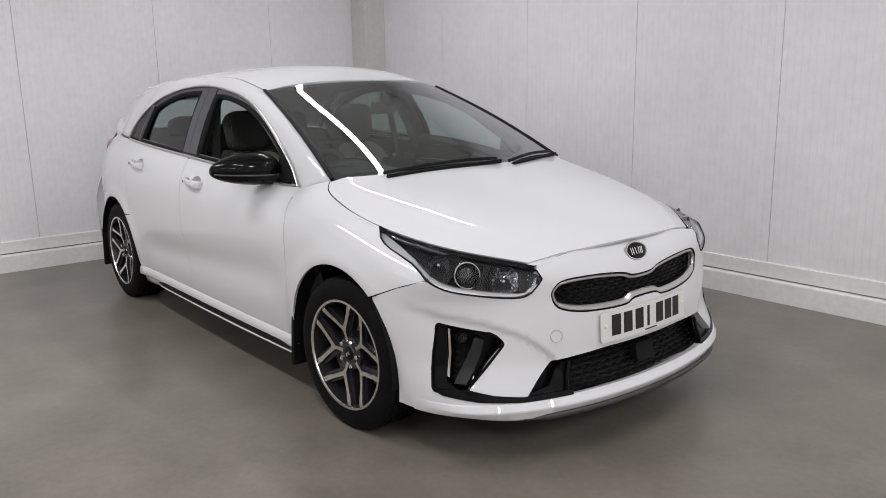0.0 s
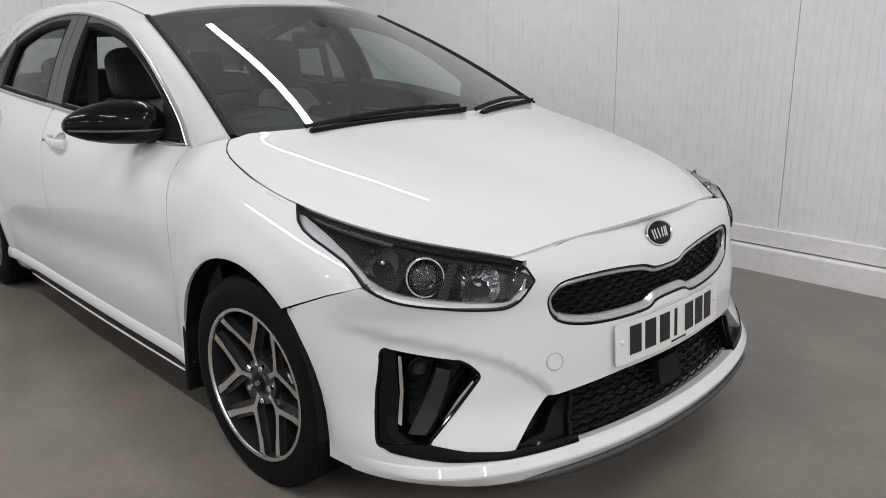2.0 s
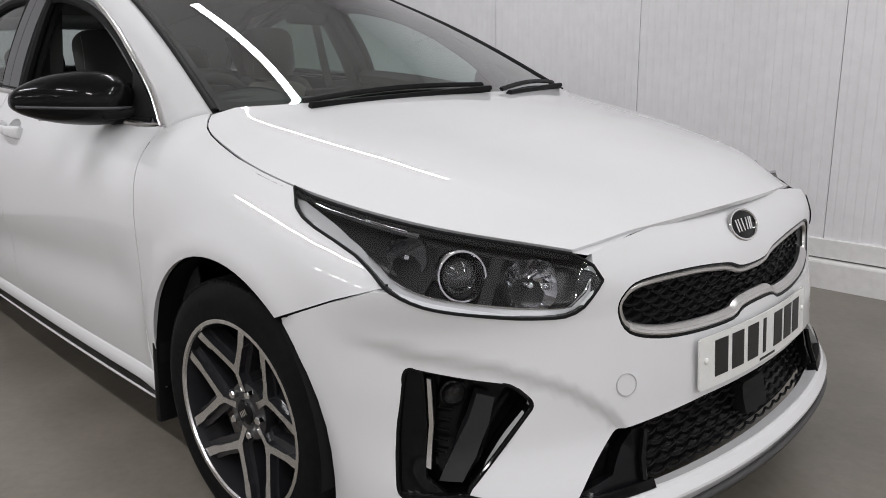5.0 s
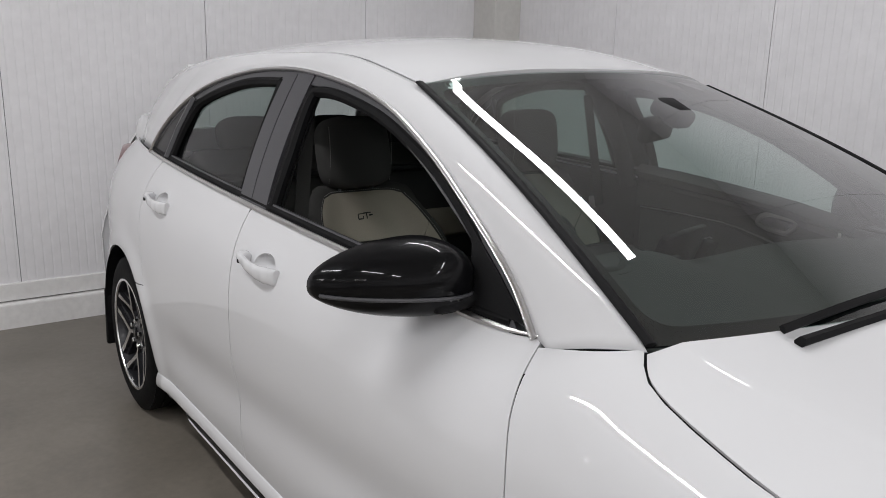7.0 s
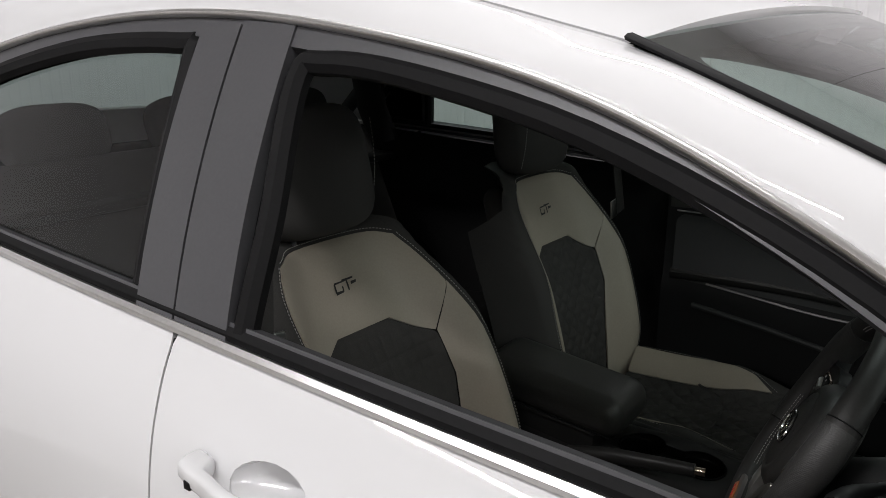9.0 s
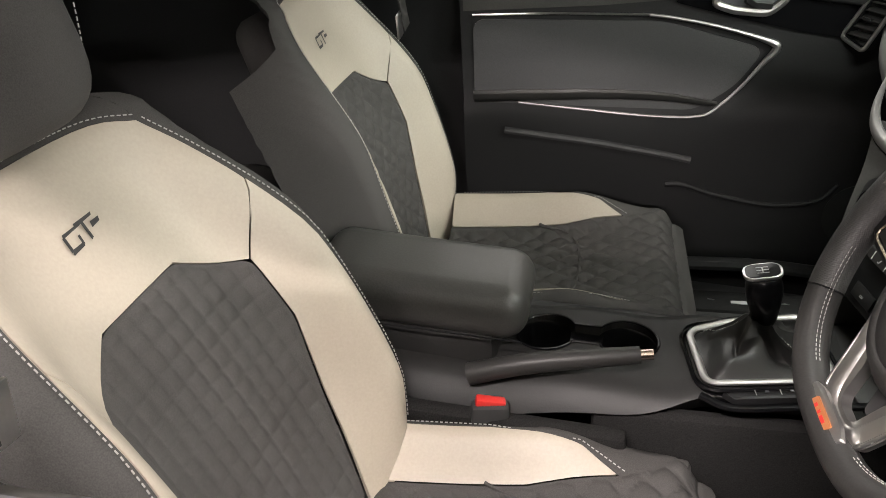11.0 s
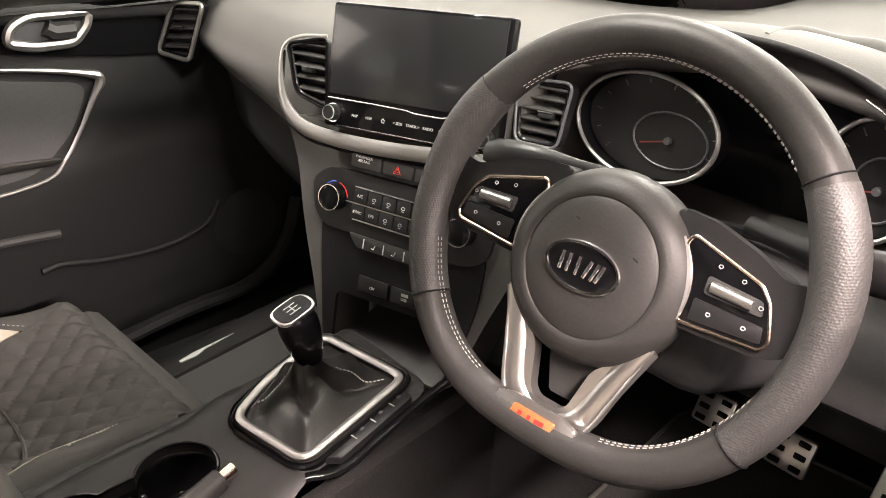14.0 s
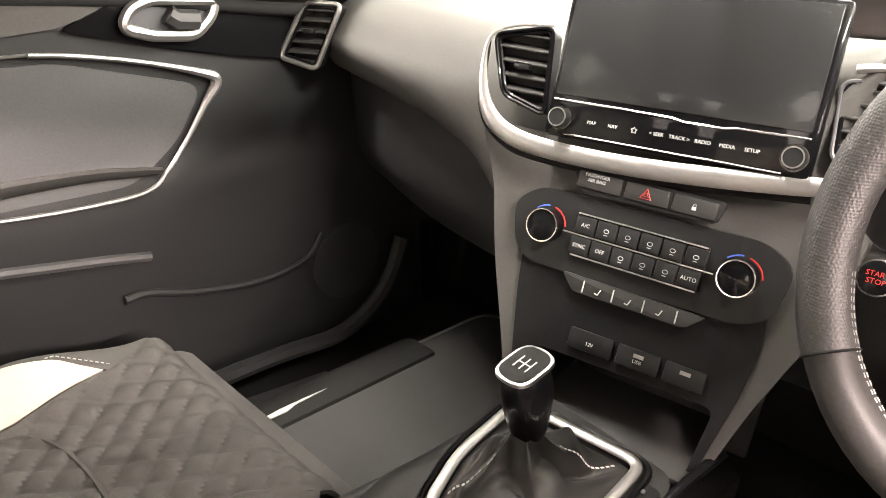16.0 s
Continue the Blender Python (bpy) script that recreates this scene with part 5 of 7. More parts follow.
def edge_fade(poly, u, v, d=0.011):
    """0 on the outline, 1 well inside it."""
    best = 1.0
    for (x0, y0), (x1, y1) in zip(poly, poly[1:] + poly[:1]):
        k = min(1, max(0, ((u - x0) * (x1 - x0) + (v - y0) * (y1 - y0)) / ((x1 - x0) ** 2 + (y1 - y0) ** 2)))
        best = min(best, math.hypot(u - x0 - k * (x1 - x0), v - y0 - k * (y1 - y0)) / d)
    return smooth(0, 1, best)


def back_skin(amp=0.0, lift=0.0, diamonds=True, wing=0.080, axes=LEAN):
    BACK_O, BACK_U, BACK_N, _ = axes
    def f(u, v):
        a = abs(u)
        edge = 0.268 - 0.065 * smooth(0.40, 0.68, v) - 0.02 * (1 - smooth(0, 0.2, v))
        d = wing * math.exp(-((a - (edge - 0.05)) / 0.056) ** 2) * (1 - 0.7 * smooth(0.36, 0.62, v)) * (0.55 + 0.45 * smooth(0, 0.15, v))
        d += 0.022 * math.sin(math.pi * min(max(v, 0), 0.64) / 0.64) - 0.02 * (1 - (a / 0.26) ** 2)
        d -= 0.075 * max(0, (a - edge + 0.022) / 0.03) ** 2
        d -= 0.06 * max(0, (v - 0.612) / 0.06) ** 2
        if amp:
            d += amp * edge_fade(INSERT, u, v) * (quilt(u, v, 0.050) if diamonds else 0.5 * abs(math.sin(math.pi * u / 0.027) * math.sin(math.pi * v / 0.027)) ** 0.45)
        return BACK_O + BACK_U * v + V(0, u, 0) + BACK_N * (d + lift)
    return f


def cush_skin(amp=0.0, lift=0.0):
    def f(u, v):
        a = abs(u)
        w = 0.222 + 0.014 * (1 - smooth(0.2, 0.46, v))
        d = 0.074 * math.exp(-((a - 0.212) / 0.05) ** 2) * (1 - 0.9 * smooth(0.26, 0.47, v))
        d -= 0.07 * max(0, (a - w) / 0.03) ** 2
        d -= 0.08 * max(0, (v - 0.452) / 0.06) ** 2
        d += -0.012 * math.sin(math.pi * min(v, 0.45) / 0.45)
        if amp:
            d += amp * edge_fade(CUSHION, u, v) * quilt(u, v * 0.9, 0.050)
        return V(-0.145 + v + lift * 0.2, u, 0.425 + 0.050 * (v / 0.5) + d + lift)
    return f


CUSHION = [(-0.150, 0.0), (0.150, 0.0), (0.155, 0.26), (0.175, 0.385), (0.195, 0.43), (0.222, 0.46), (0.212, 0.495), (0.0, 0.51), (-0.212, 0.495), (-0.222, 0.46), (-0.195, 0.43), (-0.175, 0.385), (-0.155, 0.26)]
OUTER = [(q.x, q.y) for q in curve([(0.150, 0.607, 0), (0.178, 0.555, 0), (0.200, 0.480, 0), (0.219, 0.37, 0), (0.226, 0.25, 0), (0.216, 0.09, 0), (0.19, 0.0, 0)], 4)]
SHOULDER = [q for q in OUTER if q[1] > 0.485]
CROWN = [(q.x, q.y) for q in curve([(-0.150, 0.607, 0), (-0.085, 0.631, 0), (0.085, 0.631, 0), (0.150, 0.607, 0)], 5)]
YOKE = CROWN + SHOULDER[1:] + [(0.199, 0.482), (0.155, 0.395), (0.072, 0.452), (-0.072, 0.452), (-0.155, 0.395), (-0.199, 0.482)] + [(-q[0], q[1]) for q in SHOULDER[1:][::-1]]
INSERT = [(-0.072, 0.452), (0.072, 0.452), (0.155, 0.395), (0.158, 0.30), (0.115, 0.02), (-0.115, 0.02), (-0.158, 0.30), (-0.155, 0.395)]


def stitched(name, pts, f, parent, pitch=0.007, rad=0.0008):
    """A row of short pale stitches."""
    line = [f(*q) for q in pts]
    ln = along_line(line)
    L = sum((b - a).length for a, b in zip(line, line[1:]))
    k = int(L / pitch)
    bm = bmesh.new()
    for i in range(k):
        a, b = ln((i + 0.15) / k), ln((i + 0.75) / k)
        t = tube([a, b], rad, 4)
        me = bpy.data.meshes.new("tmp")
        t.to_mesh(me), t.free()
        bm.from_mesh(me)
        bpy.data.meshes.remove(me)
    return tagged(part(name, bm, STITCH, parent), kind="stuff")


SEAM_BACK = OUTER


def seat(place, name, label, diamonds=True, wing=0.080, axes=LEAN):
    skin = functools.partial(back_skin, wing=wing, axes=axes)
    BACK_O, BACK_U, BACK_N, lean = axes
    base = part(name, rbox(0.44, 0.42, 0.16, 0.04, Matrix.Translation((0.08, 0, 0.335))), TRIM, car, label)
    base.location, base.scale = place, (0.95, 0.95, 0.95)
    bs, cs = skin(), cush_skin()
    mid = V(-0.6, 0, 0.2)
    kw = dict(parent=base, thick=0.006, mid=mid)
    sheet("upper_panel", YOKE, skin(0, 0.001), 0.016, CREAM, **kw, label="cream leather upper panel", gap=0.0012)
    sheet("quilted_panel", rounded(INSERT, 0.012), skin(0.0085, 0, diamonds), 0.0056, CLOTH, **kw, label="black quilted cloth panel", eps=0.003)
    for s in (-1, 1):
        m_ = lambda k: [(s * q[0], q[1]) for q in k]
        bol = m_([(0.155, 0.395), (0.199, 0.482)] + [q for q in OUTER if q[1] < 0.475] + [(0.118, 0.0), (0.158, 0.30)])
        sheet("side_bolster", bol, skin(0, 0.001), 0.016, CREAM, **kw, label="cream leather side bolster", gap=0.0012)
        out = m_(SEAM_BACK + [(0.268 - 0.065 * smooth(0.40, 0.68, v) - 0.02 * (1 - smooth(0, 0.2, v)) + 0.014, v) for v in [0.54 * i / 18 for i in range(19)]] + [(0.214, 0.575), (0.200, 0.612), (0.178, 0.642), (0.150, 0.660)])
        sheet("back_edge", out, bs, 0.011, CLOTH, **kw)
        stitched("stitching", m_([(q[0] + 0.006, q[1]) for q in SEAM_BACK[:-3]]), skin(0, 0.003), base)
        cb = m_([(0.150, 0.0), (0.210, 0.0), (0.214, 0.20), (0.202, 0.33), (0.175, 0.385), (0.155, 0.26)])
        sheet("cushion_bolster", rounded(cb, 0.008), cush_skin(0, 0.001), 0.016, CREAM, **kw, label="cream leather cushion bolster", gap=0.0012)
        ob = m_([(0.210, 0.0), (0.214, 0.20), (0.202, 0.33), (0.175, 0.385), (0.195, 0.43), (0.222, 0.46), (0.262, 0.42), (0.272, 0.0)])
        sheet("cushion_edge", ob, cs, 0.016, CLOTH, **kw)
        stitched("stitching", m_([(0.214, 0.02), (0.218, 0.20), (0.206, 0.33), (0.180, 0.392)]), cush_skin(0, 0.002), base)
        part("cushion_side", rbox(0.52, 0.03, 0.16, 0.013, pose(0.09, s * 0.25, 0.345, 0, -5, 0)), CLOTH, base)
        stitched("stitching", [(0.02 + 0.40 * i / 8, 0) for i in range(9)], lambda x, _: V(x - 0.1, s * 0.2665, 0.40 + 0.05 * x), base)
    top = CROWN + [(0.150, 0.660), (0.085, 0.688), (0.0, 0.696), (-0.085, 0.688), (-0.150, 0.660)]
    sheet("back_edge", top, bs, 0.015, CLOTH, **kw)
    stitched("stitching", [(q[0], q[1] + 0.006) for q in CROWN], skin(0, 0.003), base)
    sheet("cushion_panel", CUSHION, cush_skin(0.0085), 0.0056, CLOTH, **kw, label="black quilted seat cushion", eps=0.0035)
    seam = curve([(-0.155, 0.20, 0), (-0.12, 0.275, 0), (0.0, 0.295, 0), (0.12, 0.275, 0), (0.155, 0.20, 0)], 8)
    part("cushion_seam", tube([cush_skin(0, 0.004)(q.x, q.y) for q in seam], 0.0035, 6), CLOTH, base)
    part("cushion_front", rbox(0.05, 0.44, 0.15, 0.022, pose(0.338, 0, 0.375, 0, 12, 0)), CLOTH, base)
    part("backrest_shell", rbox(0.07, 0.41, 0.63, 0.034, Matrix.Translation(BACK_O + BACK_U * 0.315 - BACK_N * 0.062) @ Euler((0, radians(-lean), 0)).to_matrix().to_4x4(), 4, shape=lambda c: V(c.x, c.y * (1 - 0.25 * smooth(0.08, 0.36, c.z)), c.z)), CLOTH, base, "black seat back shell")
    hc = BACK_O + BACK_U * 0.762 + BACK_N * 0.008
    part("headrest", blob(0.062, 0.132, 0.122, 0.6, 0.5, Matrix.Translation(hc) @ Euler((0, radians(12 - lean), 0)).to_matrix().to_4x4(), 32, 18), CLOTH, base, "black cloth headrest")
    for s in (-1, 1):
        part("headrest_post", tube([BACK_O + BACK_U * 0.64 + V(0, s * 0.065, 0) - BACK_N * 0.03, hc + V(0, s * 0.065, -0.05)], 0.005, 8), GREYTRIM, base)
        part("post_collar", lathe([(0.014, 0), (0.014, 0.012), (0.008, 0.014)], 16, Matrix.Translation(BACK_O + BACK_U * 0.692 + V(0, s * 0.065, 0) - BACK_N * 0.03)), PLASTIC, base)
        hl = [hc + V(0.056 - 0.012 * t * t, s * 0.118, 0.095 * t) for t in (-1, -0.5, 0, 0.5, 1)]
        stitched("stitching", [(i / 10, 0) for i in range(11)], lambda a, b, hl=hl: along_line(hl)(a), base)
    lm = skin(0, 0.004)
    for u0, u1, v0, v1 in ((-0.042, 0.0, 0.410, 0.412), (-0.046, -0.04, 0.390, 0.408), (-0.046, -0.018, 0.386, 0.390), (-0.020, -0.015, 0.388, 0.400), (-0.012, 0.030, 0.412, 0.415), (0.000, 0.006, 0.388, 0.412), (0.016, 0.036, 0.400, 0.405)):
        bm = bmesh.new()
        vs = [bm.verts.new(lm(u * 0.72, (v - 0.40) * 0.8 + 0.541)) for u, v in ((u0, v0 - 0.003), (u1, v0 - 0.001), (u1 + 0.003, v1), (u0 + 0.003, v1))]
        bm.faces.new(vs)
        part("logo_stroke", bm, INK, base)
    return base


seat((-0.07, -0.356, 0.035), "front_seat", "black and cream driver's sports seat with quilted cloth", False)
seat((-0.058, 0.382, 0.048), "front_seat", "black and cream front passenger seat with quilted cloth", wing=0.068, axes=recline(18, V(-0.174, 0, 0.396)))

# rear bench
bench = part("rear_seat", rbox(0.50, 1.30, 0.22, 0.06, pose(-0.85, 0, 0.44, 0, -6, 0), 3), CLOTH, car, "black and cream rear bench seat")
part("bench_back", rbox(0.14, 1.28, 0.60, 0.05, pose(-1.14, 0, 0.76, 0, -24, 0), 3), CLOTH, bench)
for y in (-0.38, 0.38):
    part("bench_panel", rbox(0.03, 0.36, 0.13, 0.012, pose(-1.026, y, 0.70, 0, -24, 0), 3), CREAM, bench, "cream leather bench panel")
for y in (-0.38, 0, 0.38):
    part("bench_headrest", blob(0.05, 0.13, 0.075, 0.6, 0.6, pose(-1.28, y, 1.09, 0, -18, 0)), CLOTH, bench)

# ---------- dashboard ----------
# the dash, wheel and console are drawn square, then set into the body by one fitted placement
CABIN = Matrix(((0.9408, 0.0564, 0.0526, -0.0941), (-0.0548, 0.9419, -0.0302, 0.0316), (-0.0543, 0.0271, 0.942, 0.0202), (0, 0, 0, 1)))
before = set(car.children)
dash_top = spl([-0.74, -0.62, -0.50, -0.34, -0.18, -0.06, 0.1, 0.4, 0.78], [1.005, 1.035, 1.065, 1.082, 1.06, 1.02, 1.0, 0.995, 0.985])


def stack(y, z, out=0.0):
    """Face of the centre stack, turned a little to the driver."""
    n = V(-0.925, -0.26, 0.27)
    return V(0.585 - 0.28 * (y - 0.035) + 0.29 * (z - 0.805), y, z) + n * out


SM = basis((0, 0, 0), (0.27, -0.96, 0), (0.26, 0.07, 0.95))     # x across to the driver, y up, z out of the face


def on_stack(y, z, out=0.0):
    m = SM.copy()
    m.translation = stack(y, z, out)
    return m


face_x = spl([-0.74, -0.60, -0.45, -0.2, 0.0, 0.2, 0.5, 0.78], [0.70, 0.705, 0.70, 0.69, 0.655, 0.625, 0.635, 0.70])
low_z = spl([-0.74, -0.45, -0.2, 0.0, 0.2, 0.26, 0.31, 0.39, 0.52, 0.78], [0.905, 0.90, 0.86, 0.80, 0.76, 0.79, 0.83, 0.855, 0.868, 0.865])


def dash(u, v):
    y = -0.74 + 1.52 * u
    x0, zt, zl = face_x(y), dash_top(y), low_z(y)
    rec = smooth(-0.555, -0.535, y) * smooth(-0.105, -0.13, y)
    g = CABIN.inverted() @ screen_glass(max(-1, min(1, (0.942 * y - 0.068) / 0.70)), 0.03, -0.022)
    k = smooth(-0.74, -0.50, y) * smooth(0.80, 0.62, y)
    gx, hx = (x0 + 0.16) * (1 - k) + g.x * k, (x0 + 0.13) * (1 - k) + 1.0 * k
    pts = curve([(gx, min(g.z, zt - 0.02), 0), (hx, zt * 0.35 + 0.65 * 0.995 - 0.012 * (1 - k), 0), (x0 + 0.10, zt - 0.002, 0), (x0 + 0.03, zt - 0.012 - 0.006 * (1 - rec), 0), (x0 - 0.002 + 0.02 * rec, zt - 0.06 + 0.035 * rec, 0), (x0 - 0.012 + 0.20 * rec, (zt + zl) / 2 - 0.02 + 0.03 * rec, 0), (x0 - 0.004 + 0.14 * rec, zl + 0.02 - 0.02 * rec, 0), (x0 + 0.02, zl - 0.006, 0), (x0 + 0.09, zl - 0.02, 0)], 5)
    q = pts[min(int(v * 40 + 0.5), 40)]
    return V(q.x, y, q.y)


dashboard = grid("dashboard", dash, 80, 40, SOFT, car, 0.01, "soft grey moulded dashboard")
def lower_dash(u, v):
    y = -0.73 + 1.50 * u
    x0, zl = face_x(y), low_z(y)
    pts = curve([(x0 + 0.04, zl - 0.006, 0), (x0 + 0.05, zl - 0.07, 0), (x0 + 0.07, 0.70, 0), (x0 + 0.16, 0.625, 0), (1.05, 0.60, 0)], 5)
    q = pts[min(int(v * 20 + 0.5), 20)]
    return V(q.x, y, q.y)
grid("lower_dashboard", lower_dash, 50, 20, TRIM, car, 0.01, "black lower dashboard with glovebox")
part("glovebox_handle", rbox(0.006, 0.045, 0.008, 0.003, pose(0.668, 0.30, 0.775, 0, 20, 0)), GREYTRIM, car)

# centre stack face
stk = rounded([(0.240, 0.905), (0.203, 0.851), (0.174, 0.768), (0.128, 0.665), (0.105, 0.60), (-0.105, 0.60), (-0.128, 0.70), (-0.160, 0.80), (-0.165, 0.90)], 0.03)
POCKET = rounded([(0.094, 0.686), (-0.098, 0.688), (-0.094, 0.610), (0.086, 0.610)], 0.012)
sheet("centre_fascia", stk, lambda y, z: stack(y, z, -0.004), 0.03, SOFT, car, holes=[POCKET], thick=0.08, label="soft grey centre stack", mid=V(2, 0, 0.8))
sheet("stack_inlay", rounded([(0.142, 0.795), (0.134, 0.745), (0.100, 0.605), (-0.100, 0.605), (-0.116, 0.72), (-0.112, 0.80)], 0.025), lambda y, z: stack(y, z, 0.0), 0.03, PLASTIC, car, holes=[POCKET], thick=0.006, label="black control panel", mid=V(2, 0, 0.8))


def sbox(name, y, z, w, h, d, material, parent=None, out=0.002, r=0.002, label="", tilt=0):
    m = on_stack(y, z, out) @ pose(0, 0, 0, 0, 0, tilt)
    return part(name, rbox(w, h, d, r, m), material, parent or car, label)


BTN2 = mat("button_grey", (0.026, 0.025, 0.0245), 0.42, spec=0.25, grain=0.08, size=400)
part("pocket_tray", rbox(0.13, 0.186, 0.008, 0.003, pose(0.590, 0.0, 0.620, 0, -4, 15)), BTN2, car, "dark grey phone tray under the sockets")
part("pocket_back", rbox(0.008, 0.21, 0.12, 0.002, pose(0.660, 0.0, 0.655, 0, 16, 15)), DARKGAP, car)
lin = lambda t, a, b: a + (b - a) * t
# black climate panel with its dials and keys
sheet("climate_surround", rounded([(0.164, 0.829), (0.138, 0.850), (-0.090, 0.852), (-0.120, 0.835), (-0.116, 0.786), (-0.09, 0.772), (0.128, 0.770), (0.150, 0.785)], 0.022), lambda y, z: stack(y, z, 0.005), 0.03, BTN, car, thick=0.008, label="black rounded climate surround", mid=V(2, 0, 0.8))
acp = sbox("climate_panel", 0.021, 0.812, 0.140, 0.046, 0.006, BTN, out=0.006, r=0.002, label="black climate control panel")
names_top, names_low = ("A/C", "", "", "", "", ""), ("SYNC", "OFF", "", "", "", "AUTO")
for names, z in ((names_top, 0.8225), (names_low, 0.8010)):
    for i, nm in enumerate(names):
        y = lin(i / 5, 0.077, -0.036)
        sbox("climate_button", y, z, 0.0218, 0.0185, 0.004, BTN, acp, out=0.010, r=0.0012)
        if nm:
            text("button_word", nm, 0.0058, on_stack(y, z, 0.0122), PRINT, acp)
        else:
            tube_mark = [on_stack(y, z, 0.0123) @ V(0.0028 * math.cos(a * math.pi / 4), 0.0020 * math.sin(a * math.pi / 4), 0) for a in range(8)]
            part("button_mark", tube(tube_mark, 0.00035, 4, True), PRINT, acp)
            sbox("button_mark", y, z - 0.004, 0.004, 0.0007, 0.0004, PRINT, acp, out=0.0122, r=0)
for z, a, b in ((0.8335, 0.091, -0.046), (0.8118, 0.102, -0.058), (0.7905, 0.086, -0.048)):
    sbox("climate_strip", (a + b) / 2, z, a - b, 0.0014, 0.003, SATIN, acp, out=0.0105, r=0.0004)
for y, z in ((0.119, 0.812), (-0.077, 0.815)):
    m = on_stack(y, z, 0.006)
    k = part("climate_knob", lathe([(0.0185, 0), (0.018, 0.014), (0.016, 0.0155), (0.0, 0.015)], 40, m), GLOSS, car, "black dial with chrome ring")
    part("knob_ring", lathe([(0.0180, 0.0135), (0.0180, 0.0165), (0.0166, 0.0165), (0.0166, 0.0135)], 40, m, False), CHROME, k)
    for a0, a1, mt in ((92, 140, BLUEP), (10, 82, REDP)):
        part("dial_arc", tube([m @ V(0.0215 * math.cos(radians(a)), 0.0215 * math.sin(radians(a)), 0.003) for a in range(a0, a1, 6)], 0.0008, 4), mt, k)
# row of heating buttons
hp = part("seat_heat_panel", prism(rounded([(-0.072, 0.010), (0.084, 0.008), (0.066, -0.008), (-0.056, -0.008)], 0.005), 0.005, on_stack(0.017, 0.762, 0.003), 0.001), BTN2, car, "strip of dark seat heating buttons")
for y in (0.060, 0.028, -0.004, -0.037):
    sbox("button_divider", y, 0.762, 0.0013, 0.013, 0.001, PRINT, hp, out=0.0083, r=0)
for y in (0.044, 0.012, -0.020):
    part("button_mark", tube([on_stack(y, 0.761, 0.0084) @ V(*q, 0) for q in ((-0.003, -0.002), (0.0005, -0.003), (0.003, 0.003))], 0.0008, 4), PRINT, hp)
# hazard row
hz = part("hazard_panel", prism(rounded([(-0.082, 0.012), (0.080, 0.012), (0.074, -0.011), (-0.066, -0.013)], 0.006), 0.006, on_stack(0.030, 0.867, 0.006), 0.001), BTN, car, "strip of dark buttons with hazard triangle")
for y, w in ((0.077, 0.048), (0.028, 0.046), (-0.019, 0.044)):
    sbox("hazard_button", y, 0.8675, w, 0.0175, 0.004, BTN2, hz, out=0.0125, r=0.002)
tri = [(0.0066 * math.cos(radians(a)), 0.0066 * math.sin(radians(a)) - 0.001) for a in (90, 210, 330)]
m = on_stack(0.028, 0.8675, 0.0148)
part("hazard_mark", tube([m @ V(*q, 0) for q in tri], 0.0007, 4, True), REDP, hz)
part("hazard_mark", tube([m @ V(q[0] * 0.45, q[1] * 0.45, 0) for q in tri], 0.0005, 4, True), REDP, hz)
text("air_bag_word", "PASSENGER\nAIR BAG", 0.0052, on_stack(0.080, 0.8705, 0.0148), PRINT, hz)
sbox("lock_mark", -0.019, 0.866, 0.004, 0.0034, 0.0006, PRINT, hz, out=0.0146, r=0)
part("lock_mark", tube([on_stack(-0.019, 0.8685, 0.0147) @ V(0.0014 * math.cos(a), 0.0018 * math.sin(a), 0) for a in (0, 0.8, 1.57, 2.3, 3.14)], 0.0004, 4), PRINT, hz)
# sockets and shelf
for y, w, lab in ((0.035, 0.05, "12V"), (-0.016, 0.046, "USB"), (-0.063, 0.042, "")):
    k = sbox("socket_cover", y, 0.708, w, 0.022, 0.004, BTN, out=0.003, r=0.002)
    if lab:
        text("socket_word", lab, 0.0055, on_stack(y, 0.706, 0.0054), PRINT, k)
    if lab != "12V":
        sbox("socket_slot", y, 0.712, 0.011, 0.004, 0.0008, SATIN, k, out=0.0050, r=0)

# display with its key strip
dm = on_stack(0.031, 0.984, 0.014) @ pose(0, 0, 0, 0, 0, 2.0)
disp = part("display", rbox(0.264, 0.160, 0.018, 0.006, dm), GLOSS, car, "wide black touch display")
part("display_glass", rbox(0.250, 0.112, 0.003, 0.001, dm @ Matrix.Translation((0, 0.019, 0.0088))), SCREEN, disp)
part("display_edge", tube([dm @ V(*q, 0.0092) for q in ((-0.126, -0.0425), (-0.05, -0.0425), (0.0, -0.0435), (0.012, -0.0455), (0.05, -0.0455), (0.060, -0.0435), (0.126, -0.0425))], 0.0013, 6), CHROME, disp, "bright chrome edge")
part("display_edge", tube([dm @ V(*q, 0.0092) for q in ((-0.108, -0.0765), (0.108, -0.0765))], 0.0011, 6), CHROME, disp)
for i, nm in enumerate(("MAP", "NAV", "", "< SEEK", "TRACK >", "RADIO", "MEDIA", "SETUP")):
    x = lin(i / 7, -0.080, 0.079)
    if nm:
        text("key_word", nm, 0.0050, dm @ Matrix.Translation((x, -0.061, 0.0092)), PRINT, disp)
    else:
        st = [((0.0034 if k % 2 == 0 else 0.0017) * math.sin(math.pi * k / 5), (0.0034 if k % 2 == 0 else 0.0017) * math.cos(math.pi * k / 5)) for k in range(10)]
        part("key_star", tube([dm @ V(q[0] + x, q[1] - 0.061, 0.0094) for q in st], 0.0004, 4, True), PRINT, disp)
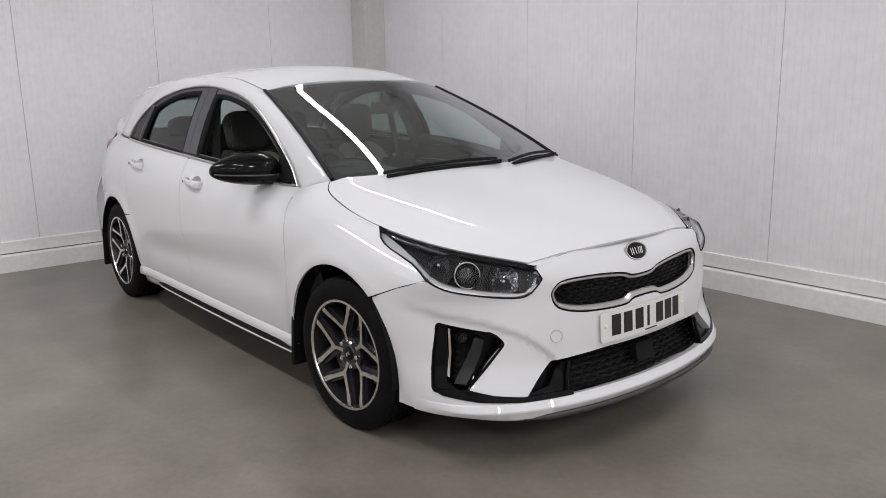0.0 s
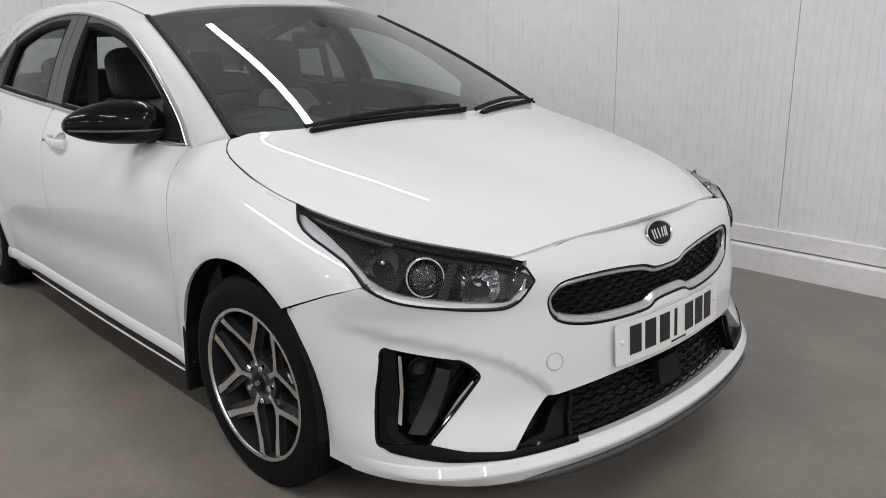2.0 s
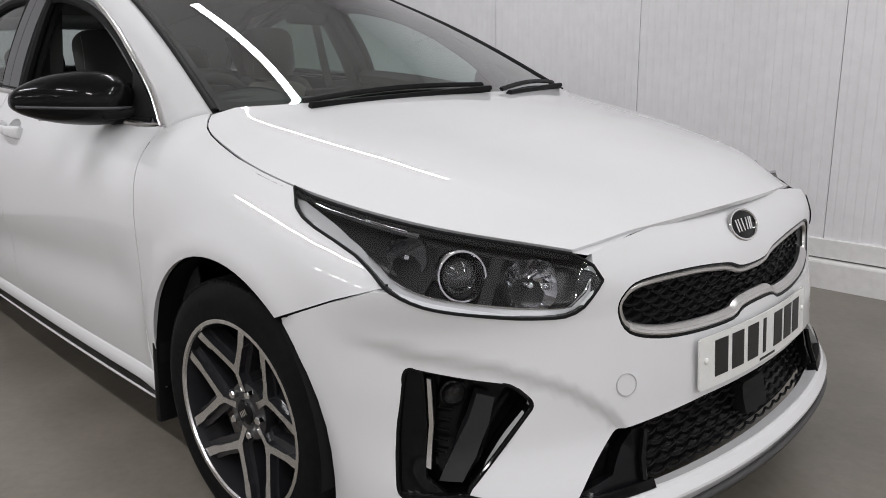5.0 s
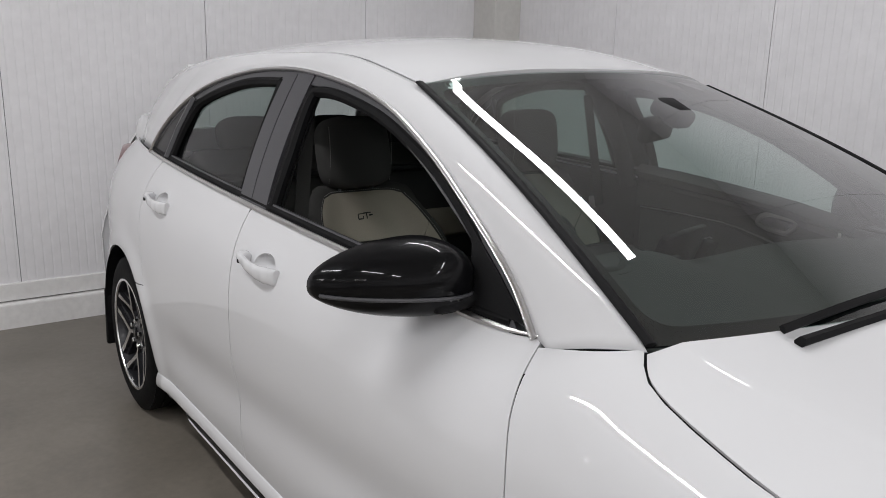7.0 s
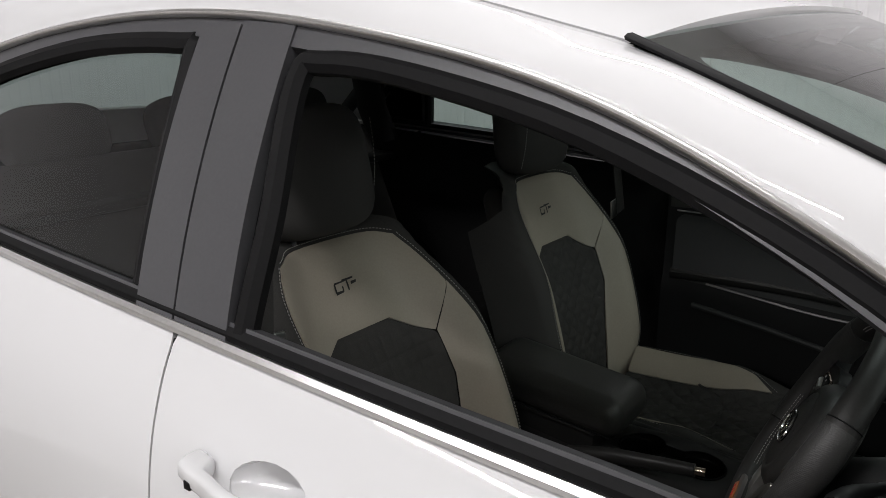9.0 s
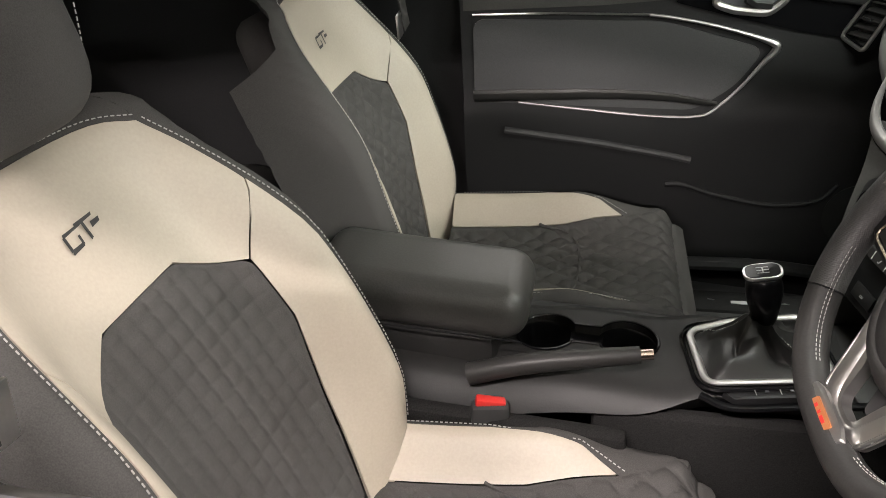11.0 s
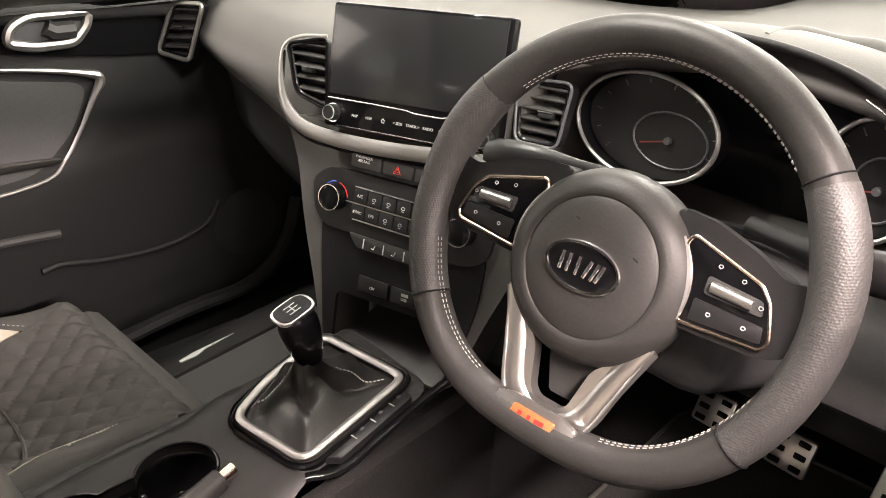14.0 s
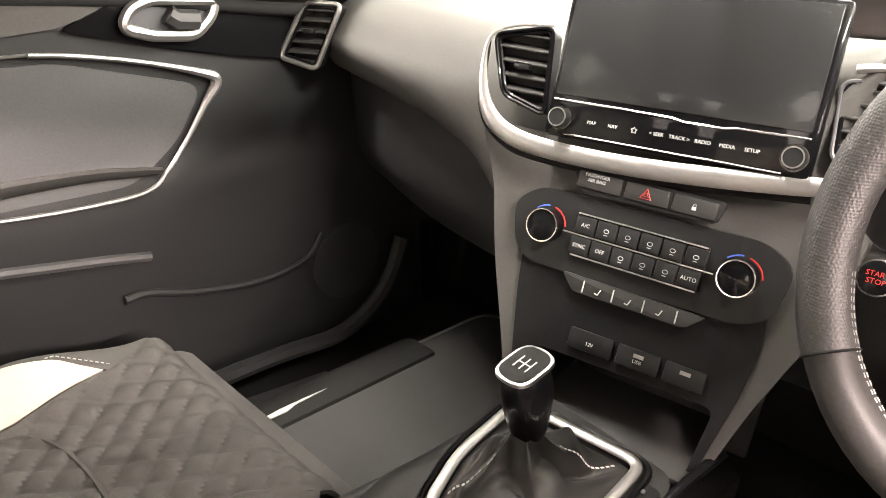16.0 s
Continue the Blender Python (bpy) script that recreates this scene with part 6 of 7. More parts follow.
for x in (-0.114, 0.116):
    part("display_knob", lathe([(0.0105, 0), (0.0105, 0.012), (0.0095, 0.0135), (0.0, 0.013)], 32, dm @ Matrix.Translation((x, -0.061, 0.008))), BTN, disp, "small round knob")
    part("knob_ring", lathe([(0.0125, 0), (0.0125, 0.004), (0.011, 0.004)], 32, dm @ Matrix.Translation((x, -0.061, 0.008)), False), CHROME, disp)
    part("knob_rim", lathe([(0.0100, 0.0125), (0.0096, 0.0142), (0.0086, 0.0142), (0.0084, 0.0125)], 32, dm @ Matrix.Translation((x, -0.061, 0.008)), False), SATIN, disp)


def span(poly, y):
    xs = sorted(a.x + (b.x - a.x) * (y - a.y) / (b.y - a.y) for a, b in zip(poly, poly[1:] + poly[:1]) if (a.y > y) != (b.y > y))
    return (xs[0], xs[-1]) if xs else (0, 0)


SLAT = mat("vent_slat", (0.030, 0.029, 0.028), 0.4, spec=0.3)


def vent(name, m, corners, n=5, frame_r=0.003, label="black slatted air vent with silver frame", tab=(0, 0), rim=None):
    """An air vent: dark box, thin frame, tilted slats and a thumb tab."""
    o = rounded(corners, 0.012)
    v = part(name, prism(o, 0.002, m @ Matrix.Translation((0, 0, -0.022))), DARKGAP, car, label)
    part("vent_wall", prism_wall(o, 0.022, m @ Matrix.Translation((0, 0, -0.022))), PLASTIC, v)
    part("vent_frame", tube([m @ V(q[0], q[1], 0) for q in o], frame_r, 8, True), rim or SILVER, v)
    part("vent_frame_inner", tube([m @ V(q[0], q[1], -0.003) for q in inset(o, frame_r + 0.0012)], 0.0026, 6, True), GLOSS, v)
    y0, y1 = min(q.y for q in o), max(q.y for q in o)
    for i in range(n):
        y = y0 + (i + 0.5) / n * (y1 - y0)
        a, b = span(o, y)
        part("slat", rbox(b - a - 0.005, 0.0028, 0.018, 0.001, m @ pose((a + b) / 2, y, -0.010, 24, 0, 0)), SLAT, v)
    part("vent_tab", rbox(0.019, 0.0075, 0.012, 0.0025, m @ Matrix.Translation((tab[0], tab[1], -0.001))), BTN, v)
    part("tab_edge", rbox(0.019, 0.001, 0.002, 0.0004, m @ Matrix.Translation((tab[0], tab[1] + 0.0035, 0.0048))), SATIN, v)
    return v


def prism_wall(o, d, m):
    bm = bmesh.new()
    lo, hi = [bm.verts.new(m @ V(q[0], q[1], 0)) for q in o], [bm.verts.new(m @ V(q[0], q[1], d)) for q in o]
    for i in range(len(o)):
        bm.faces.new((lo[i], lo[(i + 1) % len(o)], hi[(i + 1) % len(o)], hi[i]))
    return bm


vm = on_stack(0.205, 0.962, 0.006)
vent("air_vent", vm, [(-0.040, 0.034), (0.030, 0.050), (0.044, -0.044), (-0.014, -0.030)], 6, frame_r=0.002, tab=(0.004, 0.004), rim=GLOSS)
vm = on_stack(-0.138, 0.968, 0.004)
vent("air_vent", vm, [(-0.040, 0.036), (0.030, 0.040), (0.024, -0.036), (-0.030, -0.036)], 6, frame_r=0.002, tab=(0.004, 0.0), rim=GREYTRIM)
vent("air_vent", CABIN.inverted() @ basis((0.605, 0.688, 0.873), (0.453, -0.891, 0), (0.158, 0.081, 0.984)), [(-0.009, 0.044), (0.055, 0.043), (0.015, -0.058), (-0.052, -0.043)], 6, frame_r=0.0045)
dv = basis((0.674, -0.632, 0.985), (0.14, -0.985, 0), (0.22, 0, 1))
vent("air_vent", dv, [(-0.055, 0.054), (0.075, 0.050), (0.062, -0.050), (-0.068, -0.046)], 8, frame_r=0.0028, tab=(0.0, 0.008))
part("vent_foot", tube(curve([dv @ V(*q) for q in ((-0.067, -0.03, 0.0), (-0.064, -0.048, 0.002), (-0.03, -0.053, 0.003), (0.03, -0.055, 0.003), (0.062, -0.050, 0.0))], 6), lambda t: 0.003 + 0.003 * math.sin(math.pi * t), 8, flat=0.6, up=(-0.9, 0, 0.4)), SILVER, car, "satin silver vent foot")
# silver sweep below the display
sw = [stack(0.180, 1.012, 0.006), stack(0.225, 1.006, 0.007), stack(0.249, 0.990, 0.008), stack(0.245, 0.955, 0.010), stack(0.226, 0.917, 0.013), stack(0.192, 0.895, 0.016), stack(0.135, 0.888, 0.018), stack(0.03, 0.892, 0.019), stack(-0.11, 0.909, 0.018), stack(-0.17, 0.925, 0.014)]
part("silver_sweep", tube(curve(sw, 8), lambda t: 0.0026 + 0.0078 * smooth(0.22, 0.52, t) - 0.003 * smooth(0.8, 1.0, t), 10, flat=0.5, up=(-0.9, 0, 0.4)), SILVER, car, "satin silver dash sweep")
part("sweep_shadow", tube(curve([stack(0.252, 0.985, 0.004), stack(0.236, 0.915, 0.007), stack(0.195, 0.883, 0.009), stack(0.135, 0.876, 0.010), stack(0.03, 0.880, 0.010), stack(-0.11, 0.897, 0.010)], 8), 0.0035, 6), SEAL, car)
part("silver_sweep", tube(curve([stack(-0.105, 1.012, 0.010), stack(-0.15, 1.022, 0.008), stack(-0.200, 1.040, 0.002)], 6), 0.004, 8), SATIN, car)

# instrument binnacle
hood_line = curve([(0.70, -0.112, 0.955), (0.70, -0.150, 1.035), (0.70, -0.256, 1.082), (0.70, -0.36, 1.090), (0.70, -0.449, 1.078), (0.70, -0.514, 1.047), (0.70, -0.538, 1.008), (0.70, -0.530, 0.955)], 6)
part("instrument_hood", tube(hood_line, lambda t: 0.003 + 0.0015 * math.sin(math.pi * t), 10), PLASTIC, car, "dark instrument hood edge")
part("hood_line", tube([p + V(-0.006, 0.004 if p.y > -0.35 else 0.004, -0.008) for p in hood_line[26:40]], 0.0010, 6), CHROME, car, "thin chrome hood line")
bm = bmesh.new()
near = [bm.verts.new(p) for p in hood_line]
far = [bm.verts.new(V(0.80, p.y * 0.94 - 0.02, 0.985 + (p.z - 0.985) * 0.8)) for p in hood_line]
for i in range(len(near) - 1):
    bm.faces.new((near[i], near[i + 1], far[i + 1], far[i]))
part("binnacle_wall", bm, PLASTIC, car)
inst = part("instrument_panel", rbox(0.02, 0.40, 0.17, 0.01, pose(0.790, -0.330, 0.975, 0, -12, 0)), GLOSS, car, "black instrument panel with two ringed dials")
NEEDLE = mat("needle_red", (0.14, 0.015, 0.01), 0.5)
for yc, zc, ry, rz in ((-0.244, 0.972, 0.090, 0.058), (-0.481, 0.985, 0.046, 0.056)):
    m = basis((0.722, yc, zc), (0.0, -1, 0), (0.16, 0, 0.98))
    ov = [(ry * math.cos(2 * math.pi * i / 48), rz * math.sin(2 * math.pi * i / 48)) for i in range(48)]
    part("dial_face", prism([(q[0] * 0.97, q[1] * 0.97) for q in ov], 0.002, m @ Matrix.Translation((0, 0, -0.022))), BTN, inst)
    part("dial_wall", prism_wall(ov, 0.022, m @ Matrix.Translation((0, 0, -0.022))), GLOSS, inst)
    part("dial_ring", tube([m @ V(*q, 0) for q in ov], 0.0026, 8, True), SATIN, inst, "bright dial ring")
    cm = m @ Matrix.Translation((0.024 if yc > -0.3 else 0.004, -0.010, -0.019))
    k = ry / rz if ry > rz else 0.82
    part("dial_inner", tube([cm @ V(k * 0.030 * math.cos(radians(a)), 0.030 * math.sin(radians(a)), 0) for a in range(0, 360, 12)], 0.0014, 5, True), GREYTRIM, inst)
    part("dial_hub", lathe([(0.004, 0), (0.004, 0.006), (0.0, 0.006)], 20, cm), GREYTRIM, inst)
    part("needle", rbox(0.034, 0.0016, 0.001, 0, cm @ pose(-0.017, -0.005, 0.004, 0, 0, 16)), NEEDLE, inst)
    for q in range(12):
        a = radians(225 - q * 270 / 11)
        part("dial_tick", rbox(0.005 if q % 2 else 0.008, 0.0011, 0.0006, 0, m @ Matrix.Translation((ry * 0.84 * math.cos(a), rz * 0.84 * math.sin(a), -0.0195)) @ pose(0, 0, 0, 0, 0, math.degrees(a))), DISC, inst)
part("binnacle_edge", tube(curve([(0.69, -0.118, 0.945), (0.69, -0.17, 0.905), (0.69, -0.245, 0.888), (0.69, -0.33, 0.905), (0.69, -0.42, 0.915), (0.69, -0.49, 0.915), (0.69, -0.535, 0.945)], 6), 0.006, 8), GLOSS, car)


def dash_h(x, y):
    u = (y + 0.74) / 1.52
    best = min((dash(u, j / 40) for j in range(0, 20)), key=lambda q: abs(q.x - x))
    return best.z


roll = [V(x, y, dash_h(x, y) + 0.002) for x, y in ((0.755, -0.345), (0.800, -0.352), (0.822, -0.385), (0.812, -0.435), (0.780, -0.51), (0.742, -0.58), (0.715, -0.64), (0.70, -0.70))]
part("hood_roll", tube(curve(roll, 5), lambda t: 0.004 + 0.006 * smooth(0, 0.3, t), 10), SOFT, car, "padded roll over the instruments")
for d in (0.018, 0.024):
    rl = curve([V(p.x + d, p.y + d * 0.3, dash_h(p.x + d, p.y + d * 0.3) + 0.0015) for p in roll], 4)
    part("roll_seam", tube(rl, 0.0008, 4), SEAL, car)

# switches by the driver's knee
km_ = basis((0.645, -0.622, 0.905), (0.06, -0.985, 0.14), (0.30, 0, 0.95))
swp = part("switch_panel", prism(rounded([(-0.060, 0.020), (0.046, 0.020), (0.064, 0.004), (0.062, -0.012), (0.046, -0.022), (-0.060, -0.020)], 0.008), 0.010, km_, 0.002), BTN, car, "black panel of small switches")
for i in range(4):
    part("switch_key", rbox(0.0215, 0.036, 0.004, 0.002, km_ @ Matrix.Translation((-0.0475 + i * 0.0235, 0, 0.0105))), BTN, swp)
    part("switch_divider", rbox(0.0010, 0.026, 0.001, 0, km_ @ Matrix.Translation((-0.036 + i * 0.0235, 0.003, 0.0125))), SATIN, swp, smooth=False)
    part("switch_mark", rbox(0.008, 0.0012, 0.0006, 0, km_ @ Matrix.Translation((-0.0475 + i * 0.0235, -0.003, 0.0128))), PRINT, swp, smooth=False)
    if i:
        part("switch_mark", tube([km_ @ V(-0.0475 + i * 0.0235 + 0.003 * math.cos(a), 0.006 + 0.0024 * math.sin(a), 0.0128) for a in (0, 1, 2, 3, 4, 5)], 0.0007, 4, True), PRINT, swp)
part("dimmer_wheel", lathe([(0.007, -0.004), (0.007, 0.004), (0, 0.004)], 20, km_ @ Matrix.Translation((0.046, -0.001, 0.009)) @ Euler((0, radians(90), 0)).to_matrix().to_4x4()), SATIN, swp, "small ribbed roller")
part("knee_panel", rbox(0.03, 0.40, 0.13, 0.02, pose(0.695, -0.52, 0.845, 0, 24, 4)), TRIM, car, "black knee panel")

# ---------- steering wheel ----------
WC, WU = V(0.467, -0.383, 0.963), V(0.399, 0, 0.917)
wm = basis(WC, (0.1275, -0.990, -0.0556), WU)          # x towards the driver's right, y up, z to the driver
WN = V(*wm.col[2][:3])


def rim_r(a):
    """Rim radius, with a flattened foot."""
    d = abs((a - 270 + 180) % 360 - 180)
    return 0.1715 - 0.015 * math.exp(-(d / 28) ** 2)


def rim_at(a, out=0.0, up=-0.012):
    r = rim_r(a) + out
    return wm @ V(r * math.cos(radians(a)), r * math.sin(radians(a)), up)


def thumb(a):
    return 0.0165 + 0.0022 * (math.exp(-((a - 22) / 14) ** 2) + math.exp(-((a - 158) / 14) ** 2))


rim_pts = [rim_at(a) for a in range(0, 360, 4)]
wheel_r = part("steering_wheel", tube(rim_pts, lambda t: thumb(t * 356), 16, True, flat=1.12, up=WN), LEATHER, car, "black leather flat-bottomed steering wheel", sharp=180)
PERF = mat("perforated_leather", (0.034, 0.033, 0.032), 0.5, grain=0.2, size=900, bump=0.2)
nt = PERF.node_tree
vo = nt.nodes.new("ShaderNodeTexVoronoi")
vo.inputs["Scale"].default_value = 520
vo.inputs["Randomness"].default_value = 0.25
tcn = nt.nodes.new("ShaderNodeTexCoord")
nt.links.new(tcn.outputs["Object"], vo.inputs["Vector"])
bpn = nt.nodes.new("ShaderNodeBump")
bpn.inputs["Strength"].default_value, bpn.inputs["Distance"].default_value = 0.55, 0.0006
nt.links.new(vo.outputs["Distance"], bpn.inputs["Height"])
nt.links.new(bpn.outputs["Normal"], nt.nodes["Principled BSDF"].inputs["Normal"])
for a0, a1 in ((328, 396), (146, 214)):
    g = [rim_at(a) for a in range(a0, a1 + 1, 4)]
    part("grip", tube(g, lambda t, a0=a0: thumb((a0 + 68 * t) % 360) + 0.0006, 16, flat=1.12, up=WN), PERF, wheel_r, "perforated leather grip")
for a in (38, 146, 214, 328):
    c = rim_at(a)
    rad = (c - (wm @ V(0, 0, -0.012))).normalized()
    part("rim_joint", tube([c + rad * 0.0172 * math.cos(b) + WN * 0.0192 * math.sin(b) for b in [2 * math.pi * i / 20 for i in range(20)]], 0.0009, 4, True), SEAL, wheel_r)
for a0, a1 in ((42, 142), (150, 160), (196, 248), (292, 344)):
    for k, out in ((0, -0.0158), (1, -0.0168)):
        stitched("stitching", [(a, 0) for a in range(a0, a1, 4)], lambda a, b, out=out, k=k: rim_at(a, out, -0.0055 - 0.0035 * k), wheel_r, 0.005, 0.00045)
HC = wm @ Matrix.Translation((0, -0.013, -0.020))
hub = part("airbag_cover", lathe([(r * 1.09, h) for r, h in [(0.064, -0.040), (0.073, -0.020), (0.0745, -0.004), (0.072, 0.008), (0.066, 0.016), (0.058, 0.0205), (0.0535, 0.0215), (0.0520, 0.0200), (0.0505, 0.0215), (0.03, 0.0235), (0.0, 0.0242)]], 64, HC), LEATHER, wheel_r, "round black airbag cover", sharp=60)
for x, y in ((-0.02, 0.033), (0.034, 0.020)):
    part("cover_mark", rbox(0.007, 0.0012, 0.0004, 0, HC @ Matrix.Translation((x, y, 0.0228)) @ pose(0, 0, 0, 0, 0, -20)), SEAL, wheel_r)
badge("wheel_badge", HC @ Matrix.Translation((-0.003, -0.001, 0.0225)), 0.064, wheel_r)
wp = wm @ Matrix.Translation((0, 0, -0.010))
for s in (-1, 1):
    fl = lambda pts: [(s * q[0], q[1]) for q in pts][::s]
    part("spoke", prism(rounded(fl([(0.045, 0.056), (0.075, 0.054), (0.112, 0.043), (0.136, 0.031), (0.162, 0.036), (0.166, -0.006), (0.150, -0.022), (0.136, -0.027), (0.070, -0.030), (0.05, -0.02)]), 0.008), 0.018, wp @ Matrix.Translation((0, 0, -0.021)), 0.003), BTN, wheel_r, "dark satin spoke")
    arc = [(0.0765 * math.cos(radians(a)), -0.013 + 0.0765 * math.sin(radians(a))) for a in (-8, 8, 22, 36)]
    pad = rounded(fl(arc + [(0.066, 0.040), (0.123, 0.023), (0.132, 0.013), (0.141, -0.013), (0.137, -0.020), (0.080, -0.024)]), 0.004)
    part("button_pad", prism(pad, 0.006, wp @ Matrix.Translation((0, 0, -0.006)), 0.0015), GLOSS, wheel_r, "gloss black thumb button pad")
    part("pad_edge", tube([wp @ V(q[0], q[1], -0.0008) for q in pad], 0.0017, 8, True), COPPER, wheel_r, "bright pad outline")
    inn = [wp @ V(s * 0.0758 * math.cos(radians(a)), -0.013 + 0.0758 * math.sin(radians(a)), -0.0005) for a in range(-8, 44, 6)]
    part("pad_edge", tube(inn, lambda t: 0.0016 + 0.0014 * math.sin(math.pi * t), 8), SILVER, wheel_r)
    part("button_strip", prism(rounded(fl([(0.082, -0.003), (0.134, -0.004), (0.136, -0.016), (0.083, -0.020)]), 0.002), 0.0012, wp @ Matrix.Translation((0, 0, 0.0000)), 0.0004), BTN, wheel_r)
    part("roller_recess", prism(rounded(fl([(0.086, 0.016), (0.128, 0.013), (0.131, 0.002), (0.087, 0.002)]), 0.003), 0.0008, wp), DARKGAP, wheel_r)
    part("thumb_roller", tube([wp @ V(s * 0.091, 0.0090, 0.0012), wp @ V(s * 0.122, 0.0075, 0.0012)], 0.0044, 14), SATIN, wheel_r, "silver thumb roller")
    for x, y in ((0.092, 0.025), (0.111, 0.021), (0.096, -0.011), (0.122, -0.010), (0.128, 0.008)):
        mk = [wp @ V(s * x + 0.0017 * math.cos(a), y + 0.0015 * math.sin(a), 0.0014) for a in (0, 1.2, 2.4, 3.6, 4.8)]
        part("pad_mark", tube(mk, 0.0004, 4, True), PRINT, wheel_r)
SPOKEM = mat("dark_satin_silver", (0.56, 0.54, 0.52), 0.28, 0.95)
U = [(-0.066, -0.052), (-0.041, -0.138), (-0.026, -0.152), (0.026, -0.152), (0.041, -0.138), (0.066, -0.052), (0.044, -0.074), (0.027, -0.092), (0.018, -0.128), (0.011, -0.134), (-0.011, -0.134), (-0.018, -0.128), (-0.027, -0.092), (-0.044, -0.074)]
part("lower_spoke", prism(rounded(U, 0.006), 0.012, wp @ Matrix.Translation((0, 0, -0.016)), 0.004), SPOKEM, wheel_r, "satin silver lower spoke")
for s in (-1, 1):
    part("spoke_arm", tube(curve([wp @ V(s * q[0], q[1], -0.006) for q in ((0.063, -0.054), (0.047, -0.094), (0.034, -0.131), (0.018, -0.145), (0.0, -0.147))], 6), lambda t: 0.0115 - 0.004 * abs(t - 0.45), 12, flat=0.5, up=WN), SPOKEM, wheel_r, "rounded satin silver spoke arm")
    part("spoke_edge", tube(curve([wp @ V(s * q[0], q[1], q[2]) for q in ((0.068, -0.054, -0.004), (0.055, -0.096, -0.003), (0.042, -0.137, -0.003), (0.030, -0.151, -0.004))], 6), lambda t: 0.0014 + 0.0012 * t, 8), SATIN, wheel_r)
part("spoke_gap", prism(rounded([(-0.026, -0.090), (-0.012, -0.131), (0.012, -0.131), (0.026, -0.090)], 0.004), 0.002, wp @ Matrix.Translation((0, 0, -0.030))), DARKGAP, wheel_r)
fm = wp @ Matrix.Translation((0, -0.1465, 0.0115)) @ pose(0, 0, 0, -12, 0, 0)
part("lower_spoke_foot", prism(rounded([(-0.041, 0.008), (-0.028, -0.011), (0.028, -0.011), (0.041, 0.008), (0.024, 0.013), (-0.024, 0.013)], 0.005), 0.006, fm @ Matrix.Translation((0, 0, -0.006)), 0.002), SILVER, wheel_r, "satin silver spoke foot")
tab = part("wheel_tab", prism(rounded([(-0.021, -0.0058), (0.019, -0.0058), (0.021, 0.0058), (-0.019, 0.0058)], 0.002), 0.0016, fm @ Matrix.Translation((0, 0.000, 0.0002)), 0.0005), ORANGE, wheel_r, "small orange metal tab")
for x, w in ((-0.011, 0.004), (-0.002, 0.003), (0.008, 0.009)):
    part("tab_mark", rbox(w, 0.0036, 0.0004, 0, fm @ Matrix.Translation((x, 0.0, 0.0020))), REDP, tab, smooth=False)
part("column_shroud", rbox(0.20, 0.15, 0.12, 0.035, pose(0.625, -0.40, 0.852, 0, 24, 0), 4), TRIM, car, "black steering column shroud")
part("column_tube", lathe([(0.045, 0), (0.045, 0.10)], 24, Matrix.Translation((0.51, -0.385, 0.878)) @ Euler((0, radians(66), 0)).to_matrix().to_4x4()), TRIM, car)
for s, a, b, c in ((-1, V(0.60, -0.320, 0.965), V(0.565, -0.245, 0.972), V(0.548, -0.180, 0.966)), (1, V(0.60, -0.440, 0.965), V(0.565, -0.520, 0.978), V(0.550, -0.585, 0.992))):
    stl = part("stalk", tube(curve([a, b, c], 5), lambda t: 0.009 + 0.0075 * smooth(0.25, 0.7, t) - 0.005 * smooth(0.92, 1, t), 14, flat=0.68, up=WN), BTN, car, "black control stalk with pale symbols")
    d = (c - b).normalized()
    sm_ = basis(c, -s * d, WU)
    for i in range(4):
        q = sm_ @ V(s * (0.010 + 0.017 * i), 0.002, 0.0120)
        part("stalk_mark", tube([q + (sm_.to_3x3() @ V(0.003 * math.cos(k * 1.05), 0.0028 * math.sin(k * 1.05), 0)) for k in range(6)], 0.0006, 4, True), PRINT, stl)
part("start_button", lathe([(0.015, 0), (0.015, 0.006), (0.012, 0.007), (0, 0.007)], 28, on_stack(-0.180, 0.848, 0.012)), GLOSS, car, "round start button with chrome ring")
part("start_ring", lathe([(0.0165, 0), (0.0165, 0.006), (0.015, 0.006)], 28, on_stack(-0.180, 0.848, 0.012), False), CHROME, car)
text("start_word", "START\nSTOP", 0.0065, on_stack(-0.180, 0.848, 0.0195), REDP, car)

# ---------- centre console ----------
def con_z(x, y=0.0):
    side = max(0, abs(y + 0.012) - 0.075) if y > 0 else max(0, -y - 0.090)
    return 0.575 + 0.02 * smooth(0.0, 0.2, x) + 0.018 * smooth(0.28, 0.36, x) + 0.016 * smooth(0.36, 0.54, x) - 14 * side ** 2


con_o = rounded([(-0.30, 0.085), (0.28, 0.085), (0.36, 0.105), (0.54, 0.105), (0.54, -0.106), (0.36, -0.112), (0.26, -0.135), (0.02, -0.150), (-0.30, -0.120)], 0.03)
WELL_R, WELL_X = 0.047, (0.118, 0.242)
wells = [[(WELL_X[0] + WELL_R * math.cos(radians(a)), 0.002 + WELL_R * math.sin(radians(a))) for a in range(28, 333, 8)] + [(WELL_X[1] + WELL_R * math.cos(radians(a)), 0.002 + WELL_R * math.sin(radians(a))) for a in range(-152, 153, 8)]]
cons = sheet("centre_console", con_o, lambda x, y: V(x, y, con_z(x, y)), 0.02, CONS, car, holes=wells, thick=0.05, label="soft grey centre console", mid=V(0.2, 0, 0))
part("console_side", rbox(0.92, 0.03, 0.30, 0.012, pose(0.14, 0.088, 0.425, -6, -2, 0)), TRIM, cons, "dark console side")
part("console_side", rbox(0.58, 0.03, 0.27, 0.012, pose(-0.03, -0.136, 0.405, 8, -2, 0)), CARPET, cons, "dark console side")
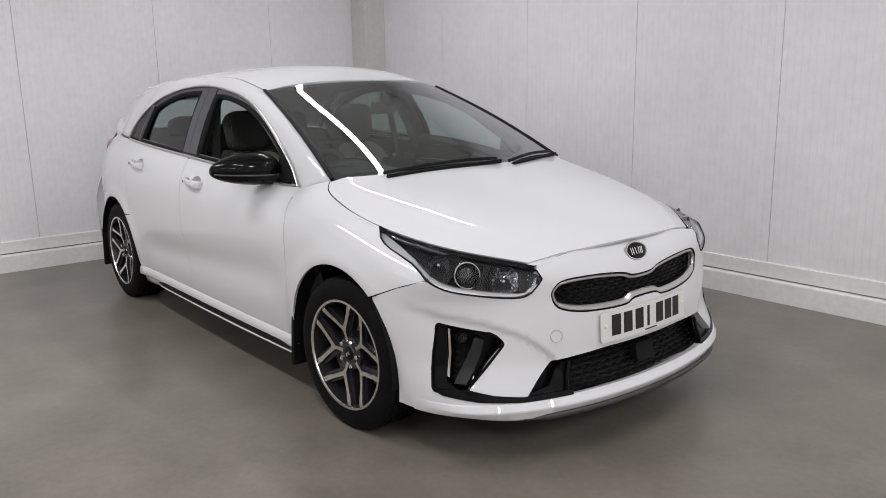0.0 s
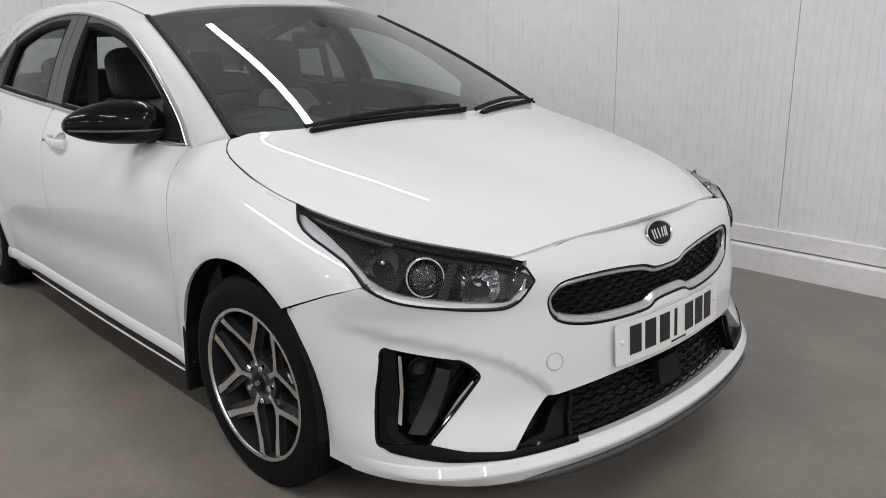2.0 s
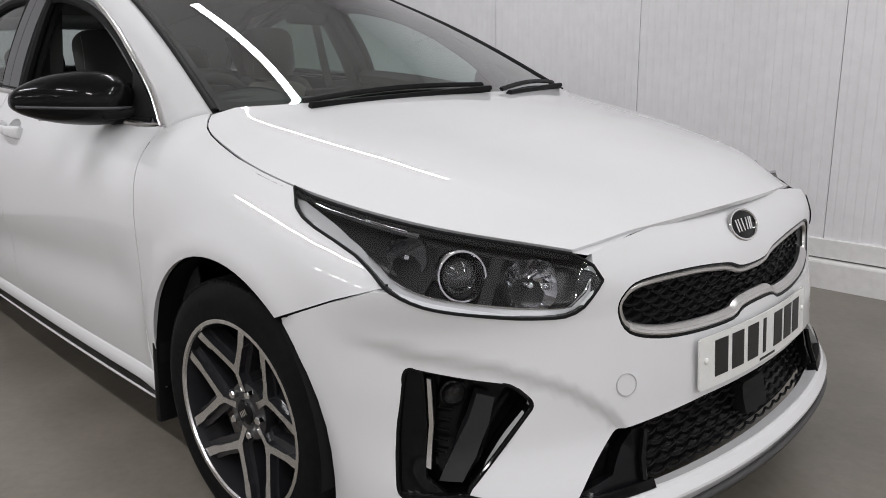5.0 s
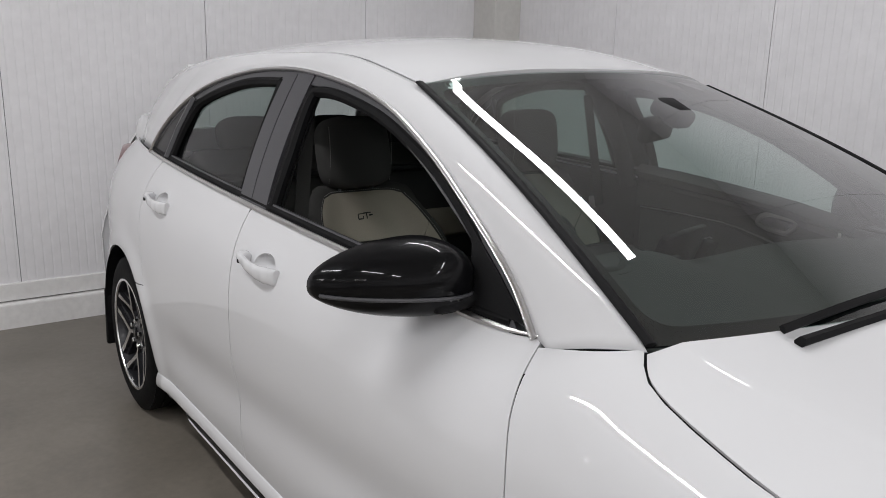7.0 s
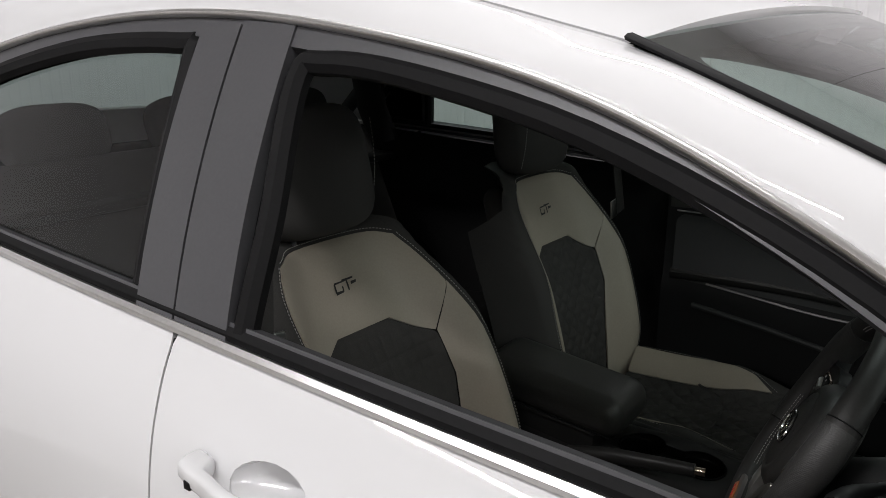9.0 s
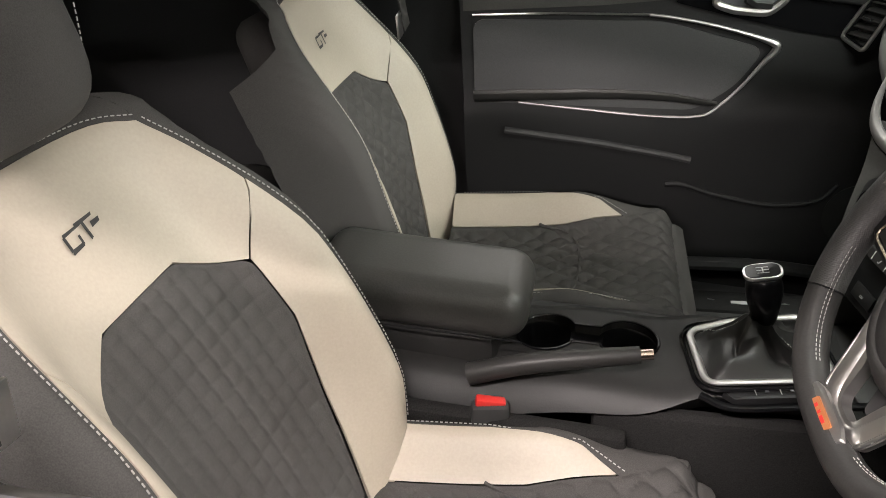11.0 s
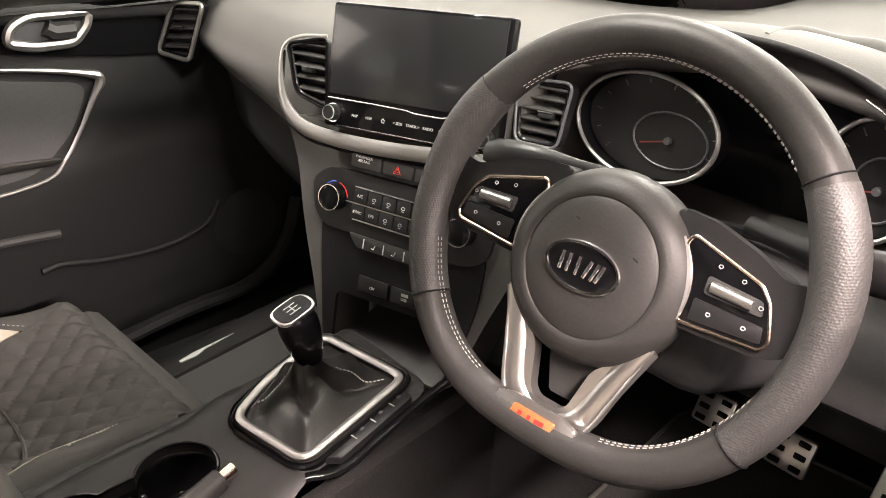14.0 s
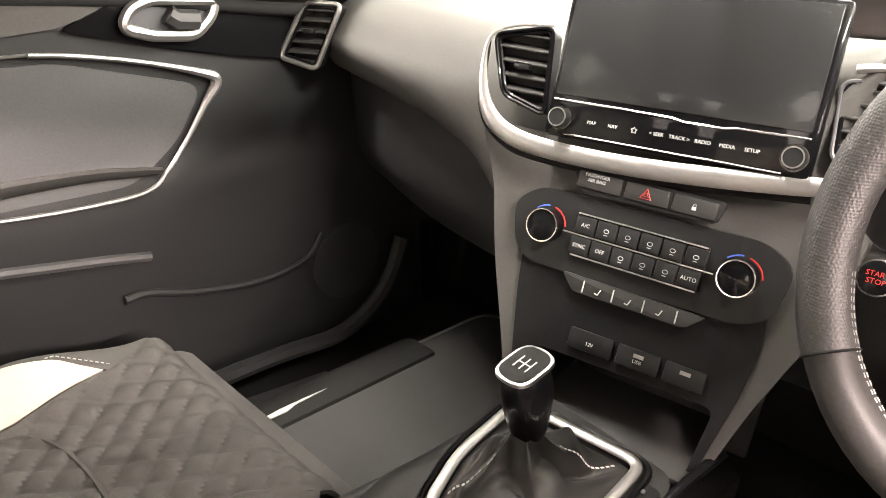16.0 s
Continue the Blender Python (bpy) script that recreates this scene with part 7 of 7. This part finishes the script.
part("console_side", rbox(0.46, 0.03, 0.30, 0.012, pose(0.44, -0.096, 0.425, 5, -4, 2)), CARPET, cons, "dark console side")
part("side_pocket_line", tube(curve([V(0.02, -0.158, 0.50), V(0.10, -0.160, 0.525), V(0.20, -0.156, 0.53), V(0.225, -0.154, 0.50)], 5), 0.0025, 6), SEAL, cons)
for cx in WELL_X:
    m = Matrix.Translation((cx, 0.002, con_z(cx)))
    part("cup_holder", lathe([(WELL_R - 0.001, -0.012), (0.043, -0.016), (0.041, -0.07), (0.0, -0.07)], 36, m, False), GLOSS, car, "round black cup holder")
part("cup_bridge", rbox(0.05, 0.05, 0.004, 0.001, Matrix.Translation((0.18, 0.002, con_z(0.18) - 0.018))), GLOSS, car)
part("cup_rim", tube([V(q[0], q[1], con_z(q[0]) + 0.001) for q in wells[0]], 0.0022, 6, True), GLOSS, car, "gloss black rim round the cup holders")
arm = part("armrest", rbox(0.345, 0.174, 0.088, 0.043, pose(-0.083, 0.004, 0.650, 0, 2, 3), 7, shape=lambda c: V(c.x, c.y, c.z + 0.006 * (1 - (c.x / 0.1725) ** 2) * (c.z > 0))), PADLEATHER, car, "black leather centre armrest")
part("armrest_box", rbox(0.30, 0.165, 0.15, 0.02, Matrix.Translation((-0.10, 0.0, 0.545))), CONS, arm)
part("armrest_seam", tube([V(0.090 - 0.35 * t, -0.0925 - 0.01 * t, 0.632) for t in (0, 0.5, 0.95)], 0.0015, 4), SEAL, arm)
hb_ = part("handbrake", tube(curve([V(0.02, -0.125, 0.585), V(0.10, -0.115, 0.612), V(0.19, -0.098, 0.627), V(0.258, -0.084, 0.636)], 5), lambda t: 0.020 - 0.005 * t, 12, flat=0.85), LEATHER, car, "black leather handbrake lever")
part("brake_button", tube([V(0.258, -0.084, 0.636), V(0.276, -0.080, 0.638)], 0.0080, 10), COPPER, hb_, "bright release button")
part("buckle", rbox(0.056, 0.024, 0.10, 0.006, pose(0.058, -0.152, 0.512, 4, 0, 16)), DARKGAP, car, "seat belt buckle with red button")
part("buckle_button", rbox(0.044, 0.016, 0.014, 0.003, pose(0.058, -0.152, 0.562, 0, 10, 16)), REDP, car, "red buckle release button")
# gear lever
gf = rounded([(0.322, 0.024), (0.395, 0.060), (0.500, 0.080), (0.526, -0.080), (0.346, -0.108)], 0.026, 8)
gz = lambda x: 0.612 + 0.12 * (x - 0.34)
GZ = lambda q, d=0.0: V(q[0], q[1], gz(q[0]) + d)
plate_o = inset(gf, -0.006)
base_ = part("gear_plate", prism_wall(plate_o, 0.030, Matrix.Translation((0, 0, 0.590))), GLOSS, car, "gloss black gear lever base")
part("gear_rim", tube([GZ(q, 0.001) for q in plate_o], 0.0035, 6, True), GLOSS, base_)
surr = part("gear_surround", tube([GZ(q, 0.005) for q in inset(gf, 0.0060)], 0.0060, 10, True, flat=0.55, up=(0, 0, 1)), SILVER, car, "satin silver gear lever surround")
gi = inset(gf, 0.012)
gc = V(0.432, -0.008, 0)
ang = [math.atan2(q.y - gc.y, q.x - gc.x) for q in gi]


def boot(u, v):
    """Leather bag: the opening's outline drawn up to the lever, with slack folds."""
    k = u * len(gi)
    i = int(k) % len(gi)
    q = gi[i] + (gi[(i + 1) % len(gi)] - gi[i]) * (k - int(k))
    a = math.atan2(q.y - gc.y, q.x - gc.x)
    r = 1 - 0.84 * v ** 0.9
    h = 0.056 * v ** 2.4 + 0.012 * math.sin(math.pi * min(1, v * 1.3))
    slack = math.sin(math.pi * v)
    h += slack * (0.012 * math.sin(3 * a + 1.0) + 0.009 * math.sin(5 * a + 6 * v))
    r += slack * (0.08 * math.sin(4 * a + 5 * v) + 0.04 * math.sin(9 * a + 0.6))
    lean = V(-0.014 * v, 0, 0)
    return V(gc.x + (q.x - gc.x) * r, gc.y + (q.y - gc.y) * r, gz(0.43) + 0.02 * (q.x - 0.43) * (1 - v) * 5 + h) + lean


gt_boot = grid("gear_gaiter", boot, 110, 30, mat("gaiter_leather", (0.014, 0.0135, 0.013), 0.34, spec=0.4, grain=0.1, size=300, bump=0.15), car, 0.0, "black leather gear gaiter with pale seams", close_u=True)
for u0 in (0.12, 0.62):
    for du in (0.0, 0.008):
        stitched("stitching", [(u0 + du, 0.08 + 0.75 * i / 12) for i in range(13)], lambda a, b: boot(a, b) + V(0, 0, 0.0015), gt_boot, 0.005, 0.0005)
part("lever_collar", lathe([(0.0155, 0.0), (0.0150, 0.018), (0.013, 0.022)], 20, pose(0.424, -0.006, 0.648, 0, -4, 0)), CHROME, car, "bright lever collar")
knob = part("gear_knob", blob(0.0255, 0.0235, 0.049, 0.9, 0.75, pose(0.418, -0.007, 0.705, 0, -12, 0), shape=lambda c: V(c.x * (0.90 + 0.30 * c.z / 0.049), c.y * (0.88 + 0.24 * c.z / 0.049), c.z)), GLOSS, car, "black gear knob with silver shift pattern")
km = basis((0.4055, -0.008, 0.7555), (0.05, -1, 0), (0.97, 0.05, 0.25))
capo = rounded([(-0.0195, -0.026), (0.0195, -0.026), (0.0195, 0.026), (-0.0195, 0.026)], 0.016)
part("knob_cap", prism(capo, 0.004, km @ Matrix.Translation((0, 0, -0.005)), 0.001), SATIN, knob, "silver shift pattern plate")
part("shift_plate", prism([(q[0] * 0.86, q[1] * 0.88) for q in capo], 0.0008, km @ Matrix.Translation((0, 0, -0.0010))), GLOSS, knob)
for x in (-0.007, 0, 0.007):
    part("shift_line", rbox(0.0012, 0.016, 0.0004, 0, km @ Matrix.Translation((x, 0, 0.0001))), PRINT, knob, smooth=False)
part("shift_line", rbox(0.015, 0.0012, 0.0004, 0, km @ Matrix.Translation((0, 0, 0.0001))), PRINT, knob, smooth=False)
strip = rounded([(0.372, -0.110), (0.506, -0.088), (0.508, -0.106), (0.388, -0.125)], 0.004)
bs_ = part("button_strip", prism(strip, 0.010, Matrix.Translation((0, 0, 0.603)) @ Matrix(((1, 0, 0, 0), (0, 1, 0, 0), (0.12, 0, 1, -0.042), (0, 0, 0, 1))), 0.002), BTN, car, "strip of small black console buttons")
for i in range(3):
    x = 0.414 + i * 0.032
    part("console_mark", rbox(0.0012, 0.013, 0.0006, 0, pose(x, -0.112 + 0.165 * (x - 0.40), gz(x) + 0.0025, 0, -7, 10)), SATIN, bs_, smooth=False)
    part("console_mark", rbox(0.005, 0.004, 0.0005, 0, pose(x + 0.015, -0.109 + 0.165 * (x - 0.40), gz(x + 0.015) + 0.0025, 0, -7, 10)), GREYTRIM, bs_, smooth=False)
part("console_gloss", tube(curve([V(0.345, -0.112, 0.604), V(0.385, -0.130, 0.606), V(0.46, -0.119, 0.614), V(0.535, -0.108, 0.622), V(0.60, -0.112, 0.640)], 5), 0.0065, 8, flat=0.7, up=(0, 0, 1)), GLOSS, car)

# ---------- pedals, mats ----------
MATM = mat("mat_carpet", (0.040, 0.039, 0.038), 0.95, spec=0.1, grain=0.35, size=450, bump=0.5)
MATEDGE = mat("mat_binding", (0.065, 0.062, 0.058), 0.8, grain=0.3, size=600, bump=0.3)
for y, w, h, lab in ((-0.406, 0.062, 0.058, "brake_pedal"), (-0.286, 0.06, 0.055, "clutch_pedal"), (-0.543, 0.052, 0.115, "accelerator_pedal")):
    zc = 0.482 if h < 0.1 else 0.480
    m = basis((0.955, y, zc), (0, -1, 0), (0.45, 0, 0.9))
    k = part(lab, rbox(w, h, 0.012, 0.005, m), SATIN, car, "metal sports pedal with rubber studs")
    nx, ny = (2, 3) if h < 0.1 else (1, 6)
    for i in range(nx):
        for j in range(ny):
            part("pedal_stud", rbox(w / nx * 0.55, h / ny * 0.45, 0.004, 0.002, m @ Matrix.Translation(((i + 0.5) / nx * w - w / 2, (j + 0.5) / ny * h - h / 2, 0.007))), SEAL, k)
    part("pedal_arm", tube([V(0.965, y, zc), V(1.04, y, zc + 0.10), V(1.05, y, 0.66)], 0.009, 6), PLASTIC, k)
for y, lab in ((-0.40, "driver"), (0.42, "passenger")):
    mo = rounded([(0.28, -0.21), (0.98, -0.20), (0.98, 0.21), (0.28, 0.21)], 0.06)
    mt_ = tagged(part("floor_mat", prism([(q.x, q.y + y) for q in mo], 0.012, Matrix.Translation((0, 0, 0.246)), 0.003), MATM), "black carpet floor mat with pale edge stitch", "floor mat", group="floor mats")
    part("mat_edge", tube([V(q.x, q.y + y, 0.258) for q in mo], 0.004, 6, True), MATEDGE, mt_)
part("sill_plate", rbox(0.30, 0.05, 0.006, 0.002, pose(0.52, 0.71, 0.262, 0, 0, 0)), TRIM, car)
part("sill_line", tube([V(0.44, 0.655, 0.268), V(0.70, 0.648, 0.268)], 0.0018, 5), SATIN, car)
for ob in [o for o in car.children if o not in before]:
    ob.matrix_basis = CABIN @ ob.matrix_basis

# ---------- door cards ----------
DOORM = mat("door_lining_plastic", (0.016, 0.016, 0.0165), 0.5, spec=0.3, grain=0.12, size=350, bump=0.15)
def card(s, off=0.0):
    def f(x, z):
        b = 0.735 - 0.012 * smooth(0.72, 0.64, z) + 0.02 * smooth(0.93, 1.0, z)
        b = min(b, body_y(x, max(z, 0.3)) - 0.05)
        return V(x, s * (b - off), z)
    return f


f = card(1)
o = [(-0.19, 0.30), (0.85, 0.30), (0.85, 0.55), (0.70, 0.84), (0.64, 0.925), (0.45, 0.955), (0.2, 0.982), (0.0, 0.998), (-0.20, 1.008)]
cd = sheet("door_card", o, f, 0.03, DOORM, car, thick=0.04, label="dark moulded door lining", mid=V(0, 2, 0.6))
sheet("door_top", [(-0.19, 0.885), (0.1, 0.895), (0.24, 0.905), (0.35, 0.935), (0.60, 0.925), (0.45, 0.957), (0.2, 0.984), (0.0, 1.0), (-0.19, 1.01)], card(1, 0.005), 0.03, SOFT, cd, thick=0.02, label="soft grey door top", mid=V(0, 2, 0.6))
pad = rounded([(-0.17, 0.868), (0.23, 0.862), (0.437, 0.805), (0.385, 0.725), (0.31, 0.675), (-0.17, 0.685)], 0.03)
sheet("door_pad", pad, card(1, 0.004), 0.03, PADM, cd, thick=0.01, label="dark padded door insert", mid=V(0, 2, 0.6))
tr = curve([(0.20, 0.876, 0), (0.25, 0.870, 0), (0.34, 0.852, 0), (0.43, 0.826, 0), (0.457, 0.810, 0), (0.435, 0.778, 0), (0.397, 0.726, 0), (0.36, 0.688, 0), (0.317, 0.664, 0), (0.20, 0.664, 0), (0.05, 0.677, 0), (-0.07, 0.688, 0)], 5)
part("door_trim_strip", tube([card(1, 0.010)(q.x, q.y) for q in tr], lambda t: 0.0035 + 0.0055 * math.exp(-((t - 0.36) / 0.10) ** 2), 8), SILVER, cd, "satin silver door trim")
part("door_seam", tube([card(1, 0.006)(x, z) for x, z in ((-0.17, 0.877), (0.0, 0.880), (0.20, 0.876))], 0.0025, 6), SATIN, cd)
part("door_armrest", tube(curve([card(1, 0.010)(x, z) for x, z in ((-0.17, 0.700), (0.10, 0.708), (0.24, 0.704), (0.32, 0.694), (0.352, 0.690))], 5), lambda t: 0.016 - 0.010 * t, 10, flat=0.8), LEATHER, cd, "dark padded armrest")
sheet("handle_panel", rounded([(0.244, 0.902), (0.36, 0.872), (0.506, 0.840), (0.60, 0.826), (0.64, 0.87), (0.655, 0.915), (0.522, 0.938), (0.347, 0.944)], 0.015), card(1, 0.009), 0.03, GLOSS, cd, thick=0.012, label="gloss black handle surround", mid=V(0, 2, 0.6))
hd = rounded([(0.323, 0.900), (0.336, 0.924), (0.366, 0.935), (0.464, 0.927), (0.457, 0.905), (0.428, 0.880), (0.362, 0.886)], 0.014)
part("door_pull", tube([card(1, 0.018)(q.x, q.y) for q in hd], 0.0085, 8, True), SILVER, cd, "silver inner door handle")
sheet("pull_cup", hd, card(1, 0.013), 0.02, GREYTRIM, cd, thick=0, mid=V(0, 2, 0.6))
part("pull_paddle", tube([card(1, 0.020)(q[0], q[1]) for q in ((0.388, 0.914), (0.400, 0.905), (0.432, 0.902))], 0.015, 8), TRIM, cd)
part("card_ridge", tube([card(1, 0.010)(x, z) for x, z in ((-0.10, 0.625), (0.11, 0.599), (0.25, 0.576), (0.311, 0.564))], 0.008, 8), PADM, cd, "grey moulded ridge")
part("door_pocket", tube(curve([card(1, 0.011)(x, z) for x, z in ((0.262, 0.505), (0.30, 0.505), (0.375, 0.482), (0.49, 0.463), (0.585, 0.476), (0.622, 0.516))], 5), lambda t: 0.010 - 0.004 * t, 8, flat=0.7), TRIM, cd, "dark door pocket edge")
part("lower_sill_edge", tube(curve([V(x, 0.70, z) for x, z in ((0.30, 0.310), (0.42, 0.314), (0.52, 0.312), (0.64, 0.305), (0.72, 0.337), (0.77, 0.39), (0.80, 0.46))], 5), 0.016, 8), TRIM, cd)
part("speaker", lathe([(0.075, 0), (0.072, 0.008), (0.0, 0.006)], 32, basis(card(1, 0.004)(0.68, 0.44), (-1, 0, 0), (0, 0, 1))), TRIM, cd, "round door speaker")
sheet("door_card", [(-0.19, 0.30), (0.85, 0.30), (0.85, 0.55), (0.74, 0.80), (0.64, 0.86), (0.2, 0.90), (-0.20, 0.93)], lambda x, z: V(x, -(body_y(x, z) - 0.10), z), 0.04, TRIM, car, thick=0.02, label="dark moulded door lining", mid=V(0, -2, 0.6))

# dark backing behind the shut lines
for s in (-1, 1):
    for pts in (dl(DOOR_F)[3:], dl(DOOR_M)[1:], dl(DOOR_R)[1:-3]):
        part("shut_line", tube([V(q[0], s * (body_y(q[0], q[1]) - 0.012), q[1]) for q in pts], 0.009, 6), SEAL, car)
    part("shut_line", tube([bonnet_skin(s * 0.999, v / 20) - V(0, 0, 0.014) for v in range(21)], 0.010, 6), SEAL, car)
    part("shut_line", tube([V(x, s * (body_y(x, z) - 0.012), z) for x, z in SEAM[:2] + [(1.575, 0.605)]], 0.006, 6), SEAL, car)
part("shut_line", tube([bonnet_skin(u / 10, 1.0) + V(-0.022, 0, -0.016) for u in range(-10, 11)], 0.006, 6), SEAL, car)

part("mat_logo", prism([(0.0, -0.006), (0.035, -0.008), (0.055, -0.001), (0.125, 0.004), (0.06, 0.006), (0.03, 0.006), (0.0, 0.003)], 0.002, Matrix.Translation((0.42, 0.606, 0.268))), PRINT, car, "pale woven mat mark")
ring_box("sill_step", (0.30, 0.575, 0.246), (0.78, 0.66, 0.267), CARPET)
